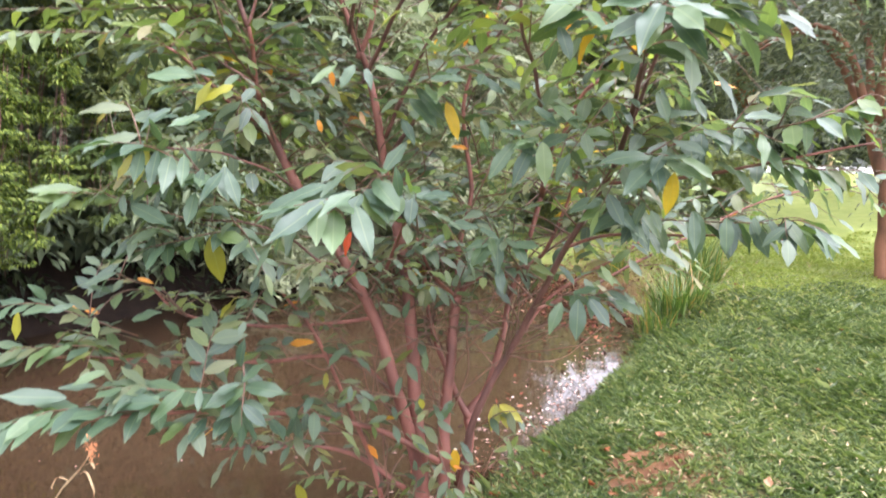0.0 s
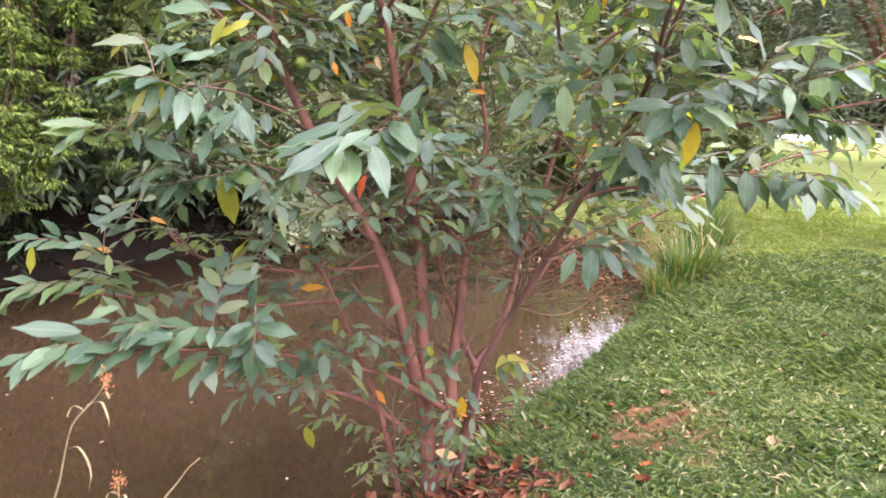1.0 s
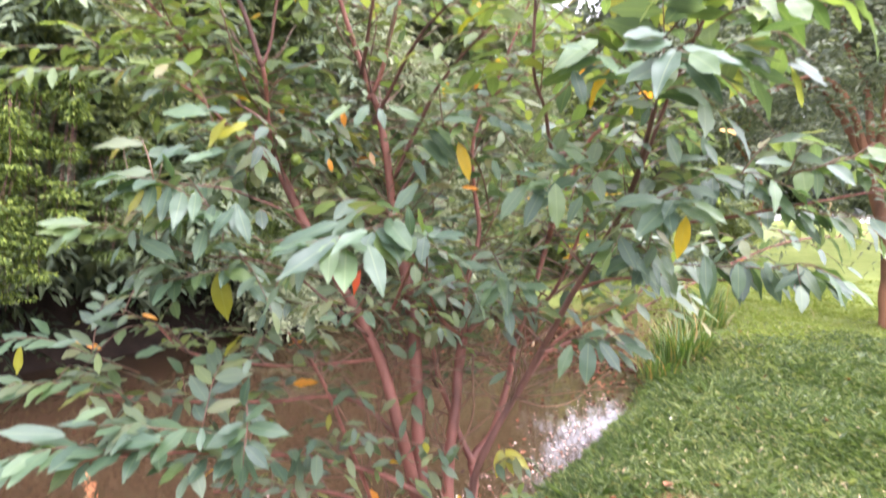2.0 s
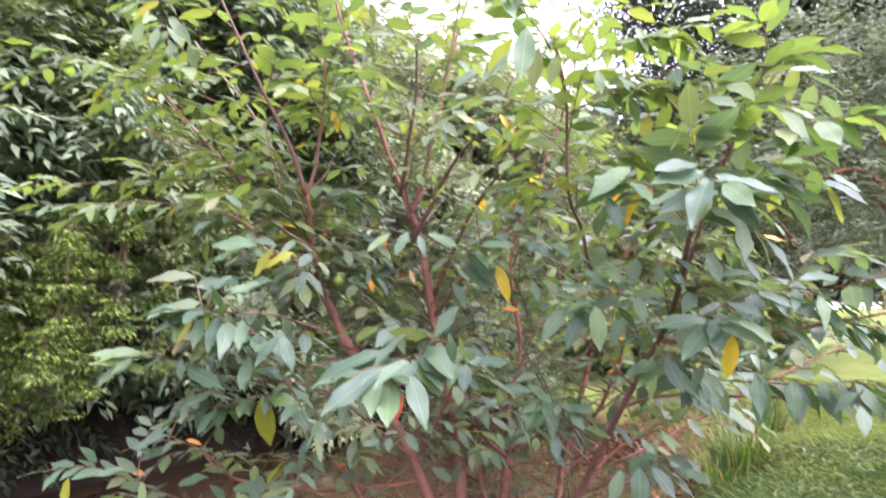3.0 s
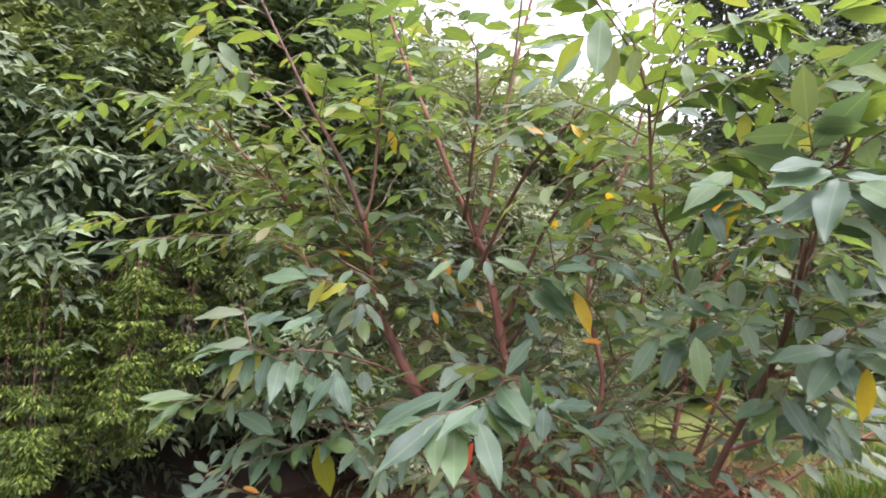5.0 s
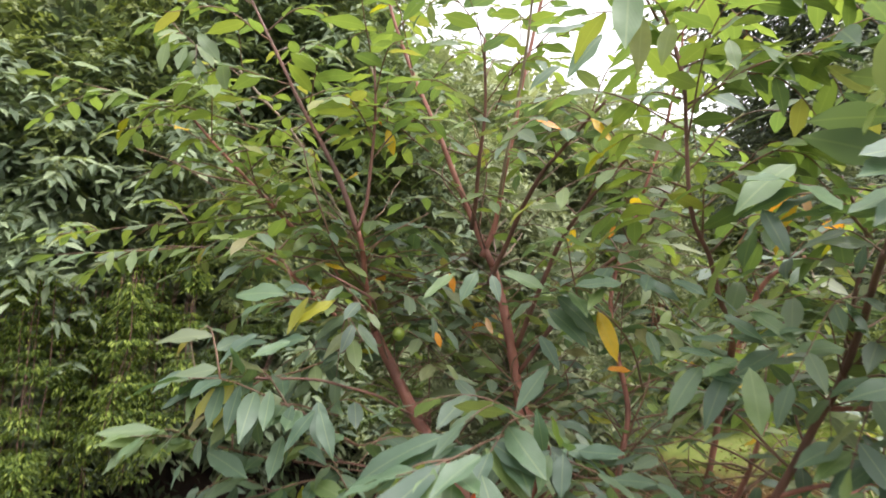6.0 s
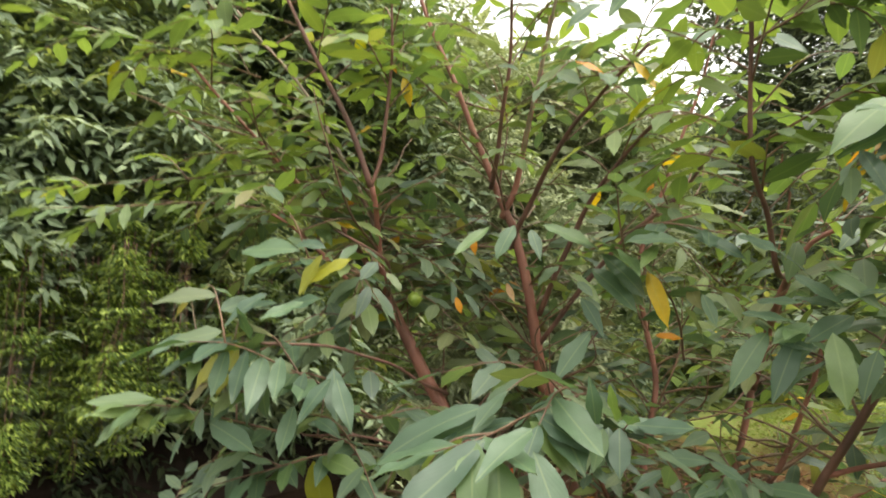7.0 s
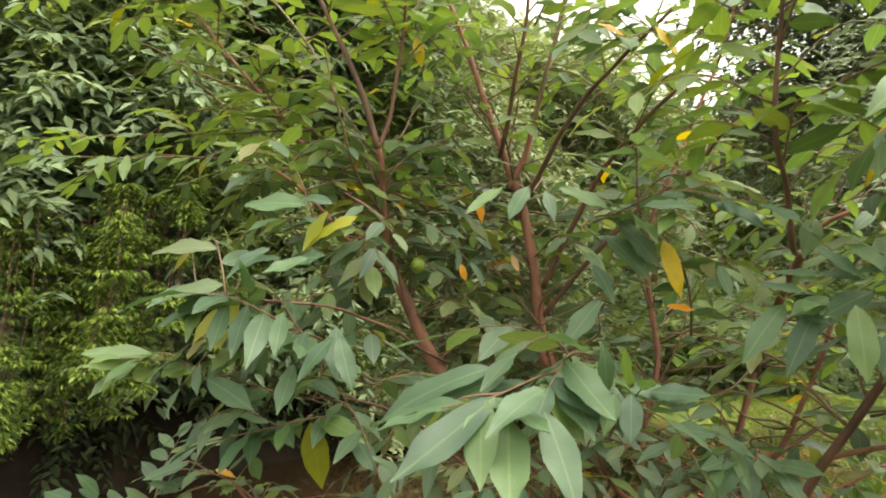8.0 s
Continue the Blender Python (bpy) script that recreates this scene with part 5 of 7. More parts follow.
put_leaf(Vector((-1.027, 2.120, 1.579)), Vector((0.021, -0.060, -0.034)), Vector((0, -0.6, 0.8)), 0.072, "light")
put_leaf(Vector((-0.898, 2.220, 1.478)), Vector((-0.086, -0.070, 0.073)), Vector((0, -0.6, 0.8)), 0.133, "green")
put_leaf(Vector((-0.833, 2.220, 1.455)), Vector((0.032, -0.070, 0.100)), Vector((0, -0.6, 0.8)), 0.126, "green")
put_leaf(Vector((-0.936, 2.220, 1.464)), Vector((-0.094, -0.070, -0.031)), Vector((0, -0.6, 0.8)), 0.121, "green")
put_leaf(Vector((-0.919, 2.220, 1.433)), Vector((0.023, -0.070, -0.085)), Vector((0, -0.6, 0.8)), 0.113, "green")
put_leaf(Vector((-0.861, 2.220, 1.442)), Vector((0.068, -0.070, -0.042)), Vector((0, -0.6, 0.8)), 0.106, "green")
put_leaf(Vector((-0.668, 2.220, 1.414)), Vector((0.070, -0.070, -0.054)), Vector((0, -0.6, 0.8)), 0.112, "green")
put_leaf(Vector((-0.964, 2.220, 1.439)), Vector((-0.015, -0.070, -0.081)), Vector((0, -0.6, 0.8)), 0.108, "green")
put_leaf(Vector((-0.755, 2.220, 1.450)), Vector((0.123, -0.070, -0.008)), Vector((0, -0.6, 0.8)), 0.142, "green")
put_leaf(Vector((-1.021, 2.220, 1.406)), Vector((-0.052, -0.070, -0.011)), Vector((0, -0.6, 0.8)), 0.088, "green")
put_leaf(Vector((-0.769, 2.220, 1.542)), Vector((0.077, -0.070, -0.011)), Vector((0, -0.6, 0.8)), 0.105, "green")
put_leaf(Vector((0.582, 1.860, 1.696)), Vector((-0.108, -0.090, -0.076)), Vector((0, -0.6, 0.8)), 0.160, "green")
put_leaf(Vector((0.582, 1.860, 1.696)), Vector((-0.008, -0.090, -0.063)), Vector((0, -0.6, 0.8)), 0.110, "green")
put_leaf(Vector((0.613, 1.860, 1.697)), Vector((0.073, -0.090, -0.031)), Vector((0, -0.6, 0.8)), 0.120, "green")
put_leaf(Vector((0.570, 1.860, 1.711)), Vector((-0.150, -0.090, 0.020)), Vector((0, -0.6, 0.8)), 0.176, "green")
put_leaf(Vector((0.599, 1.860, 1.705)), Vector((0.048, -0.090, 0.016)), Vector((0, -0.6, 0.8)), 0.103, "green")
put_leaf(Vector((0.680, 2.100, 1.831)), Vector((-0.009, -0.020, 0.088)), Vector((0, -0.6, 0.8)), 0.090, "green")
put_leaf(Vector((0.772, 2.100, 1.845)), Vector((-0.008, -0.020, 0.065)), Vector((0, -0.6, 0.8)), 0.068, "green")
put_leaf(Vector((0.573, 2.100, 1.933)), Vector((0.014, -0.020, 0.062)), Vector((0, -0.6, 0.8)), 0.066, "green")
put_leaf(Vector((0.586, 2.100, 1.786)), Vector((-0.047, -0.020, 0.088)), Vector((0, -0.6, 0.8)), 0.102, "green")
put_leaf(Vector((0.737, 1.970, 1.553)), Vector((-0.002, -0.040, -0.125)), Vector((0, -0.6, 0.8)), 0.131, "green")
put_leaf(Vector((0.835, 1.970, 1.532)), Vector((-0.005, -0.040, -0.102)), Vector((0, -0.6, 0.8)), 0.110, "green")
put_leaf(Vector((0.961, 1.970, 1.525)), Vector((0.027, -0.040, -0.057)), Vector((0, -0.6, 0.8)), 0.075, "green")
put_leaf(Vector((1.018, 1.970, 1.515)), Vector((0.058, -0.040, -0.079)), Vector((0, -0.6, 0.8)), 0.106, "green")
put_leaf(Vector((1.077, 1.970, 1.505)), Vector((0.099, -0.040, -0.060)), Vector((0, -0.6, 0.8)), 0.122, "green")
put_leaf(Vector((0.915, 1.970, 1.534)), Vector((0.007, -0.040, -0.052)), Vector((0, -0.6, 0.8)), 0.066, "green")
put_leaf(Vector((0.898, 1.970, 1.766)), Vector((0.076, -0.070, -0.105)), Vector((0, -0.6, 0.8)), 0.147, "green")
put_leaf(Vector((0.831, 1.970, 1.764)), Vector((0.072, -0.070, -0.053)), Vector((0, -0.6, 0.8)), 0.114, "green")
put_leaf(Vector((0.747, 1.970, 1.778)), Vector((-0.020, -0.070, -0.070)), Vector((0, -0.6, 0.8)), 0.101, "green")
put_leaf(Vector((1.044, 1.970, 1.817)), Vector((-0.016, -0.070, -0.081)), Vector((0, -0.6, 0.8)), 0.109, "green")
put_leaf(Vector((1.105, 1.970, 1.813)), Vector((-0.017, -0.070, -0.054)), Vector((0, -0.6, 0.8)), 0.090, "green")
put_leaf(Vector((1.167, 1.970, 1.811)), Vector((-0.002, -0.070, -0.063)), Vector((0, -0.6, 0.8)), 0.094, "green")
put_leaf(Vector((0.975, 1.970, 1.822)), Vector((-0.130, -0.070, 0.016)), Vector((0, -0.6, 0.8)), 0.148, "green")
put_leaf(Vector((0.276, 1.950, 1.763)), Vector((-0.080, -0.050, -0.035)), Vector((0, -0.6, 0.8)), 0.101, "green")
put_leaf(Vector((0.255, 1.950, 1.740)), Vector((-0.066, -0.050, -0.102)), Vector((0, -0.6, 0.8)), 0.131, "green")
put_leaf(Vector((0.303, 1.950, 1.858)), Vector((0.091, -0.050, -0.058)), Vector((0, -0.6, 0.8)), 0.119, "green")
put_leaf(Vector((0.319, 1.950, 1.807)), Vector((0.066, -0.050, 0.029)), Vector((0, -0.6, 0.8)), 0.088, "green")
put_leaf(Vector((0.169, 2.080, 1.457)), Vector((-0.091, -0.060, -0.078)), Vector((0, -0.6, 0.8)), 0.134, "green")
put_leaf(Vector((0.169, 2.080, 1.452)), Vector((0.001, -0.060, -0.096)), Vector((0, -0.6, 0.8)), 0.113, "green")
put_leaf(Vector((0.217, 2.080, 1.446)), Vector((0.045, -0.060, -0.062)), Vector((0, -0.6, 0.8)), 0.097, "green")
put_leaf(Vector((0.154, 2.080, 1.445)), Vector((-0.081, -0.060, -0.008)), Vector((0, -0.6, 0.8)), 0.101, "green")
put_leaf(Vector((0.175, 2.080, 1.363)), Vector((0.007, -0.060, -0.069)), Vector((0, -0.6, 0.8)), 0.091, "green")
put_leaf(Vector((0.216, 2.080, 1.436)), Vector((0.079, -0.060, 0.010)), Vector((0, -0.6, 0.8)), 0.099, "green")
put_leaf(Vector((0.563, 2.050, 1.541)), Vector((-0.126, -0.050, -0.044)), Vector((0, -0.6, 0.8)), 0.142, "green")
put_leaf(Vector((0.588, 2.050, 1.518)), Vector((0.030, -0.050, -0.097)), Vector((0, -0.6, 0.8)), 0.113, "green")
put_leaf(Vector((0.593, 2.050, 1.535)), Vector((-0.058, -0.050, -0.081)), Vector((0, -0.6, 0.8)), 0.111, "green")
put_leaf(Vector((0.371, 2.050, 1.257)), Vector((-0.047, -0.050, -0.088)), Vector((0, -0.6, 0.8)), 0.111, "green")
put_leaf(Vector((0.423, 2.050, 1.267)), Vector((-0.010, -0.050, -0.123)), Vector((0, -0.6, 0.8)), 0.133, "green")
put_leaf(Vector((0.458, 2.050, 1.268)), Vector((0.064, -0.050, -0.076)), Vector((0, -0.6, 0.8)), 0.111, "green")
put_leaf(Vector((0.404, 2.050, 1.285)), Vector((0.074, -0.050, 0.030)), Vector((0, -0.6, 0.8)), 0.094, "green")
put_leaf(Vector((-0.648, 2.060, 1.041)), Vector((0.016, -0.040, 0.102)), Vector((0, -0.6, 0.8)), 0.110, "green")
put_leaf(Vector((-0.643, 2.060, 0.995)), Vector((0.087, -0.040, 0.074)), Vector((0, -0.6, 0.8)), 0.121, "green")
put_leaf(Vector((-0.650, 2.060, 0.989)), Vector((-0.076, -0.040, -0.028)), Vector((0, -0.6, 0.8)), 0.090, "green")
put_leaf(Vector((-0.638, 2.060, 0.976)), Vector((0.141, -0.040, 0.005)), Vector((0, -0.6, 0.8)), 0.147, "green")
put_leaf(Vector((-0.656, 2.060, 0.968)), Vector((-0.102, -0.040, -0.053)), Vector((0, -0.6, 0.8)), 0.122, "green")
put_leaf(Vector((-0.652, 2.060, 0.930)), Vector((-0.065, -0.040, -0.054)), Vector((0, -0.6, 0.8)), 0.093, "green")
put_leaf(Vector((-0.639, 2.060, 0.930)), Vector((0.083, -0.040, -0.023)), Vector((0, -0.6, 0.8)), 0.095, "green")
put_leaf(Vector((-0.653, 2.060, 0.916)), Vector((0.001, -0.040, -0.136)), Vector((0, -0.6, 0.8)), 0.141, "green")
put_leaf(Vector((-1.151, 1.960, 0.979)), Vector((-0.174, -0.060, 0.022)), Vector((0, -0.6, 0.8)), 0.186, "green")
put_leaf(Vector((-1.190, 1.960, 0.945)), Vector((-0.110, -0.060, -0.078)), Vector((0, -0.6, 0.8)), 0.148, "green")
put_leaf(Vector((-1.239, 1.960, 0.925)), Vector((-0.137, -0.060, -0.075)), Vector((0, -0.6, 0.8)), 0.167, "green")
put_leaf(Vector((-1.108, 1.960, 0.910)), Vector((-0.095, -0.060, -0.080)), Vector((0, -0.6, 0.8)), 0.138, "green")
put_leaf(Vector((-1.085, 1.960, 0.898)), Vector((-0.028, -0.060, -0.059)), Vector((0, -0.6, 0.8)), 0.089, "green")
put_leaf(Vector((-1.107, 1.960, 0.929)), Vector((-0.110, -0.060, -0.011)), Vector((0, -0.6, 0.8)), 0.126, "green")
put_leaf(Vector((-1.024, 1.960, 1.063)), Vector((-0.081, -0.060, -0.008)), Vector((0, -0.6, 0.8)), 0.101, "green")
put_leaf(Vector((-0.787, 1.960, 1.007)), Vector((-0.100, -0.060, -0.080)), Vector((0, -0.6, 0.8)), 0.142, "green")
put_leaf(Vector((-0.865, 1.960, 0.987)), Vector((-0.064, -0.060, -0.052)), Vector((0, -0.6, 0.8)), 0.102, "green")
put_leaf(Vector((-0.990, 1.960, 0.956)), Vector((0.150, -0.060, 0.035)), Vector((0, -0.6, 0.8)), 0.165, "green")
put_leaf(Vector((-0.742, 1.960, 1.009)), Vector((0.010, -0.060, -0.050)), Vector((0, -0.6, 0.8)), 0.079, "green")
put_leaf(Vector((-1.488, 2.300, 1.029)), Vector((-0.084, -0.050, 0.043)), Vector((0, -0.6, 0.8)), 0.106, "green")
put_leaf(Vector((-1.492, 2.300, 0.997)), Vector((-0.071, -0.050, -0.018)), Vector((0, -0.6, 0.8)), 0.089, "green")
put_leaf(Vector((-1.390, 2.300, 1.207)), Vector((-0.023, -0.050, 0.069)), Vector((0, -0.6, 0.8)), 0.088, "green")
put_leaf(Vector((-1.209, 2.300, 1.221)), Vector((0.060, -0.050, 0.071)), Vector((0, -0.6, 0.8)), 0.105, "green")
put_leaf(Vector((-1.292, 2.300, 1.189)), Vector((-0.073, -0.050, -0.021)), Vector((0, -0.6, 0.8)), 0.091, "green")
put_leaf(Vector((-1.158, 2.300, 1.233)), Vector((-0.060, -0.050, 0.038)), Vector((0, -0.6, 0.8)), 0.087, "green")
put_leaf(Vector((-1.133, 2.300, 1.304)), Vector((-0.105, -0.050, -0.033)), Vector((0, -0.6, 0.8)), 0.121, "green")
put_leaf(Vector((-1.096, 2.300, 1.132)), Vector((0.124, -0.050, 0.045)), Vector((0, -0.6, 0.8)), 0.141, "green")
put_leaf(Vector((-0.929, 2.300, 1.075)), Vector((-0.026, -0.050, 0.073)), Vector((0, -0.6, 0.8)), 0.092, "green")
put_leaf(Vector((-0.906, 2.300, 1.117)), Vector((0.128, -0.050, 0.036)), Vector((0, -0.6, 0.8)), 0.142, "green")
put_leaf(Vector((-0.086, 1.780, 1.618)), Vector((-0.013, -0.060, 0.066)), Vector((0, -0.6, 0.8)), 0.090, "green")
put_leaf(Vector((-0.054, 1.780, 1.612)), Vector((0.084, -0.060, 0.001)), Vector((0, -0.6, 0.8)), 0.104, "green")
put_leaf(Vector((-0.080, 1.780, 1.607)), Vector((-0.007, -0.060, -0.064)), Vector((0, -0.6, 0.8)), 0.088, "green")
put_leaf(Vector((-0.106, 1.780, 1.606)), Vector((-0.021, -0.060, -0.045)), Vector((0, -0.6, 0.8)), 0.078, "green")
put_leaf(Vector((-0.483, 2.350, 1.281)), Vector((-0.021, -0.050, -0.072)), Vector((0, -0.6, 0.8)), 0.090, "green")
put_leaf(Vector((-0.442, 2.350, 1.312)), Vector((-0.109, -0.050, -0.004)), Vector((0, -0.6, 0.8)), 0.120, "green")
put_leaf(Vector((-0.432, 2.350, 1.302)), Vector((0.038, -0.050, -0.051)), Vector((0, -0.6, 0.8)), 0.081, "green")
put_leaf(Vector((-0.512, 2.350, 1.321)), Vector((-0.057, -0.050, 0.036)), Vector((0, -0.6, 0.8)), 0.084, "green")
put_leaf(Vector((-0.666, 2.350, 1.225)), Vector((-0.018, -0.050, -0.062)), Vector((0, -0.6, 0.8)), 0.081, "green")
put_leaf(Vector((-0.645, 2.350, 1.225)), Vector((0.061, -0.050, -0.049)), Vector((0, -0.6, 0.8)), 0.093, "green")
put_leaf(Vector((-0.502, 2.350, 0.768)), Vector((-0.001, -0.050, -0.057)), Vector((0, -0.6, 0.8)), 0.076, "green")
put_leaf(Vector((-0.365, 2.350, 0.760)), Vector((0.038, -0.050, -0.056)), Vector((0, -0.6, 0.8)), 0.084, "green")
put_leaf(Vector((-0.616, 2.350, 0.809)), Vector((-0.092, -0.050, -0.027)), Vector((0, -0.6, 0.8)), 0.108, "green")
put_leaf(Vector((0.457, 1.500, 2.060)), Vector((-0.136, -0.080, -0.043)), Vector((0, -0.6, 0.8)), 0.164, "green")
put_leaf(Vector((0.464, 1.500, 2.019)), Vector((-0.125, -0.080, -0.046)), Vector((0, -0.6, 0.8)), 0.156, "green")
put_leaf(Vector((0.467, 1.500, 2.011)), Vector((-0.069, -0.080, -0.077)), Vector((0, -0.6, 0.8)), 0.131, "green")
put_leaf(Vector((0.487, 1.500, 2.019)), Vector((0.063, -0.080, -0.086)), Vector((0, -0.6, 0.8)), 0.134, "green")
put_leaf(Vector((0.481, 1.500, 2.051)), Vector((0.115, -0.080, -0.058)), Vector((0, -0.6, 0.8)), 0.152, "green")
put_leaf(Vector((0.447, 1.500, 2.077)), Vector((-0.118, -0.080, -0.020)), Vector((0, -0.6, 0.8)), 0.144, "green")
put_leaf(Vector((0.346, 1.720, 2.110)), Vector((-0.122, -0.060, -0.062)), Vector((0, -0.6, 0.8)), 0.149, "green")
put_leaf(Vector((0.676, 1.720, 2.113)), Vector((0.084, -0.060, -0.074)), Vector((0, -0.6, 0.8)), 0.127, "green")
put_leaf(Vector((0.287, 1.720, 2.034)), Vector((0.021, -0.060, -0.089)), Vector((0, -0.6, 0.8)), 0.110, "green")
put_leaf(Vector((0.661, 1.720, 2.145)), Vector((0.101, -0.060, 0.041)), Vector((0, -0.6, 0.8)), 0.124, "green")
put_leaf(Vector((0.717, 1.720, 2.254)), Vector((0.081, -0.060, -0.109)), Vector((0, -0.6, 0.8)), 0.148, "green")
put_leaf(Vector((0.031, 1.750, 2.574)), Vector((0.031, -0.050, -0.079)), Vector((0, -0.6, 0.8)), 0.098, "green")
put_leaf(Vector((0.103, 1.750, 2.586)), Vector((0.063, -0.050, -0.038)), Vector((0, -0.6, 0.8)), 0.089, "green")
put_leaf(Vector((0.002, 1.750, 2.561)), Vector((-0.059, -0.050, -0.061)), Vector((0, -0.6, 0.8)), 0.099, "green")
put_leaf(Vector((0.258, 1.900, 2.562)), Vector((0.075, -0.040, 0.005)), Vector((0, -0.6, 0.8)), 0.086, "light")
put_leaf(Vector((0.334, 1.900, 2.559)), Vector((-0.038, -0.040, 0.049)), Vector((0, -0.6, 0.8)), 0.074, "light")
put_leaf(Vector((0.410, 1.900, 2.540)), Vector((0.032, -0.040, -0.077)), Vector((0, -0.6, 0.8)), 0.093, "light")
put_leaf(Vector((0.485, 1.900, 2.538)), Vector((0.033, -0.040, 0.046)), Vector((0, -0.6, 0.8)), 0.069, "light")
put_leaf(Vector((0.546, 1.900, 2.551)), Vector((0.096, -0.040, 0.004)), Vector((0, -0.6, 0.8)), 0.104, "light")
put_leaf(Vector((0.301, 1.900, 2.418)), Vector((0.005, -0.040, -0.074)), Vector((0, -0.6, 0.8)), 0.084, "light")
put_leaf(Vector((0.361, 1.900, 2.400)), Vector((0.063, -0.040, -0.075)), Vector((0, -0.6, 0.8)), 0.105, "light")
put_leaf(Vector((0.194, 1.900, 2.469)), Vector((-0.038, -0.040, -0.089)), Vector((0, -0.6, 0.8)), 0.105, "light")
put_leaf(Vector((0.133, 1.900, 2.487)), Vector((-0.022, -0.040, -0.121)), Vector((0, -0.6, 0.8)), 0.130, "light")
put_leaf(Vector((-1.647, 2.360, 2.722)), Vector((-0.013, -0.060, -0.040)), Vector((0, -0.6, 0.8)), 0.074, "light")
put_leaf(Vector((-1.516, 2.360, 2.717)), Vector((-0.071, -0.060, 0.044)), Vector((0, -0.6, 0.8)), 0.103, "light")
put_leaf(Vector((-1.428, 2.360, 2.651)), Vector((-0.049, -0.060, -0.079)), Vector((0, -0.6, 0.8)), 0.110, "light")
put_leaf(Vector((-1.279, 2.360, 2.793)), Vector((0.000, -0.060, -0.104)), Vector((0, -0.6, 0.8)), 0.120, "light")
put_leaf(Vector((-1.215, 2.360, 2.769)), Vector((0.005, -0.060, -0.093)), Vector((0, -0.6, 0.8)), 0.111, "light")
put_leaf(Vector((-1.173, 2.360, 2.809)), Vector((0.112, -0.060, -0.129)), Vector((0, -0.6, 0.8)), 0.181, "light")
put_leaf(Vector((-1.087, 2.360, 2.702)), Vector((0.037, -0.060, -0.102)), Vector((0, -0.6, 0.8)), 0.124, "light")
put_leaf(Vector((-1.341, 2.360, 2.606)), Vector((-0.084, -0.060, 0.026)), Vector((0, -0.6, 0.8)), 0.106, "light")
put_leaf(Vector((-1.490, 2.300, 2.116)), Vector((-0.026, -0.040, -0.043)), Vector((0, -0.6, 0.8)), 0.064, "light")
put_leaf(Vector((-1.417, 2.300, 2.115)), Vector((0.004, -0.040, -0.063)), Vector((0, -0.6, 0.8)), 0.075, "light")
put_leaf(Vector((-1.344, 2.300, 2.114)), Vector((0.013, -0.040, -0.073)), Vector((0, -0.6, 0.8)), 0.084, "light")
put_leaf(Vector((-1.638, 2.300, 2.118)), Vector((0.001, -0.040, -0.044)), Vector((0, -0.6, 0.8)), 0.059, "light")
put_leaf(Vector((-1.261, 2.300, 2.123)), Vector((-0.009, -0.040, -0.053)), Vector((0, -0.6, 0.8)), 0.067, "light")
put_leaf(Vector((-1.725, 2.300, 2.191)), Vector((-0.029, -0.040, -0.028)), Vector((0, -0.6, 0.8)), 0.057, "light")
put_leaf(Vector((-1.640, 2.300, 2.199)), Vector((-0.035, -0.040, -0.014)), Vector((0, -0.6, 0.8)), 0.055, "light")
put_leaf(Vector((-1.534, 2.300, 2.198)), Vector((-0.016, -0.040, 0.015)), Vector((0, -0.6, 0.8)), 0.046, "light")
put_leaf(Vector((0.276, 2.000, 1.809)), Vector((0.050, -0.060, -0.006)), Vector((0, -0.6, 0.8)), 0.078, "green")
put_leaf(Vector((0.388, 2.000, 1.841)), Vector((-0.083, -0.060, 0.025)), Vector((0, -0.6, 0.8)), 0.105, "green")
put_leaf(Vector((0.370, 2.000, 1.776)), Vector((-0.107, -0.060, -0.043)), Vector((0, -0.6, 0.8)), 0.130, "green")
put_leaf(Vector((0.243, 2.000, 1.712)), Vector((-0.017, -0.060, 0.052)), Vector((0, -0.6, 0.8)), 0.081, "green")
put_leaf(Vector((0.496, 2.000, 1.776)), Vector((-0.109, -0.060, 0.011)), Vector((0, -0.6, 0.8)), 0.125, "green")
put_leaf(Vector((0.618, 2.000, 1.712)), Vector((-0.083, -0.060, -0.072)), Vector((0, -0.6, 0.8)), 0.125, "green")
put_leaf(Vector((0.632, 2.000, 1.696)), Vector((0.005, -0.060, -0.078)), Vector((0, -0.6, 0.8)), 0.099, "green")
put_leaf(Vector((0.656, 2.000, 1.704)), Vector((0.072, -0.060, -0.048)), Vector((0, -0.6, 0.8)), 0.105, "green")
put_leaf(Vector((0.490, 2.000, 1.570)), Vector((-0.094, -0.060, -0.037)), Vector((0, -0.6, 0.8)), 0.118, "green")
put_leaf(Vector((0.506, 2.000, 1.570)), Vector((0.054, -0.060, -0.081)), Vector((0, -0.6, 0.8)), 0.115, "green")
put_leaf(Vector((0.475, 2.000, 1.585)), Vector((-0.109, -0.060, -0.022)), Vector((0, -0.6, 0.8)), 0.126, "green")
limb("sprout", [(-0.97, 2.02, 1.76), (-0.98, 2.02, 1.82), (-0.99, 2.02, 1.87)], 0.0028, 0.0006, bark_grey, 0.003)
limb("sprout", [(-0.88, 2.02, 1.75), (-0.87, 2.02, 1.79), (-0.86, 2.02, 1.82)], 0.0028, 0.0006, bark_grey, 0.003)
put_leaf(Vector((-0.878, 2.050, 1.945)), Vector((0.151, -0.050, 0.014)), Vector((0, -0.6, 0.8)), 0.160, "green")
put_leaf(Vector((-0.747, 2.050, 1.957)), Vector((0.083, -0.050, 0.001)), Vector((0, -0.6, 0.8)), 0.097, "green")
put_leaf(Vector((-0.899, 2.050, 1.805)), Vector((0.105, -0.050, 0.047)), Vector((0, -0.6, 0.8)), 0.126, "green")
put_leaf(Vector((-0.786, 2.050, 1.811)), Vector((0.108, -0.050, 0.038)), Vector((0, -0.6, 0.8)), 0.125, "green")
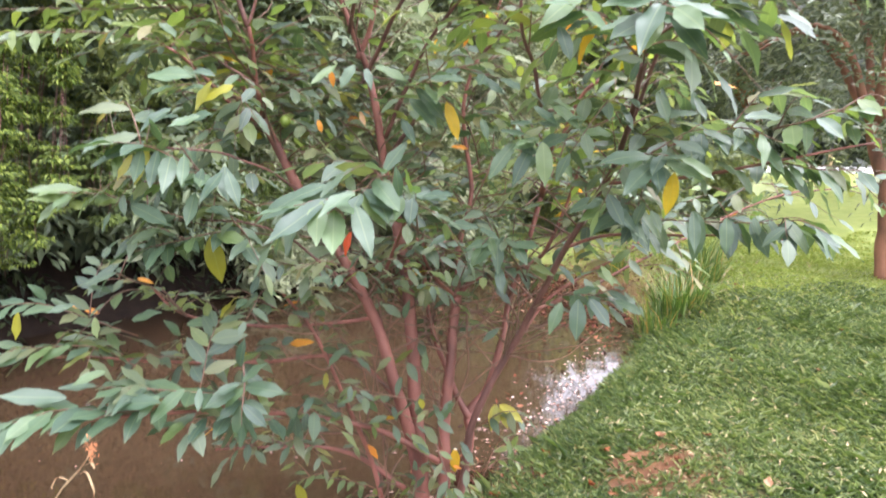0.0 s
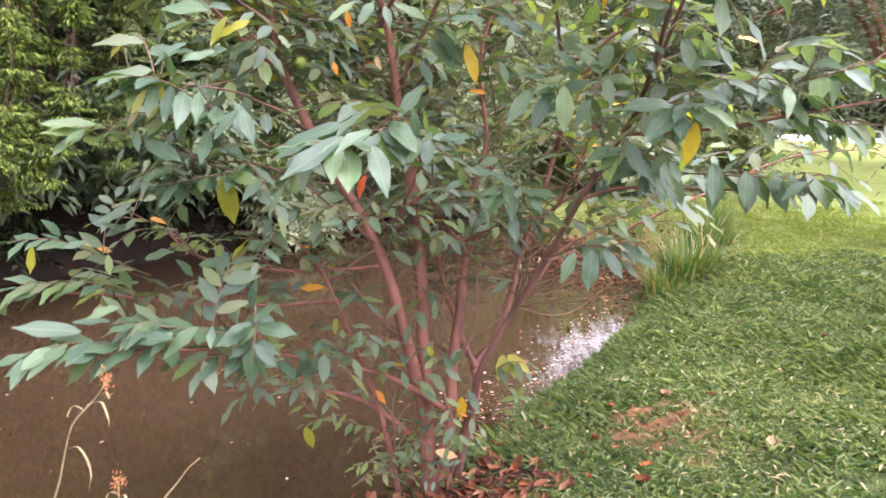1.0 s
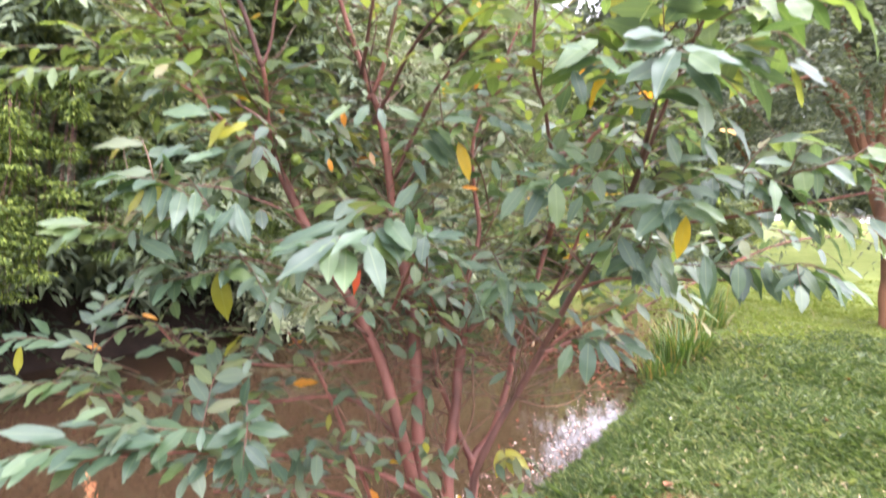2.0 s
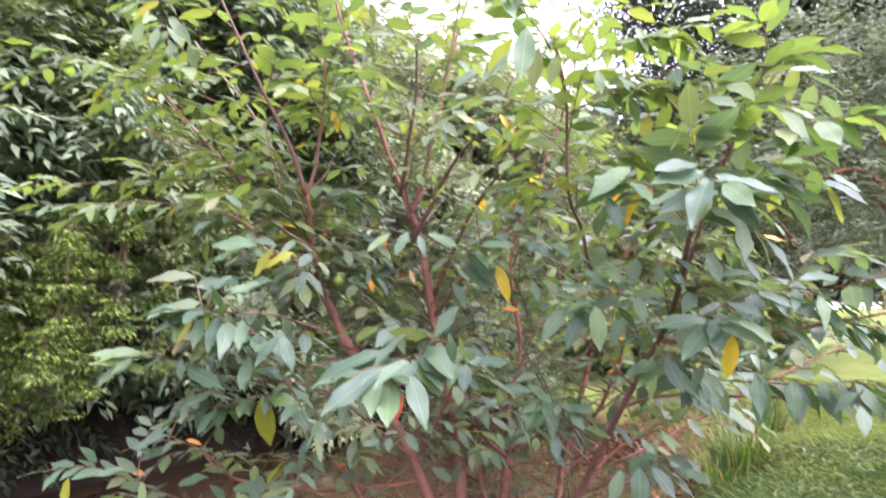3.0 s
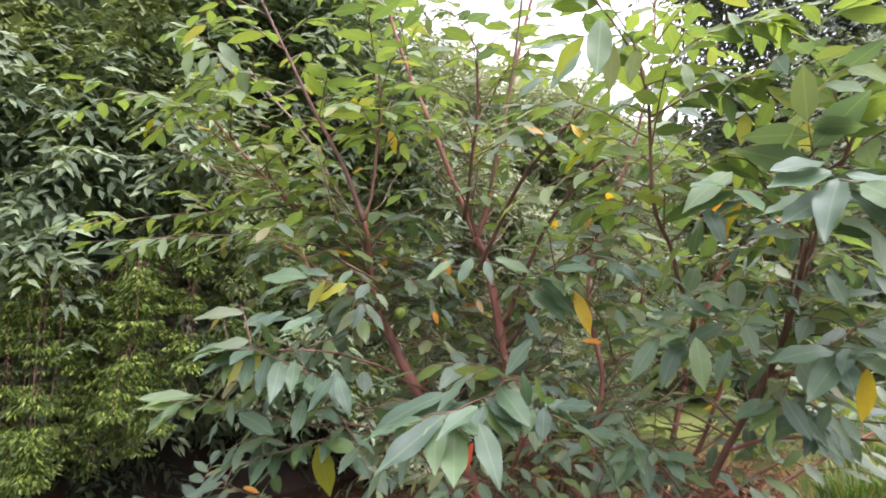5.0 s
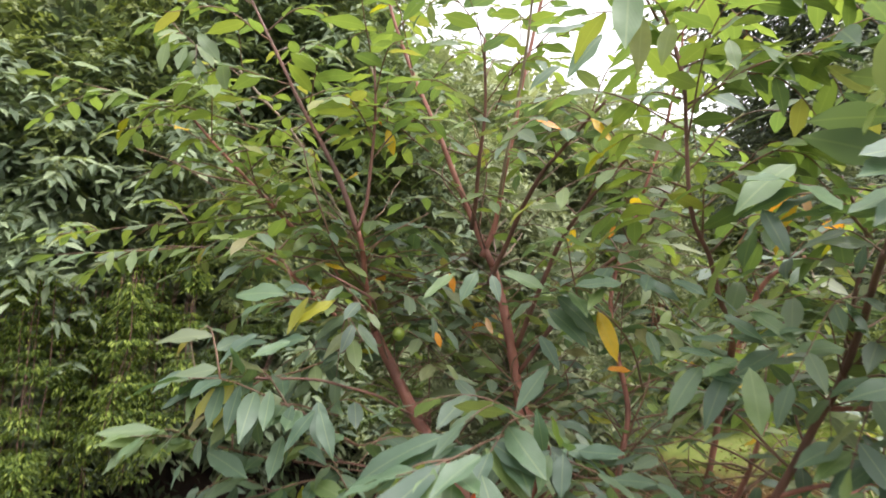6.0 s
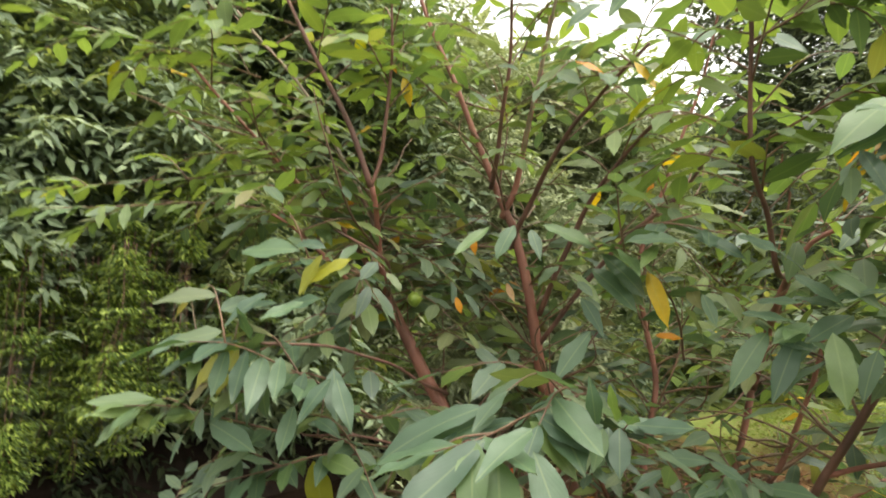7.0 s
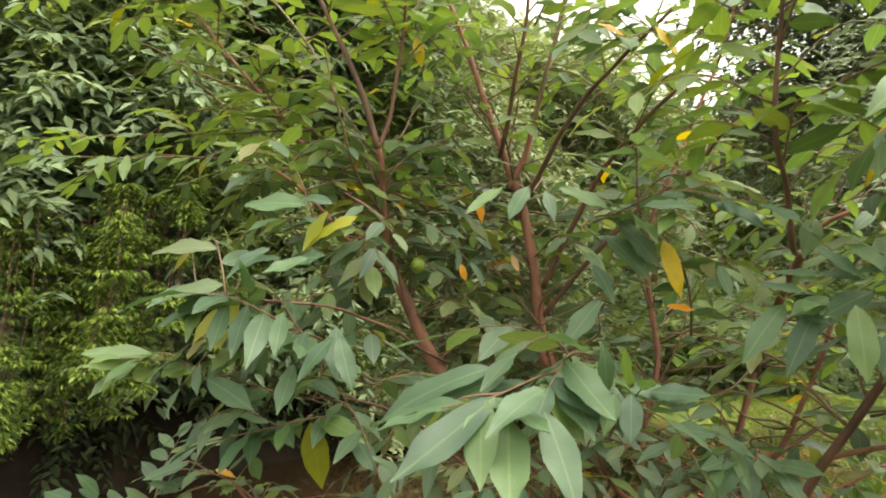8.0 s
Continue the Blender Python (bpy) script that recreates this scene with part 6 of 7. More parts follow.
put_leaf(Vector((-0.795, 2.050, 1.706)), Vector((0.018, -0.050, -0.082)), Vector((0, -0.6, 0.8)), 0.097, "green")
put_leaf(Vector((-0.730, 2.050, 1.673)), Vector((-0.006, -0.050, -0.060)), Vector((0, -0.6, 0.8)), 0.078, "green")
put_leaf(Vector((-0.663, 2.050, 1.681)), Vector((0.024, -0.050, -0.109)), Vector((0, -0.6, 0.8)), 0.122, "green")
put_leaf(Vector((-0.955, 2.050, 1.561)), Vector((0.129, -0.050, -0.040)), Vector((0, -0.6, 0.8)), 0.144, "green")
put_leaf(Vector((-0.756, 2.050, 1.601)), Vector((-0.012, -0.050, -0.102)), Vector((0, -0.6, 0.8)), 0.114, "green")
put_leaf(Vector((-0.698, 2.080, 1.934)), Vector((-0.045, -0.040, -0.087)), Vector((0, -0.6, 0.8)), 0.106, "olive")
put_leaf(Vector((-0.628, 2.080, 1.923)), Vector((-0.097, -0.040, -0.048)), Vector((0, -0.6, 0.8)), 0.116, "olive")
put_leaf(Vector((-0.901, 2.080, 1.734)), Vector((-0.049, -0.040, -0.115)), Vector((0, -0.6, 0.8)), 0.131, "olive")
put_leaf(Vector((-0.954, 2.080, 1.714)), Vector((-0.030, -0.040, -0.078)), Vector((0, -0.6, 0.8)), 0.093, "olive")
put_leaf(Vector((-0.302, 1.980, 1.970)), Vector((-0.071, -0.050, -0.056)), Vector((0, -0.6, 0.8)), 0.104, "green")
put_leaf(Vector((-0.253, 1.980, 1.971)), Vector((-0.038, -0.050, -0.067)), Vector((0, -0.6, 0.8)), 0.092, "green")
put_leaf(Vector((-0.194, 1.980, 1.968)), Vector((0.104, -0.050, -0.051)), Vector((0, -0.6, 0.8)), 0.126, "green")
put_leaf(Vector((-0.221, 1.980, 1.961)), Vector((0.020, -0.050, -0.053)), Vector((0, -0.6, 0.8)), 0.076, "green")
put_leaf(Vector((0.084, 1.980, 1.936)), Vector((0.096, -0.050, -0.036)), Vector((0, -0.6, 0.8)), 0.114, "green")
put_leaf(Vector((0.022, 1.980, 1.920)), Vector((-0.040, -0.050, -0.043)), Vector((0, -0.6, 0.8)), 0.077, "green")
put_leaf(Vector((0.063, 1.980, 1.929)), Vector((-0.108, -0.050, 0.007)), Vector((0, -0.6, 0.8)), 0.119, "green")
put_leaf(Vector((-0.104, 2.060, 1.882)), Vector((0.100, -0.040, -0.079)), Vector((0, -0.6, 0.8)), 0.134, "green")
put_leaf(Vector((-0.125, 2.060, 1.821)), Vector((0.046, -0.040, -0.068)), Vector((0, -0.6, 0.8)), 0.092, "green")
put_leaf(Vector((-0.109, 2.060, 1.751)), Vector((-0.080, -0.040, -0.094)), Vector((0, -0.6, 0.8)), 0.130, "green")
put_leaf(Vector((0.116, 2.060, 1.823)), Vector((0.018, -0.040, -0.066)), Vector((0, -0.6, 0.8)), 0.079, "green")
put_leaf(Vector((0.112, 2.060, 1.490)), Vector((-0.098, -0.040, 0.023)), Vector((0, -0.6, 0.8)), 0.109, "green")
put_leaf(Vector((0.112, 2.060, 1.490)), Vector((0.064, -0.040, -0.031)), Vector((0, -0.6, 0.8)), 0.081, "green")
put_leaf(Vector((0.025, 2.060, 1.469)), Vector((-0.069, -0.040, -0.020)), Vector((0, -0.6, 0.8)), 0.082, "green")
put_leaf(Vector((0.262, 1.970, 1.853)), Vector((0.065, -0.050, -0.056)), Vector((0, -0.6, 0.8)), 0.100, "green")
put_leaf(Vector((0.194, 1.970, 1.806)), Vector((0.072, -0.050, -0.002)), Vector((0, -0.6, 0.8)), 0.087, "green")
put_leaf(Vector((0.166, 1.970, 1.785)), Vector((0.079, -0.050, -0.014)), Vector((0, -0.6, 0.8)), 0.094, "green")
put_leaf(Vector((0.216, 1.970, 1.736)), Vector((0.058, -0.050, -0.011)), Vector((0, -0.6, 0.8)), 0.077, "green")
put_leaf(Vector((0.210, 1.970, 1.750)), Vector((-0.090, -0.050, -0.090)), Vector((0, -0.6, 0.8)), 0.137, "green")
put_leaf(Vector((-0.117, 1.800, 1.605)), Vector((-0.004, -0.040, 0.081)), Vector((0, -0.6, 0.8)), 0.090, "green")
put_leaf(Vector((-0.084, 1.800, 1.611)), Vector((0.108, -0.040, -0.005)), Vector((0, -0.6, 0.8)), 0.115, "green")
put_leaf(Vector((-0.097, 1.800, 1.604)), Vector((0.001, -0.040, -0.064)), Vector((0, -0.6, 0.8)), 0.076, "green")
put_leaf(Vector((-0.105, 1.800, 1.608)), Vector((-0.051, -0.040, -0.022)), Vector((0, -0.6, 0.8)), 0.069, "green")
put_leaf(Vector((-0.097, 2.500, 0.687)), Vector((0.010, -0.030, 0.101)), Vector((0, -0.6, 0.8)), 0.106, "green")
put_leaf(Vector((-0.022, 2.500, 0.577)), Vector((-0.057, -0.030, 0.088)), Vector((0, -0.6, 0.8)), 0.109, "green")
put_leaf(Vector((-0.018, 2.500, 0.671)), Vector((0.068, -0.030, 0.090)), Vector((0, -0.6, 0.8)), 0.117, "green")
put_leaf(Vector((-0.024, 2.500, 0.670)), Vector((0.070, -0.030, -0.035)), Vector((0, -0.6, 0.8)), 0.084, "green")
put_leaf(Vector((-0.217, 2.500, 0.688)), Vector((-0.075, -0.030, -0.007)), Vector((0, -0.6, 0.8)), 0.081, "green")
put_leaf(Vector((-0.198, 2.500, 0.931)), Vector((-0.065, -0.030, -0.043)), Vector((0, -0.6, 0.8)), 0.083, "green")
put_leaf(Vector((0.217, 2.500, 1.046)), Vector((-0.071, -0.030, -0.045)), Vector((0, -0.6, 0.8)), 0.090, "green")
put_leaf(Vector((-0.052, 2.500, 1.208)), Vector((-0.021, -0.030, -0.075)), Vector((0, -0.6, 0.8)), 0.084, "green")
put_leaf(Vector((-0.020, 2.500, 1.209)), Vector((0.043, -0.030, -0.073)), Vector((0, -0.6, 0.8)), 0.090, "green")
put_leaf(Vector((-0.133, 2.500, 1.278)), Vector((0.043, -0.030, -0.064)), Vector((0, -0.6, 0.8)), 0.083, "green")
put_leaf(Vector((0.221, 2.500, 1.264)), Vector((0.014, -0.030, -0.080)), Vector((0, -0.6, 0.8)), 0.087, "green")
put_leaf(Vector((-0.072, 2.500, 0.782)), Vector((-0.040, -0.030, -0.060)), Vector((0, -0.6, 0.8)), 0.078, "green")
put_leaf(Vector((0.035, 2.500, 0.755)), Vector((-0.041, -0.030, -0.037)), Vector((0, -0.6, 0.8)), 0.063, "green")
put_leaf(Vector((0.073, 2.500, 0.570)), Vector((0.053, -0.030, -0.069)), Vector((0, -0.6, 0.8)), 0.092, "green")
put_leaf(Vector((0.066, 2.500, 0.585)), Vector((0.043, -0.030, -0.038)), Vector((0, -0.6, 0.8)), 0.065, "green")
put_leaf(Vector((-0.285, 2.500, 0.740)), Vector((-0.078, -0.030, -0.015)), Vector((0, -0.6, 0.8)), 0.085, "green")
put_leaf(Vector((-0.292, 2.500, 0.735)), Vector((-0.037, -0.030, 0.061)), Vector((0, -0.6, 0.8)), 0.078, "green")
put_leaf(Vector((-0.159, 2.500, 1.088)), Vector((-0.063, -0.030, 0.071)), Vector((0, -0.6, 0.8)), 0.100, "green")
put_leaf(Vector((-0.149, 2.500, 1.084)), Vector((0.015, -0.030, 0.078)), Vector((0, -0.6, 0.8)), 0.085, "green")
put_leaf(Vector((-0.124, 2.500, 0.617)), Vector((0.070, -0.020, -0.083)), Vector((0, -0.6, 0.8)), 0.110, "light")
put_leaf(Vector((-0.069, 2.500, 0.953)), Vector((0.002, -0.020, -0.078)), Vector((0, -0.6, 0.8)), 0.081, "light")
put_leaf(Vector((-0.352, 2.500, 0.815)), Vector((-0.070, -0.020, -0.063)), Vector((0, -0.6, 0.8)), 0.096, "light")
put_leaf(Vector((-0.155, 2.500, 0.282)), Vector((-0.044, -0.020, -0.048)), Vector((0, -0.6, 0.8)), 0.068, "light")
put_leaf(Vector((-0.155, 2.500, 0.282)), Vector((0.052, -0.020, -0.009)), Vector((0, -0.6, 0.8)), 0.056, "light")
put_leaf(Vector((-0.155, 2.500, 0.282)), Vector((-0.014, -0.020, 0.076)), Vector((0, -0.6, 0.8)), 0.080, "light")
put_leaf(Vector((-0.159, 2.500, 0.287)), Vector((-0.059, -0.020, 0.027)), Vector((0, -0.6, 0.8)), 0.068, "light")
put_leaf(Vector((-0.159, 2.500, 0.284)), Vector((0.042, -0.020, 0.053)), Vector((0, -0.6, 0.8)), 0.070, "light")
put_leaf(Vector((0.041, 2.500, 0.387)), Vector((-0.025, -0.020, -0.080)), Vector((0, -0.6, 0.8)), 0.086, "light")
put_leaf(Vector((0.041, 2.500, 0.387)), Vector((0.011, -0.020, -0.074)), Vector((0, -0.6, 0.8)), 0.077, "light")
put_leaf(Vector((0.041, 2.500, 0.387)), Vector((-0.044, -0.020, -0.046)), Vector((0, -0.6, 0.8)), 0.067, "light")
put_leaf(Vector((0.041, 2.500, 0.387)), Vector((0.051, -0.020, -0.037)), Vector((0, -0.6, 0.8)), 0.066, "light")
put_leaf(Vector((0.284, 2.620, 0.505)), Vector((-0.076, -0.020, -0.011)), Vector((0, -0.6, 0.8)), 0.080, "light")
put_leaf(Vector((0.284, 2.620, 0.505)), Vector((-0.037, -0.020, 0.056)), Vector((0, -0.6, 0.8)), 0.070, "light")
put_leaf(Vector((0.284, 2.620, 0.505)), Vector((0.021, -0.020, 0.058)), Vector((0, -0.6, 0.8)), 0.065, "light")
put_leaf(Vector((0.284, 2.620, 0.505)), Vector((0.061, -0.020, 0.004)), Vector((0, -0.6, 0.8)), 0.065, "light")
put_leaf(Vector((0.284, 2.620, 0.505)), Vector((-0.007, -0.020, -0.075)), Vector((0, -0.6, 0.8)), 0.078, "light")
put_leaf(Vector((0.205, 2.550, 0.718)), Vector((-0.015, -0.050, -0.091)), Vector((0, -0.6, 0.8)), 0.105, "olive")
put_leaf(Vector((0.212, 2.550, 0.718)), Vector((0.002, -0.050, -0.076)), Vector((0, -0.6, 0.8)), 0.091, "olive")
put_leaf(Vector((0.223, 2.550, 0.718)), Vector((0.099, -0.050, -0.046)), Vector((0, -0.6, 0.8)), 0.120, "olive")
put_leaf(Vector((0.228, 2.550, 0.714)), Vector((0.031, -0.050, -0.077)), Vector((0, -0.6, 0.8)), 0.097, "olive")
put_leaf(Vector((-0.462, 2.550, 0.851)), Vector((0.002, -0.050, -0.051)), Vector((0, -0.6, 0.8)), 0.071, "olive")
limb("shoot", [(0.05, 2.72, 1.08), (0.15, 2.75, 1.09), (0.26, 2.80, 1.11)], 0.0055, 0.003, bark_twig, 0.02)
limb("shoot", [(0.10, 2.70, 1.08), (0.10, 2.68, 0.82), (0.05, 2.64, 0.66)], 0.0055, 0.003, bark_twig, 0.02)
limb("shoot", [(-0.41, 2.60, 0.98), (-0.34, 2.60, 0.87), (-0.30, 2.60, 0.76)], 0.0055, 0.003, bark_twig, 0.02)
limb("shoot", [(-0.19, 2.62, 0.74), (-0.28, 2.60, 0.82), (-0.36, 2.58, 0.88)], 0.0055, 0.003, bark_twig, 0.02)
limb("shoot", [(-0.39, 2.60, 0.79), (-0.48, 2.58, 0.92), (-0.54, 2.55, 1.08)], 0.0055, 0.003, bark_twig, 0.02)
limb("shoot", [(-0.18, 2.62, 0.62), (-0.25, 2.60, 0.75), (-0.29, 2.55, 0.96)], 0.0055, 0.003, bark_twig, 0.02)
limb("shoot", [(-0.02, 2.72, 0.92), (-0.04, 2.70, 0.99), (-0.04, 2.72, 1.07)], 0.0055, 0.003, bark_twig, 0.02)
limb("shoot", [(-0.00, 2.75, 0.96), (0.05, 2.76, 0.94), (0.09, 2.78, 1.00)], 0.0055, 0.003, bark_twig, 0.02)
limb("shoot", [(0.24, 2.62, 0.87), (0.31, 2.66, 0.99), (0.26, 2.72, 1.12)], 0.0055, 0.003, bark_twig, 0.02)
limb("shoot", [(-0.22, 2.60, 0.17), (-0.22, 2.60, 0.35), (-0.24, 2.58, 0.61)], 0.0055, 0.003, bark_twig, 0.02)
put_leaf(Vector((0.768, 2.020, 1.544)), Vector((-0.010, -0.040, -0.150)), Vector((0, -0.6, 0.8)), 0.156, "green")
put_leaf(Vector((0.874, 2.020, 1.517)), Vector((-0.015, -0.040, -0.108)), Vector((0, -0.6, 0.8)), 0.116, "green")
put_leaf(Vector((0.931, 2.020, 1.512)), Vector((0.016, -0.040, -0.082)), Vector((0, -0.6, 0.8)), 0.092, "green")
put_leaf(Vector((1.037, 2.020, 1.503)), Vector((0.069, -0.040, -0.068)), Vector((0, -0.6, 0.8)), 0.105, "green")
put_leaf(Vector((1.112, 2.020, 1.492)), Vector((0.098, -0.040, -0.061)), Vector((0, -0.6, 0.8)), 0.122, "green")
put_leaf(Vector((1.122, 2.020, 1.473)), Vector((0.051, -0.040, -0.074)), Vector((0, -0.6, 0.8)), 0.098, "green")
put_leaf(Vector((0.537, 2.020, 1.537)), Vector((-0.104, -0.040, -0.047)), Vector((0, -0.6, 0.8)), 0.121, "green")
put_leaf(Vector((0.550, 2.020, 1.531)), Vector((0.064, -0.040, -0.079)), Vector((0, -0.6, 0.8)), 0.110, "green")
put_leaf(Vector((0.570, 2.020, 1.527)), Vector((0.007, -0.040, -0.076)), Vector((0, -0.6, 0.8)), 0.086, "green")
put_leaf(Vector((0.482, 2.020, 1.379)), Vector((0.038, -0.040, -0.049)), Vector((0, -0.6, 0.8)), 0.074, "green")
put_leaf(Vector((0.631, 2.020, 1.693)), Vector((-0.088, -0.040, -0.085)), Vector((0, -0.6, 0.8)), 0.129, "green")
put_leaf(Vector((0.650, 2.020, 1.684)), Vector((0.053, -0.040, -0.107)), Vector((0, -0.6, 0.8)), 0.126, "green")
put_leaf(Vector((0.733, 2.020, 1.778)), Vector((0.052, -0.040, -0.107)), Vector((0, -0.6, 0.8)), 0.126, "green")
put_leaf(Vector((0.628, 2.020, 1.899)), Vector((0.033, -0.040, -0.090)), Vector((0, -0.6, 0.8)), 0.104, "green")
put_leaf(Vector((0.739, 2.020, 1.884)), Vector((0.029, -0.040, -0.072)), Vector((0, -0.6, 0.8)), 0.087, "green")
put_leaf(Vector((0.638, 2.020, 1.690)), Vector((-0.009, -0.040, -0.099)), Vector((0, -0.6, 0.8)), 0.108, "green")
put_leaf(Vector((0.871, 2.020, 1.672)), Vector((0.056, -0.040, -0.070)), Vector((0, -0.6, 0.8)), 0.098, "green")
put_leaf(Vector((1.037, 2.020, 1.661)), Vector((0.054, -0.040, -0.070)), Vector((0, -0.6, 0.8)), 0.097, "green")
put_leaf(Vector((1.135, 2.020, 1.671)), Vector((0.061, -0.040, -0.069)), Vector((0, -0.6, 0.8)), 0.101, "green")
put_leaf(Vector((0.959, 2.000, 1.508)), Vector((0.042, -0.050, -0.041)), Vector((0, -0.6, 0.8)), 0.077, "light")
put_leaf(Vector((0.795, 2.000, 1.687)), Vector((-0.075, -0.050, -0.050)), Vector((0, -0.6, 0.8)), 0.103, "light")
put_leaf(Vector((0.810, 2.000, 1.695)), Vector((0.051, -0.050, -0.042)), Vector((0, -0.6, 0.8)), 0.083, "light")
put_leaf(Vector((0.088, 1.780, 2.632)), Vector((-0.028, -0.030, -0.092)), Vector((0, -0.6, 0.8)), 0.101, "green")
put_leaf(Vector((0.096, 1.780, 2.624)), Vector((0.091, -0.030, -0.063)), Vector((0, -0.6, 0.8)), 0.115, "green")
put_leaf(Vector((0.110, 1.780, 2.628)), Vector((0.087, -0.030, -0.042)), Vector((0, -0.6, 0.8)), 0.101, "green")
put_leaf(Vector((0.039, 2.300, 2.662)), Vector((-0.139, -0.050, -0.039)), Vector((0, -0.6, 0.8)), 0.153, "green")
put_leaf(Vector((0.077, 2.300, 2.630)), Vector((-0.108, -0.050, -0.121)), Vector((0, -0.6, 0.8)), 0.169, "green")
put_leaf(Vector((0.126, 2.300, 2.649)), Vector((0.023, -0.050, -0.096)), Vector((0, -0.6, 0.8)), 0.111, "green")
put_leaf(Vector((0.173, 2.300, 2.588)), Vector((0.062, -0.050, 0.078)), Vector((0, -0.6, 0.8)), 0.111, "green")
put_leaf(Vector((0.020, 2.300, 2.712)), Vector((-0.097, -0.050, 0.004)), Vector((0, -0.6, 0.8)), 0.109, "green")
put_leaf(Vector((-0.039, 2.300, 2.555)), Vector((-0.096, -0.050, -0.052)), Vector((0, -0.6, 0.8)), 0.120, "green")
put_leaf(Vector((0.267, 2.300, 2.526)), Vector((0.065, -0.050, -0.094)), Vector((0, -0.6, 0.8)), 0.125, "green")
put_leaf(Vector((0.322, 2.300, 2.446)), Vector((0.100, -0.050, -0.064)), Vector((0, -0.6, 0.8)), 0.129, "green")
put_leaf(Vector((0.228, 2.300, 2.468)), Vector((-0.081, -0.050, -0.060)), Vector((0, -0.6, 0.8)), 0.112, "green")
put_leaf(Vector((0.380, 2.300, 2.542)), Vector((0.099, -0.050, -0.057)), Vector((0, -0.6, 0.8)), 0.125, "green")
put_leaf(Vector((-0.077, 2.300, 2.796)), Vector((-0.076, -0.050, 0.002)), Vector((0, -0.6, 0.8)), 0.091, "green")
put_leaf(Vector((-0.136, 2.300, 2.738)), Vector((-0.066, -0.050, 0.003)), Vector((0, -0.6, 0.8)), 0.082, "green")
put_leaf(Vector((-0.076, 2.300, 2.857)), Vector((0.068, -0.050, -0.016)), Vector((0, -0.6, 0.8)), 0.086, "green")
limb("shoot", [(-0.27, 2.75, 2.28), (-0.18, 2.60, 2.59), (-0.13, 2.50, 2.77), (-0.09, 2.40, 2.95)], 0.006, 0.004, bark_grey, 0.01)
fill("A", 0.55, 1, 30, 0.42, 0.092, 10, "green", 0.25, 1, ahead=-1.1)
fill("A", 0.48, 0.95, 12, 0.34, 0.1, 8, "green", 0.1, 71, ahead=0.5)
fill("B", 0.5, 0.98, 9, 0.32, 0.1, 8, "green", 0.1, 72, ahead=0.5)
fill("A", 0.03, 0.2, 7, 0.17, 0.06, 6, "green", 0.2, 81, ahead=0.4)
fill("D", 0.05, 0.35, 6, 0.17, 0.06, 6, "green", 0.2, 82, ahead=0.4)
fill("L3", 0.02, 0.3, 5, 0.16, 0.055, 6, "light", 0.2, 83, ahead=0.2)
fill("A1", 0.1, 0.5, 8, 0.36, 0.1, 8, "light", 0.3, 75, ahead=0.2)
fill("A1", 0.4, 0.95, 13, 0.38, 0.0966, 9, "light", 0.5, 2, ahead=-0.4)
fill("A2", 0.4, 0.95, 6, 0.36, 0.0966, 8, "light", 0.5, 3, ahead=-0.4)
fill("A3", 0.3, 1, 9, 0.28, 0.092, 7, "green", 0.4, 4, ahead=-0.15)
fill("A4", 0.4, 1, 6, 0.32, 0.0966, 8, "green", 0.35, 5, ahead=-0.15)
fill("A5", 0.4, 1, 6, 0.32, 0.0966, 8, "green", 0.3, 6, ahead=-0.15)
fill("A6", 0.4, 1, 6, 0.32, 0.0966, 8, "green", 0.3, 7, ahead=-0.15)
fill("B", 0.62, 1, 15, 0.38, 0.092, 9, "green", 0.2, 8, ahead=-1.1)
fill("B0", 0, 1, 23, 0.4, 0.092, 9, "green", 0.2, 9, ahead=-0.8)
fill("B1", 0.4, 1, 11, 0.34, 0.0966, 9, "light", 0.4, 10, ahead=-0.15)
fill("B2", 0.4, 1, 8, 0.3, 0.0966, 8, "light", 0.4, 11, ahead=-0.15)
fill("B3", 0.4, 1, 11, 0.34, 0.092, 9, "light", 0.3, 12, ahead=-0.15)
fill("B4", 0.1, 1, 34, 0.36, 0.092, 9, "light", 0.25, 13, ahead=-0.15)
fill("B5", 0.2, 1, 15, 0.32, 0.092, 9, "green", 0.2, 14, ahead=-0.15)
fill("D1", 0.2, 1, 15, 0.34, 0.092, 9, "green", 0.15, 15, ahead=-0.15)
fill("D2", 0.2, 1, 30, 0.38, 0.092, 9, "green", 0.2, 16, ahead=-0.8)
fill("D4", 0.1, 1, 13, 0.3, 0.1, 8, "light", 0.4, 41, ahead=-0.2)
fill("D3", 0.3, 1, 11, 0.28, 0.0828, 8, "green", 0.1, 17, ahead=-0.15)
fill("E", 0.65, 1, 30, 0.38, 0.092, 9, "green", 0.2, 18, ahead=-0.7)
fill("F", 0.5, 1, 20, 0.34, 0.092, 8, "green", 0.2, 19, ahead=-0.7)
fill("C", 0.55, 0.95, 17, 0.3, 0.1058, 8, "green", 0.15, 20, ahead=-0.7)
fill("R", 0.35, 1, 22, 0.32, 0.1012, 8, "light", 0.35, 21, ahead=-0.4)
fill("C3", 0.3, 1, 17, 0.32, 0.092, 8, "green", 0.1, 22, ahead=-0.15)
fill("C4", 0.4, 1, 13, 0.3, 0.092, 8, "green", 0.1, 23, ahead=-0.15)
fill("C5", 0.2, 1, 15, 0.3, 0.1104, 8, "green", 0.2, 24, ahead=-0.5)
fill("C6", 0.2, 1, 15, 0.3, 0.1058, 8, "green", 0.2, 25, ahead=-0.6)
fill("L3", 0.5, 1, 8, 0.28, 0.0828, 8, "green", 0.1, 26, ahead=-0.15)
fill("L5", 0.2, 1, 8, 0.28, 0.0828, 8, "green", 0.05, 27, ahead=-0.15)
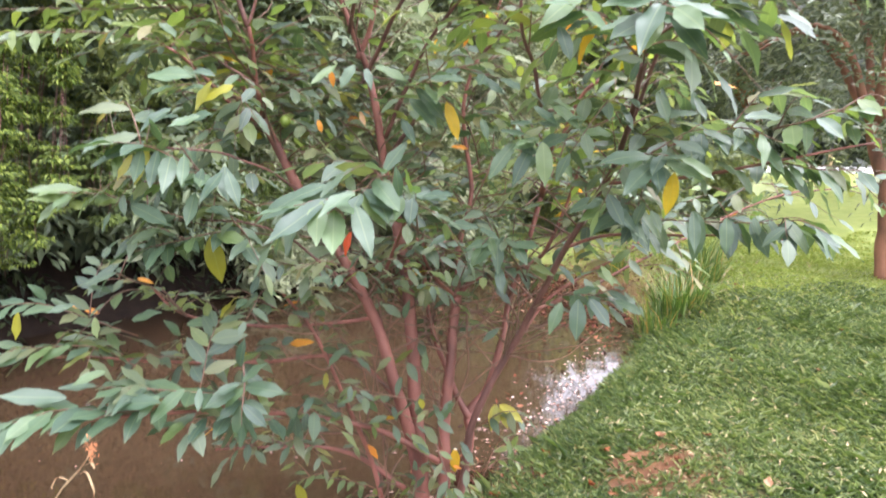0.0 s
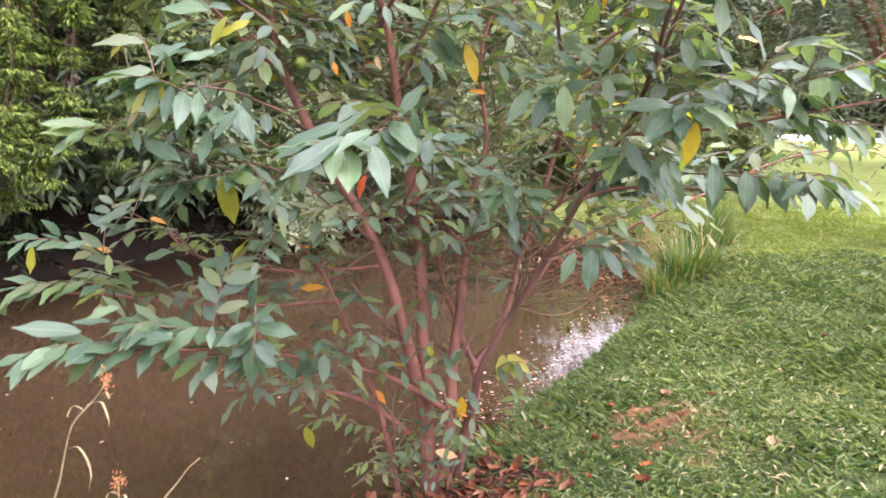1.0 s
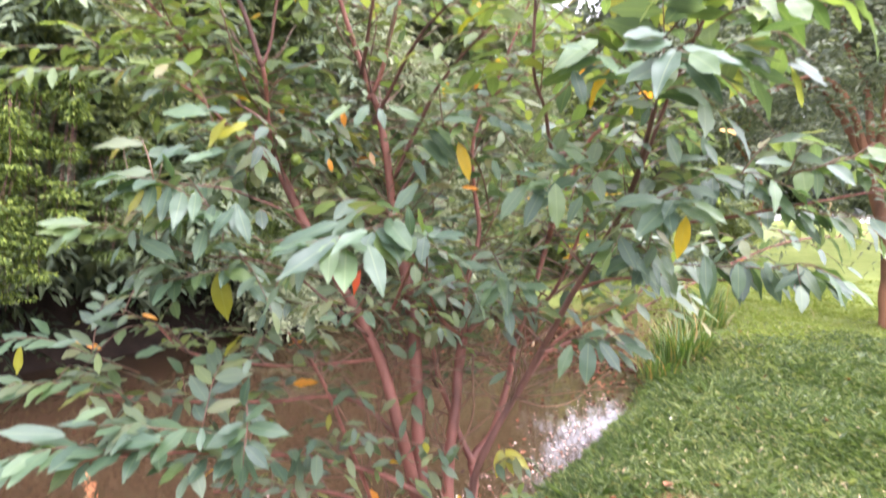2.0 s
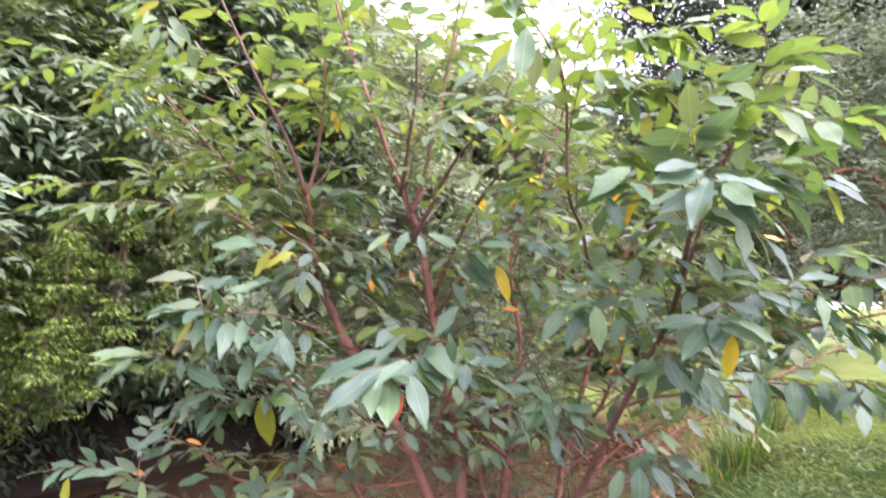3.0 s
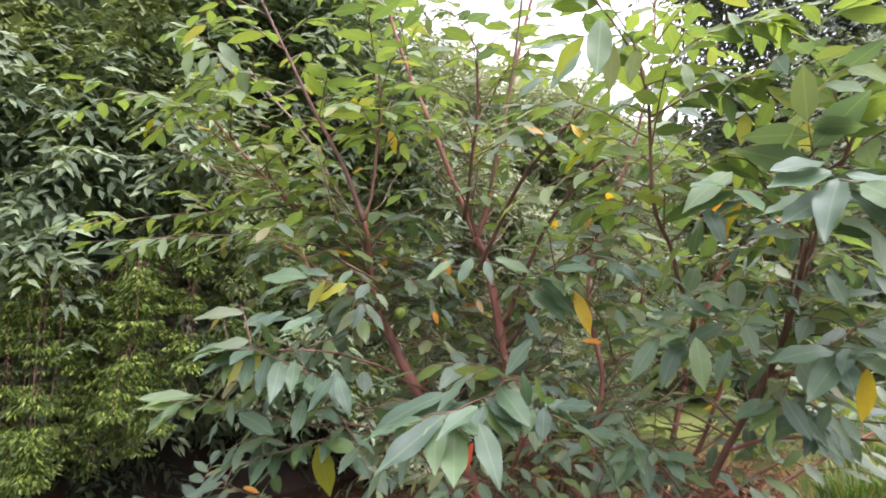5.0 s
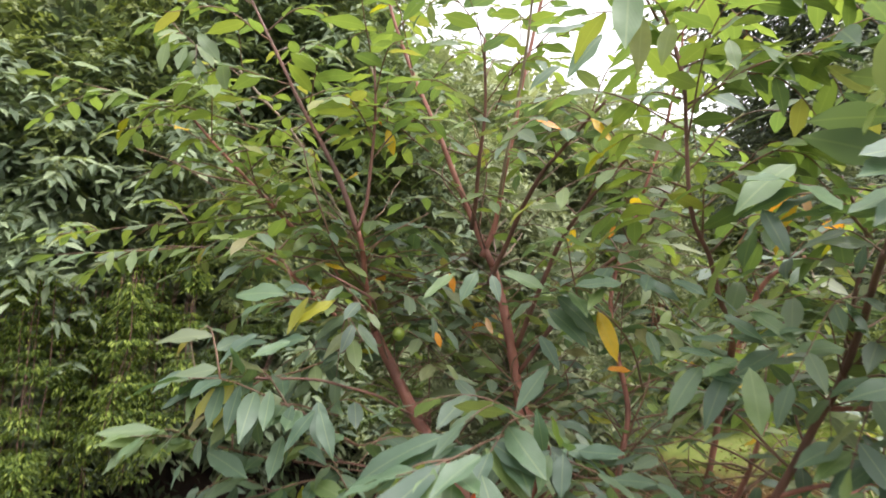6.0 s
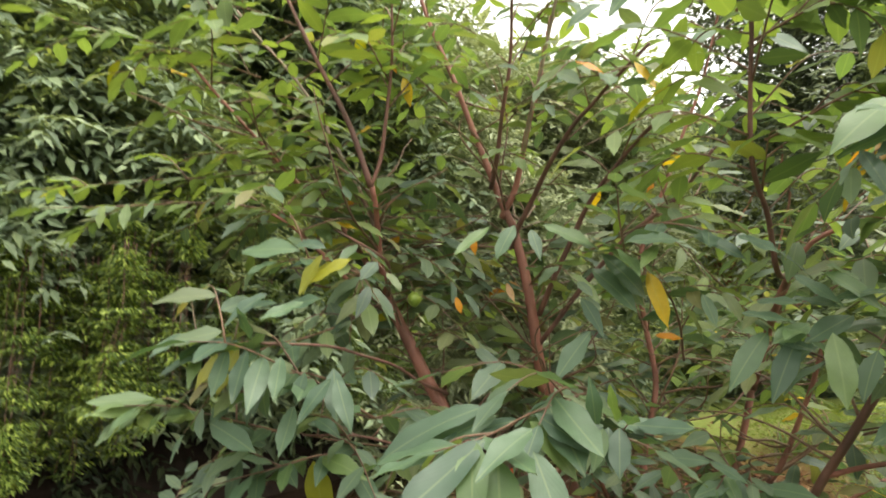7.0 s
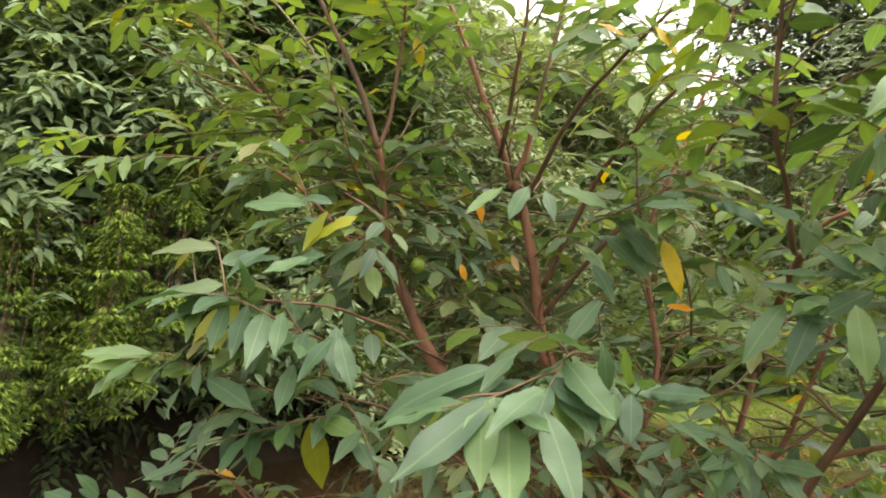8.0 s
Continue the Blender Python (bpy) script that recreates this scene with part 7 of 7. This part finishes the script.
fill("L6", 0.2, 1, 7, 0.3, 0.0874, 8, "green", 0.05, 28, ahead=-0.15)
fill("L4", 0.3, 1, 15, 0.26, 0.0874, 8, "green", 0, 29, ahead=-0.15)
fill("L2", 0.4, 1, 11, 0.2, 0.0736, 7, "green", 0, 30, ahead=-0.15)
fill("L1", 0.25, 0.6, 8, 0.24, 0.092, 8, "green", 0, 31, ahead=-0.15)
bare_twigs("A", 0.3, 1, 24, 0.45, 60)
bare_twigs("B", 0.3, 1, 24, 0.45, 61)
bare_twigs("D", 0.4, 1, 17, 0.4, 62)
bare_twigs("D2", 0.1, 0.9, 14, 0.4, 63)
bare_twigs("E", 0.3, 0.9, 24, 0.45, 64)
bare_twigs("F", 0.3, 1, 17, 0.4, 65)
bare_twigs("C", 0.3, 0.7, 14, 0.4, 66)
bare_twigs("L3", 0.2, 0.8, 14, 0.35, 67)
bare_twigs("B0", 0, 1, 10, 0.4, 68)
bare_twigs("B4", 0.0, 0.8, 12, 0.4, 70)
bare_twigs("A1", 0.0, 0.5, 8, 0.4, 71)
bare_twigs("D1", 0.1, 0.9, 12, 0.35, 69)

fine_ob = linked("brushwood", fine[0], fine[1], bark_twig, shrub)
fine_ob.matrix_parent_inverse = SHRUB_INV
tagged(fine_ob, kind="stuff")
for tone_name, mass_mat in (("green", leaf_green_mass), ("light", leaf_light_mass)):
    mv, mf, mu = mass[tone_name]
    crown = linked("foliage", mv, mf, mass_mat, shrub, "", mu)
    crown.matrix_parent_inverse = SHRUB_INV
    tagged(crown, kind="stuff")


# ---- small things on the bank and the water ----
def fallen_leaf(x, y, size, turn, curl):
    """A dry curled leaf lying on the grass."""
    verts, faces, uvs = [], [], []
    rows = 6
    for i in range(rows + 1):
        u = i / rows
        w = (0.2 + 0.04 * math.sin(u * 7 + turn)) * (math.sin(math.pi * u) ** 0.9 + 0.02)
        for s in (-1, -0.5, 0, 0.5, 1):
            verts.append((s * w * size, (u - 0.5) * size * (1 - 0.2 * curl), size * (curl * (0.9 * (u - 0.5) ** 2 + 1.1 * s * s * w) + 0.06 * math.sin(u * 9 + s * 4 + turn) + 0.03 * math.sin(u * 17 - s * 5))))
            uvs.append((0.5 + 0.5 * s, u))
        if i:
            p = (i - 1) * 5
            faces += [(p + k, p + k + 1, p + k + 6, p + k + 5) for k in range(4)]
    ob = linked("fallen_leaf", verts, faces, fallen_mat, None, "", uvs)
    z = float(ground_height(np.array([x]), np.array([y]))[0])
    ob.matrix_world = pose(x, y, max(z, 0.0) + 0.02, rnd.uniform(-15, 15), rnd.uniform(-15, 15), math.degrees(turn))
    return tagged(ob, "dry curled orange-brown leaf lying on the grass", "leaf", "fallen leaves on the bank")


fallen_leaf(0.85, 3.28, 0.075, 2.40, 0.65)
fallen_leaf(1.16, 3.39, 0.080, 4.80, 0.90)
fallen_leaf(1.38, 3.31, 0.060, 0.92, 0.53)
fallen_leaf(0.70, 2.96, 0.080, 3.32, 0.78)
fallen_leaf(1.46, 2.81, 0.090, 5.72, 0.40)
fallen_leaf(0.85, 2.64, 0.075, 1.84, 0.65)
fallen_leaf(0.80, 2.49, 0.090, 4.24, 0.90)
fallen_leaf(0.59, 2.56, 0.060, 0.36, 0.53)
fallen_leaf(2.37, 4.07, 0.060, 2.76, 0.78)
fallen_leaf(0.19, 2.89, 0.100, 5.16, 0.40)
fallen_leaf(0.25, 2.92, 0.080, 1.28, 0.65)
fallen_leaf(0.16, 2.67, 0.100, 3.68, 0.90)
fallen_leaf(0.26, 3.06, 0.070, 6.08, 0.53)
fallen_leaf(0.10, 2.60, 0.110, 2.20, 0.78)
fallen_leaf(0.17, 3.15, 0.070, 4.60, 0.40)
fallen_leaf(0.55, 3.39, 0.080, 0.72, 0.65)
fallen_leaf(0.28, 2.59, 0.070, 3.12, 0.90)
fallen_leaf(0.03, 2.55, 0.100, 5.52, 0.53)
fallen_leaf(0.20, 2.61, 0.090, 1.64, 0.78)
fallen_leaf(0.78, 2.86, 0.060, 4.04, 0.40)
fallen_leaf(0.71, 3.36, 0.050, 0.16, 0.65)
fallen_leaf(1.14, 3.08, 0.070, 2.56, 0.90)
fallen_leaf(0.31, 2.46, 0.060, 4.96, 0.53)
fallen_leaf(2.95, 4.82, 0.050, 1.08, 0.78)
dead = fallen_leaf(-3.7, 4.5, 0.11, 0.4, 0.5)
dead.name = "dead_leaf"
dead.matrix_world = pose(-3.7, 4.5, 0.9, 75, 10, 25)
tagged(dead, "dry orange leaf caught in the hanging creeper", "leaf", "dead leaves in the creeper")


def tuft(x, y, n, tall, label):
    """A tuft of long arching blades, each a strip of four pieces."""
    z0 = float(ground_height(np.array([x]), np.array([y]))[0])
    root = thing("reed_tuft", label, "reeds", (x, y, z0), "reed tufts along the water's edge")
    verts, faces = [], []
    for i in range(n):
        a, r = rnd.uniform(0, 2 * math.pi), rnd.random() ** 0.5 * 0.22
        bx, by = math.cos(a) * r, math.sin(a) * r
        a += rnd.gauss(0, 0.7)
        h, lean, w = tall * rnd.uniform(0.45, 1.1), rnd.uniform(0.15, 1.05), rnd.uniform(0.004, 0.009)
        o = len(verts)
        for k in range(5):
            u = k / 4
            px, py, pz = bx + math.cos(a) * lean * h * u * u, by + math.sin(a) * lean * h * u * u, h * (u - 0.45 * lean * u * u) - 0.05 * (1 - u)
            ww = w * (1 - u) ** 0.7 + 0.0006
            verts += [(px - math.sin(a) * ww, py + math.cos(a) * ww, pz), (px + math.sin(a) * ww, py - math.cos(a) * ww, pz)]
            if k:
                faces.append((o + 2 * k - 2, o + 2 * k - 1, o + 2 * k + 1, o + 2 * k))
    tagged(linked("blade", verts, faces, reed_mat, root, smooth=False), kind="stuff")
    return root


tuft(1.9, 5.75, 150, 0.4, "tuft of long arching green and straw-coloured reed blades")
tuft(2.61, 6.77, 240, 0.55, "tuft of long arching green and straw-coloured reed blades")
tuft(2.15, 5.95, 260, 0.5, "tuft of long arching green and straw-coloured reed blades")
tuft(2.96, 7.67, 160, 0.4, "tuft of green reed blades on the bank")
tuft(2.11, 8.07, 150, 0.34, "tuft of half-dry reed blades in the mud")


def dry_stalk(points, r, label, seed_head, leaves):
    root = thing("dry_weed", label, "weed", points[0], "dry weeds on the bank")
    inv = Matrix.Translation(root.location).inverted()
    line = wobbled(spline(points, 8), 0.012, 9.0)
    linked("stalk", *tube_data(line, r, r * 0.5, 7, 0.3), straw_mat, root)
    for u, dx, dz in leaves:
        q = line[int(u * (len(line) - 1))]
        leaf_line = wobbled(spline([q, q + Vector((dx * 0.6, -0.01, 0.015)), q + Vector((dx, -0.02, dz * 0.5)), q + Vector((dx * 0.95, -0.02, dz))], 5), 0.008, 12.0)
        verts, faces = [], []
        for i, c in enumerate(leaf_line):
            w = 0.003 * math.sin(math.pi * (0.12 + 0.85 * i / (len(leaf_line) - 1)))
            verts += [tuple(c + Vector((w * 0.4, w, w * 0.3))), tuple(c), tuple(c - Vector((w * 0.4, w, -w * 0.5)))]
            if i:
                p = (i - 1) * 3
                faces += [(p, p + 1, p + 4, p + 3), (p + 1, p + 2, p + 5, p + 4)]
        linked("dry_blade", verts, faces, straw_mat, root)
    if seed_head:
        tip = np.array(tuple(line[-1]))
        m = 70
        base = tip + rng.normal(0, 1, (m, 3)) * [0.007, 0.007, 0.016]
        blades("seed_head", base, rng.normal(0, 1, (m, 3)) + [0.1, 0, 0.7], rng.normal(0, 1, (m, 3)), rng.uniform(0.008, 0.018, m), rng.uniform(0.002, 0.005, m), head_mat, 0.2, root)
    for ob in root.children:
        ob.matrix_parent_inverse = inv
    return root


dry_stalk([(-1.13, 1.62, 0.44), (-1.00, 1.60, 0.82), (-0.88, 1.58, 0.99)], 0.0032, "dry pale weed stalk with a rusty seed head", True, [(0.45, 0.07, -0.1), (0.8, 0.06, -0.05), (0.72, -0.03, -0.01), (0.9, 0.04, 0.01)])
dry_stalk([(-0.85, 1.60, 0.47), (-0.77, 1.60, 0.64), (-0.66, 1.60, 0.77)], 0.003, "dry pale weed stem leaning over the water", False, [(0.4, -0.03, 0.03), (0.5, 0.03, 0.02)])
dry_stalk([(-0.86, 1.60, 0.44), (-0.88, 1.60, 0.61), (-0.88, 1.60, 0.69)], 0.003, "short dry weed with a rusty seed head", True, [(0.7, 0.03, -0.03), (0.8, -0.03, -0.03)])


def green_fruit(x, y, z, r):
    """A small round fruit with a short stalk."""
    bm = bmesh.new()
    bmesh.ops.create_uvsphere(bm, u_segments=14, v_segments=10, radius=r)
    for v in bm.verts:
        v.co.z *= 1.12 - 0.12 * abs(v.co.x) / r
        v.co.x *= 1 + 0.05 * math.sin(v.co.z * 90)
    bmesh.ops.translate(bm, verts=bm.verts, vec=(x, y, z))
    ob = part("fruit", bm, fruit_mat, shrub, "small round yellow-green fruit")
    ob.matrix_parent_inverse = SHRUB_INV
    stalk = linked("fruit_stalk", *tube_data(spline([(x, y, z + r), (x - 0.01, y, z + r + 0.03), (x - 0.03, y + 0.02, z + r + 0.05)], 4), 0.0018, 0.0014, 5), bark_twig, shrub)
    stalk.matrix_parent_inverse = SHRUB_INV


green_fruit(-0.60, 2.60, 1.83, 0.021)

# leaf litter round the foot of the shrub and on the mud at the creek's end
def litter(name, label, n, cx, cy, sx, sy, size, afloat=False):
    x, y = rng.normal(cx, sx, n), rng.normal(cy, sy, n)
    if afloat:
        wet = shore_distance(x, y) < -0.02
        x, y = x[wet], y[wet]
        n = len(x)
    z = np.maximum(ground_height(x, y), 0.0) + rng.uniform(0.004, 0.025, n)
    along = rng.normal(0, 1, (n, 3)) * [1, 1, 0.2]
    up = np.tile([0, 0, 1.0], (n, 1)) + rng.normal(0, 0.35, (n, 3))
    ln = size * rng.uniform(0.5, 1.3, n)
    return tagged(blades(name, np.stack([x, y, z], -1), along, up, ln, ln * 0.45, litter_mat, -0.15), label, "leaf litter", kind="stuff")


litter("leaf_litter", "brown leaf litter round the shrub's foot", 460, 0.1, 2.5, 0.2, 0.17, 0.07)
litter("leaf_litter", "brown leaf litter washed up on the creek's mud", 1600, 1.55, 7.4, 0.5, 0.9, 0.06)

litter("leaf_litter", "dark leaves and bits washed up by the shrub's foot", 420, 0.26, 3.15, 0.14, 0.2, 0.035)

# bleached straw lying on the mud at the creek's end
n = 700
x, y = rng.normal(2.3, 0.6, n), rng.normal(8.0, 0.9, n)
z = np.maximum(ground_height(x, y), 0.0) + rng.uniform(0.01, 0.08, n)
straw = blades("dry_straw", np.stack([x, y, z], -1), rng.normal(0, 1, (n, 3)) * [1, 1, 0.3], np.tile([0, 0, 1.0], (n, 1)), rng.uniform(0.08, 0.28, n), rng.uniform(0.006, 0.012, n), straw_mat, 0.2)
tagged(straw, "bleached dry straw lying on the creek's mud", "straw", kind="stuff")
# dry bits among the grass
n = 420
x, y = rng.normal(1.75, 0.7, n), rng.normal(2.9, 0.6, n)
d = shore_distance(x, y)
x, y = x[d > 0.15], y[d > 0.15]
n = len(x)
chaff = blades("dry_straw", np.stack([x, y, ground_height(x, y) + rng.uniform(0.015, 0.04, n)], -1), rng.normal(0, 1, (n, 3)) * [1, 1, 0.25], np.tile([0, 0, 1.0], (n, 1)), rng.uniform(0.02, 0.07, n), rng.uniform(0.004, 0.012, n), straw_mat, 0.2)
tagged(chaff, "dry straw and leaf bits among the lawn grass", "straw", kind="stuff")
litter("floating_litter", "dark leaves and bits afloat along the near shore", 70, 0.7, 3.9, 0.28, 0.5, 0.05, True)

# flecks and bits afloat, thickest along the shore
n = 520
u = rng.random(n)
x = 0.05 + 1.5 * u - np.abs(rng.normal(0, 0.22, n))
y = 2.95 + 2.6 * u + rng.normal(0, 0.12, n)
x[:60], y[:60] = rng.uniform(-2.6, 0.2, 60), rng.uniform(2.1, 4.6, 60)
d = shore_distance(x, y)
x, y = x[d < -0.02], y[d < -0.02]
n = len(x)
size = rng.uniform(0.008, 0.035, n)
flecks = blades("floating_flecks", np.stack([x, y, np.full(n, 0.004)], -1), rng.normal(0, 1, (n, 3)) * [1, 1, 0.02], np.tile([0, 0, 1.0], (n, 1)), size, size * 0.6, fleck_mat, 0.02)
tagged(flecks, "pale flecks of petals and bits afloat near the shore", "debris", kind="stuff")


# the pale road at the lawn's far side, with a post
road = linked("road", [(2, 33.4, 0.33), (60, 33.4, 0.33), (60, 42.4, 0.36), (2, 42.4, 0.36), (2, 33.4, 0.0), (60, 33.4, 0.0)], [(0, 1, 2, 3), (4, 5, 1, 0)], concrete_mat, smooth=False)
tagged(road, "pale concrete road beyond the lawn", "road", kind="structure")
bm = bmesh.new()
bmesh.ops.create_cone(bm, cap_ends=True, segments=12, radius1=0.11, radius2=0.09, depth=1.0)
bmesh.ops.bevel(bm, geom=[e for e in bm.edges if abs(e.verts[0].co.z - e.verts[1].co.z) < 0.01], offset=0.02, segments=2)
bmesh.ops.translate(bm, verts=bm.verts, vec=(18.90, 33.04, 0.75))
post = tagged(part("bollard", bm, straw_mat, None), "short pale wooden post beside the road", "post")
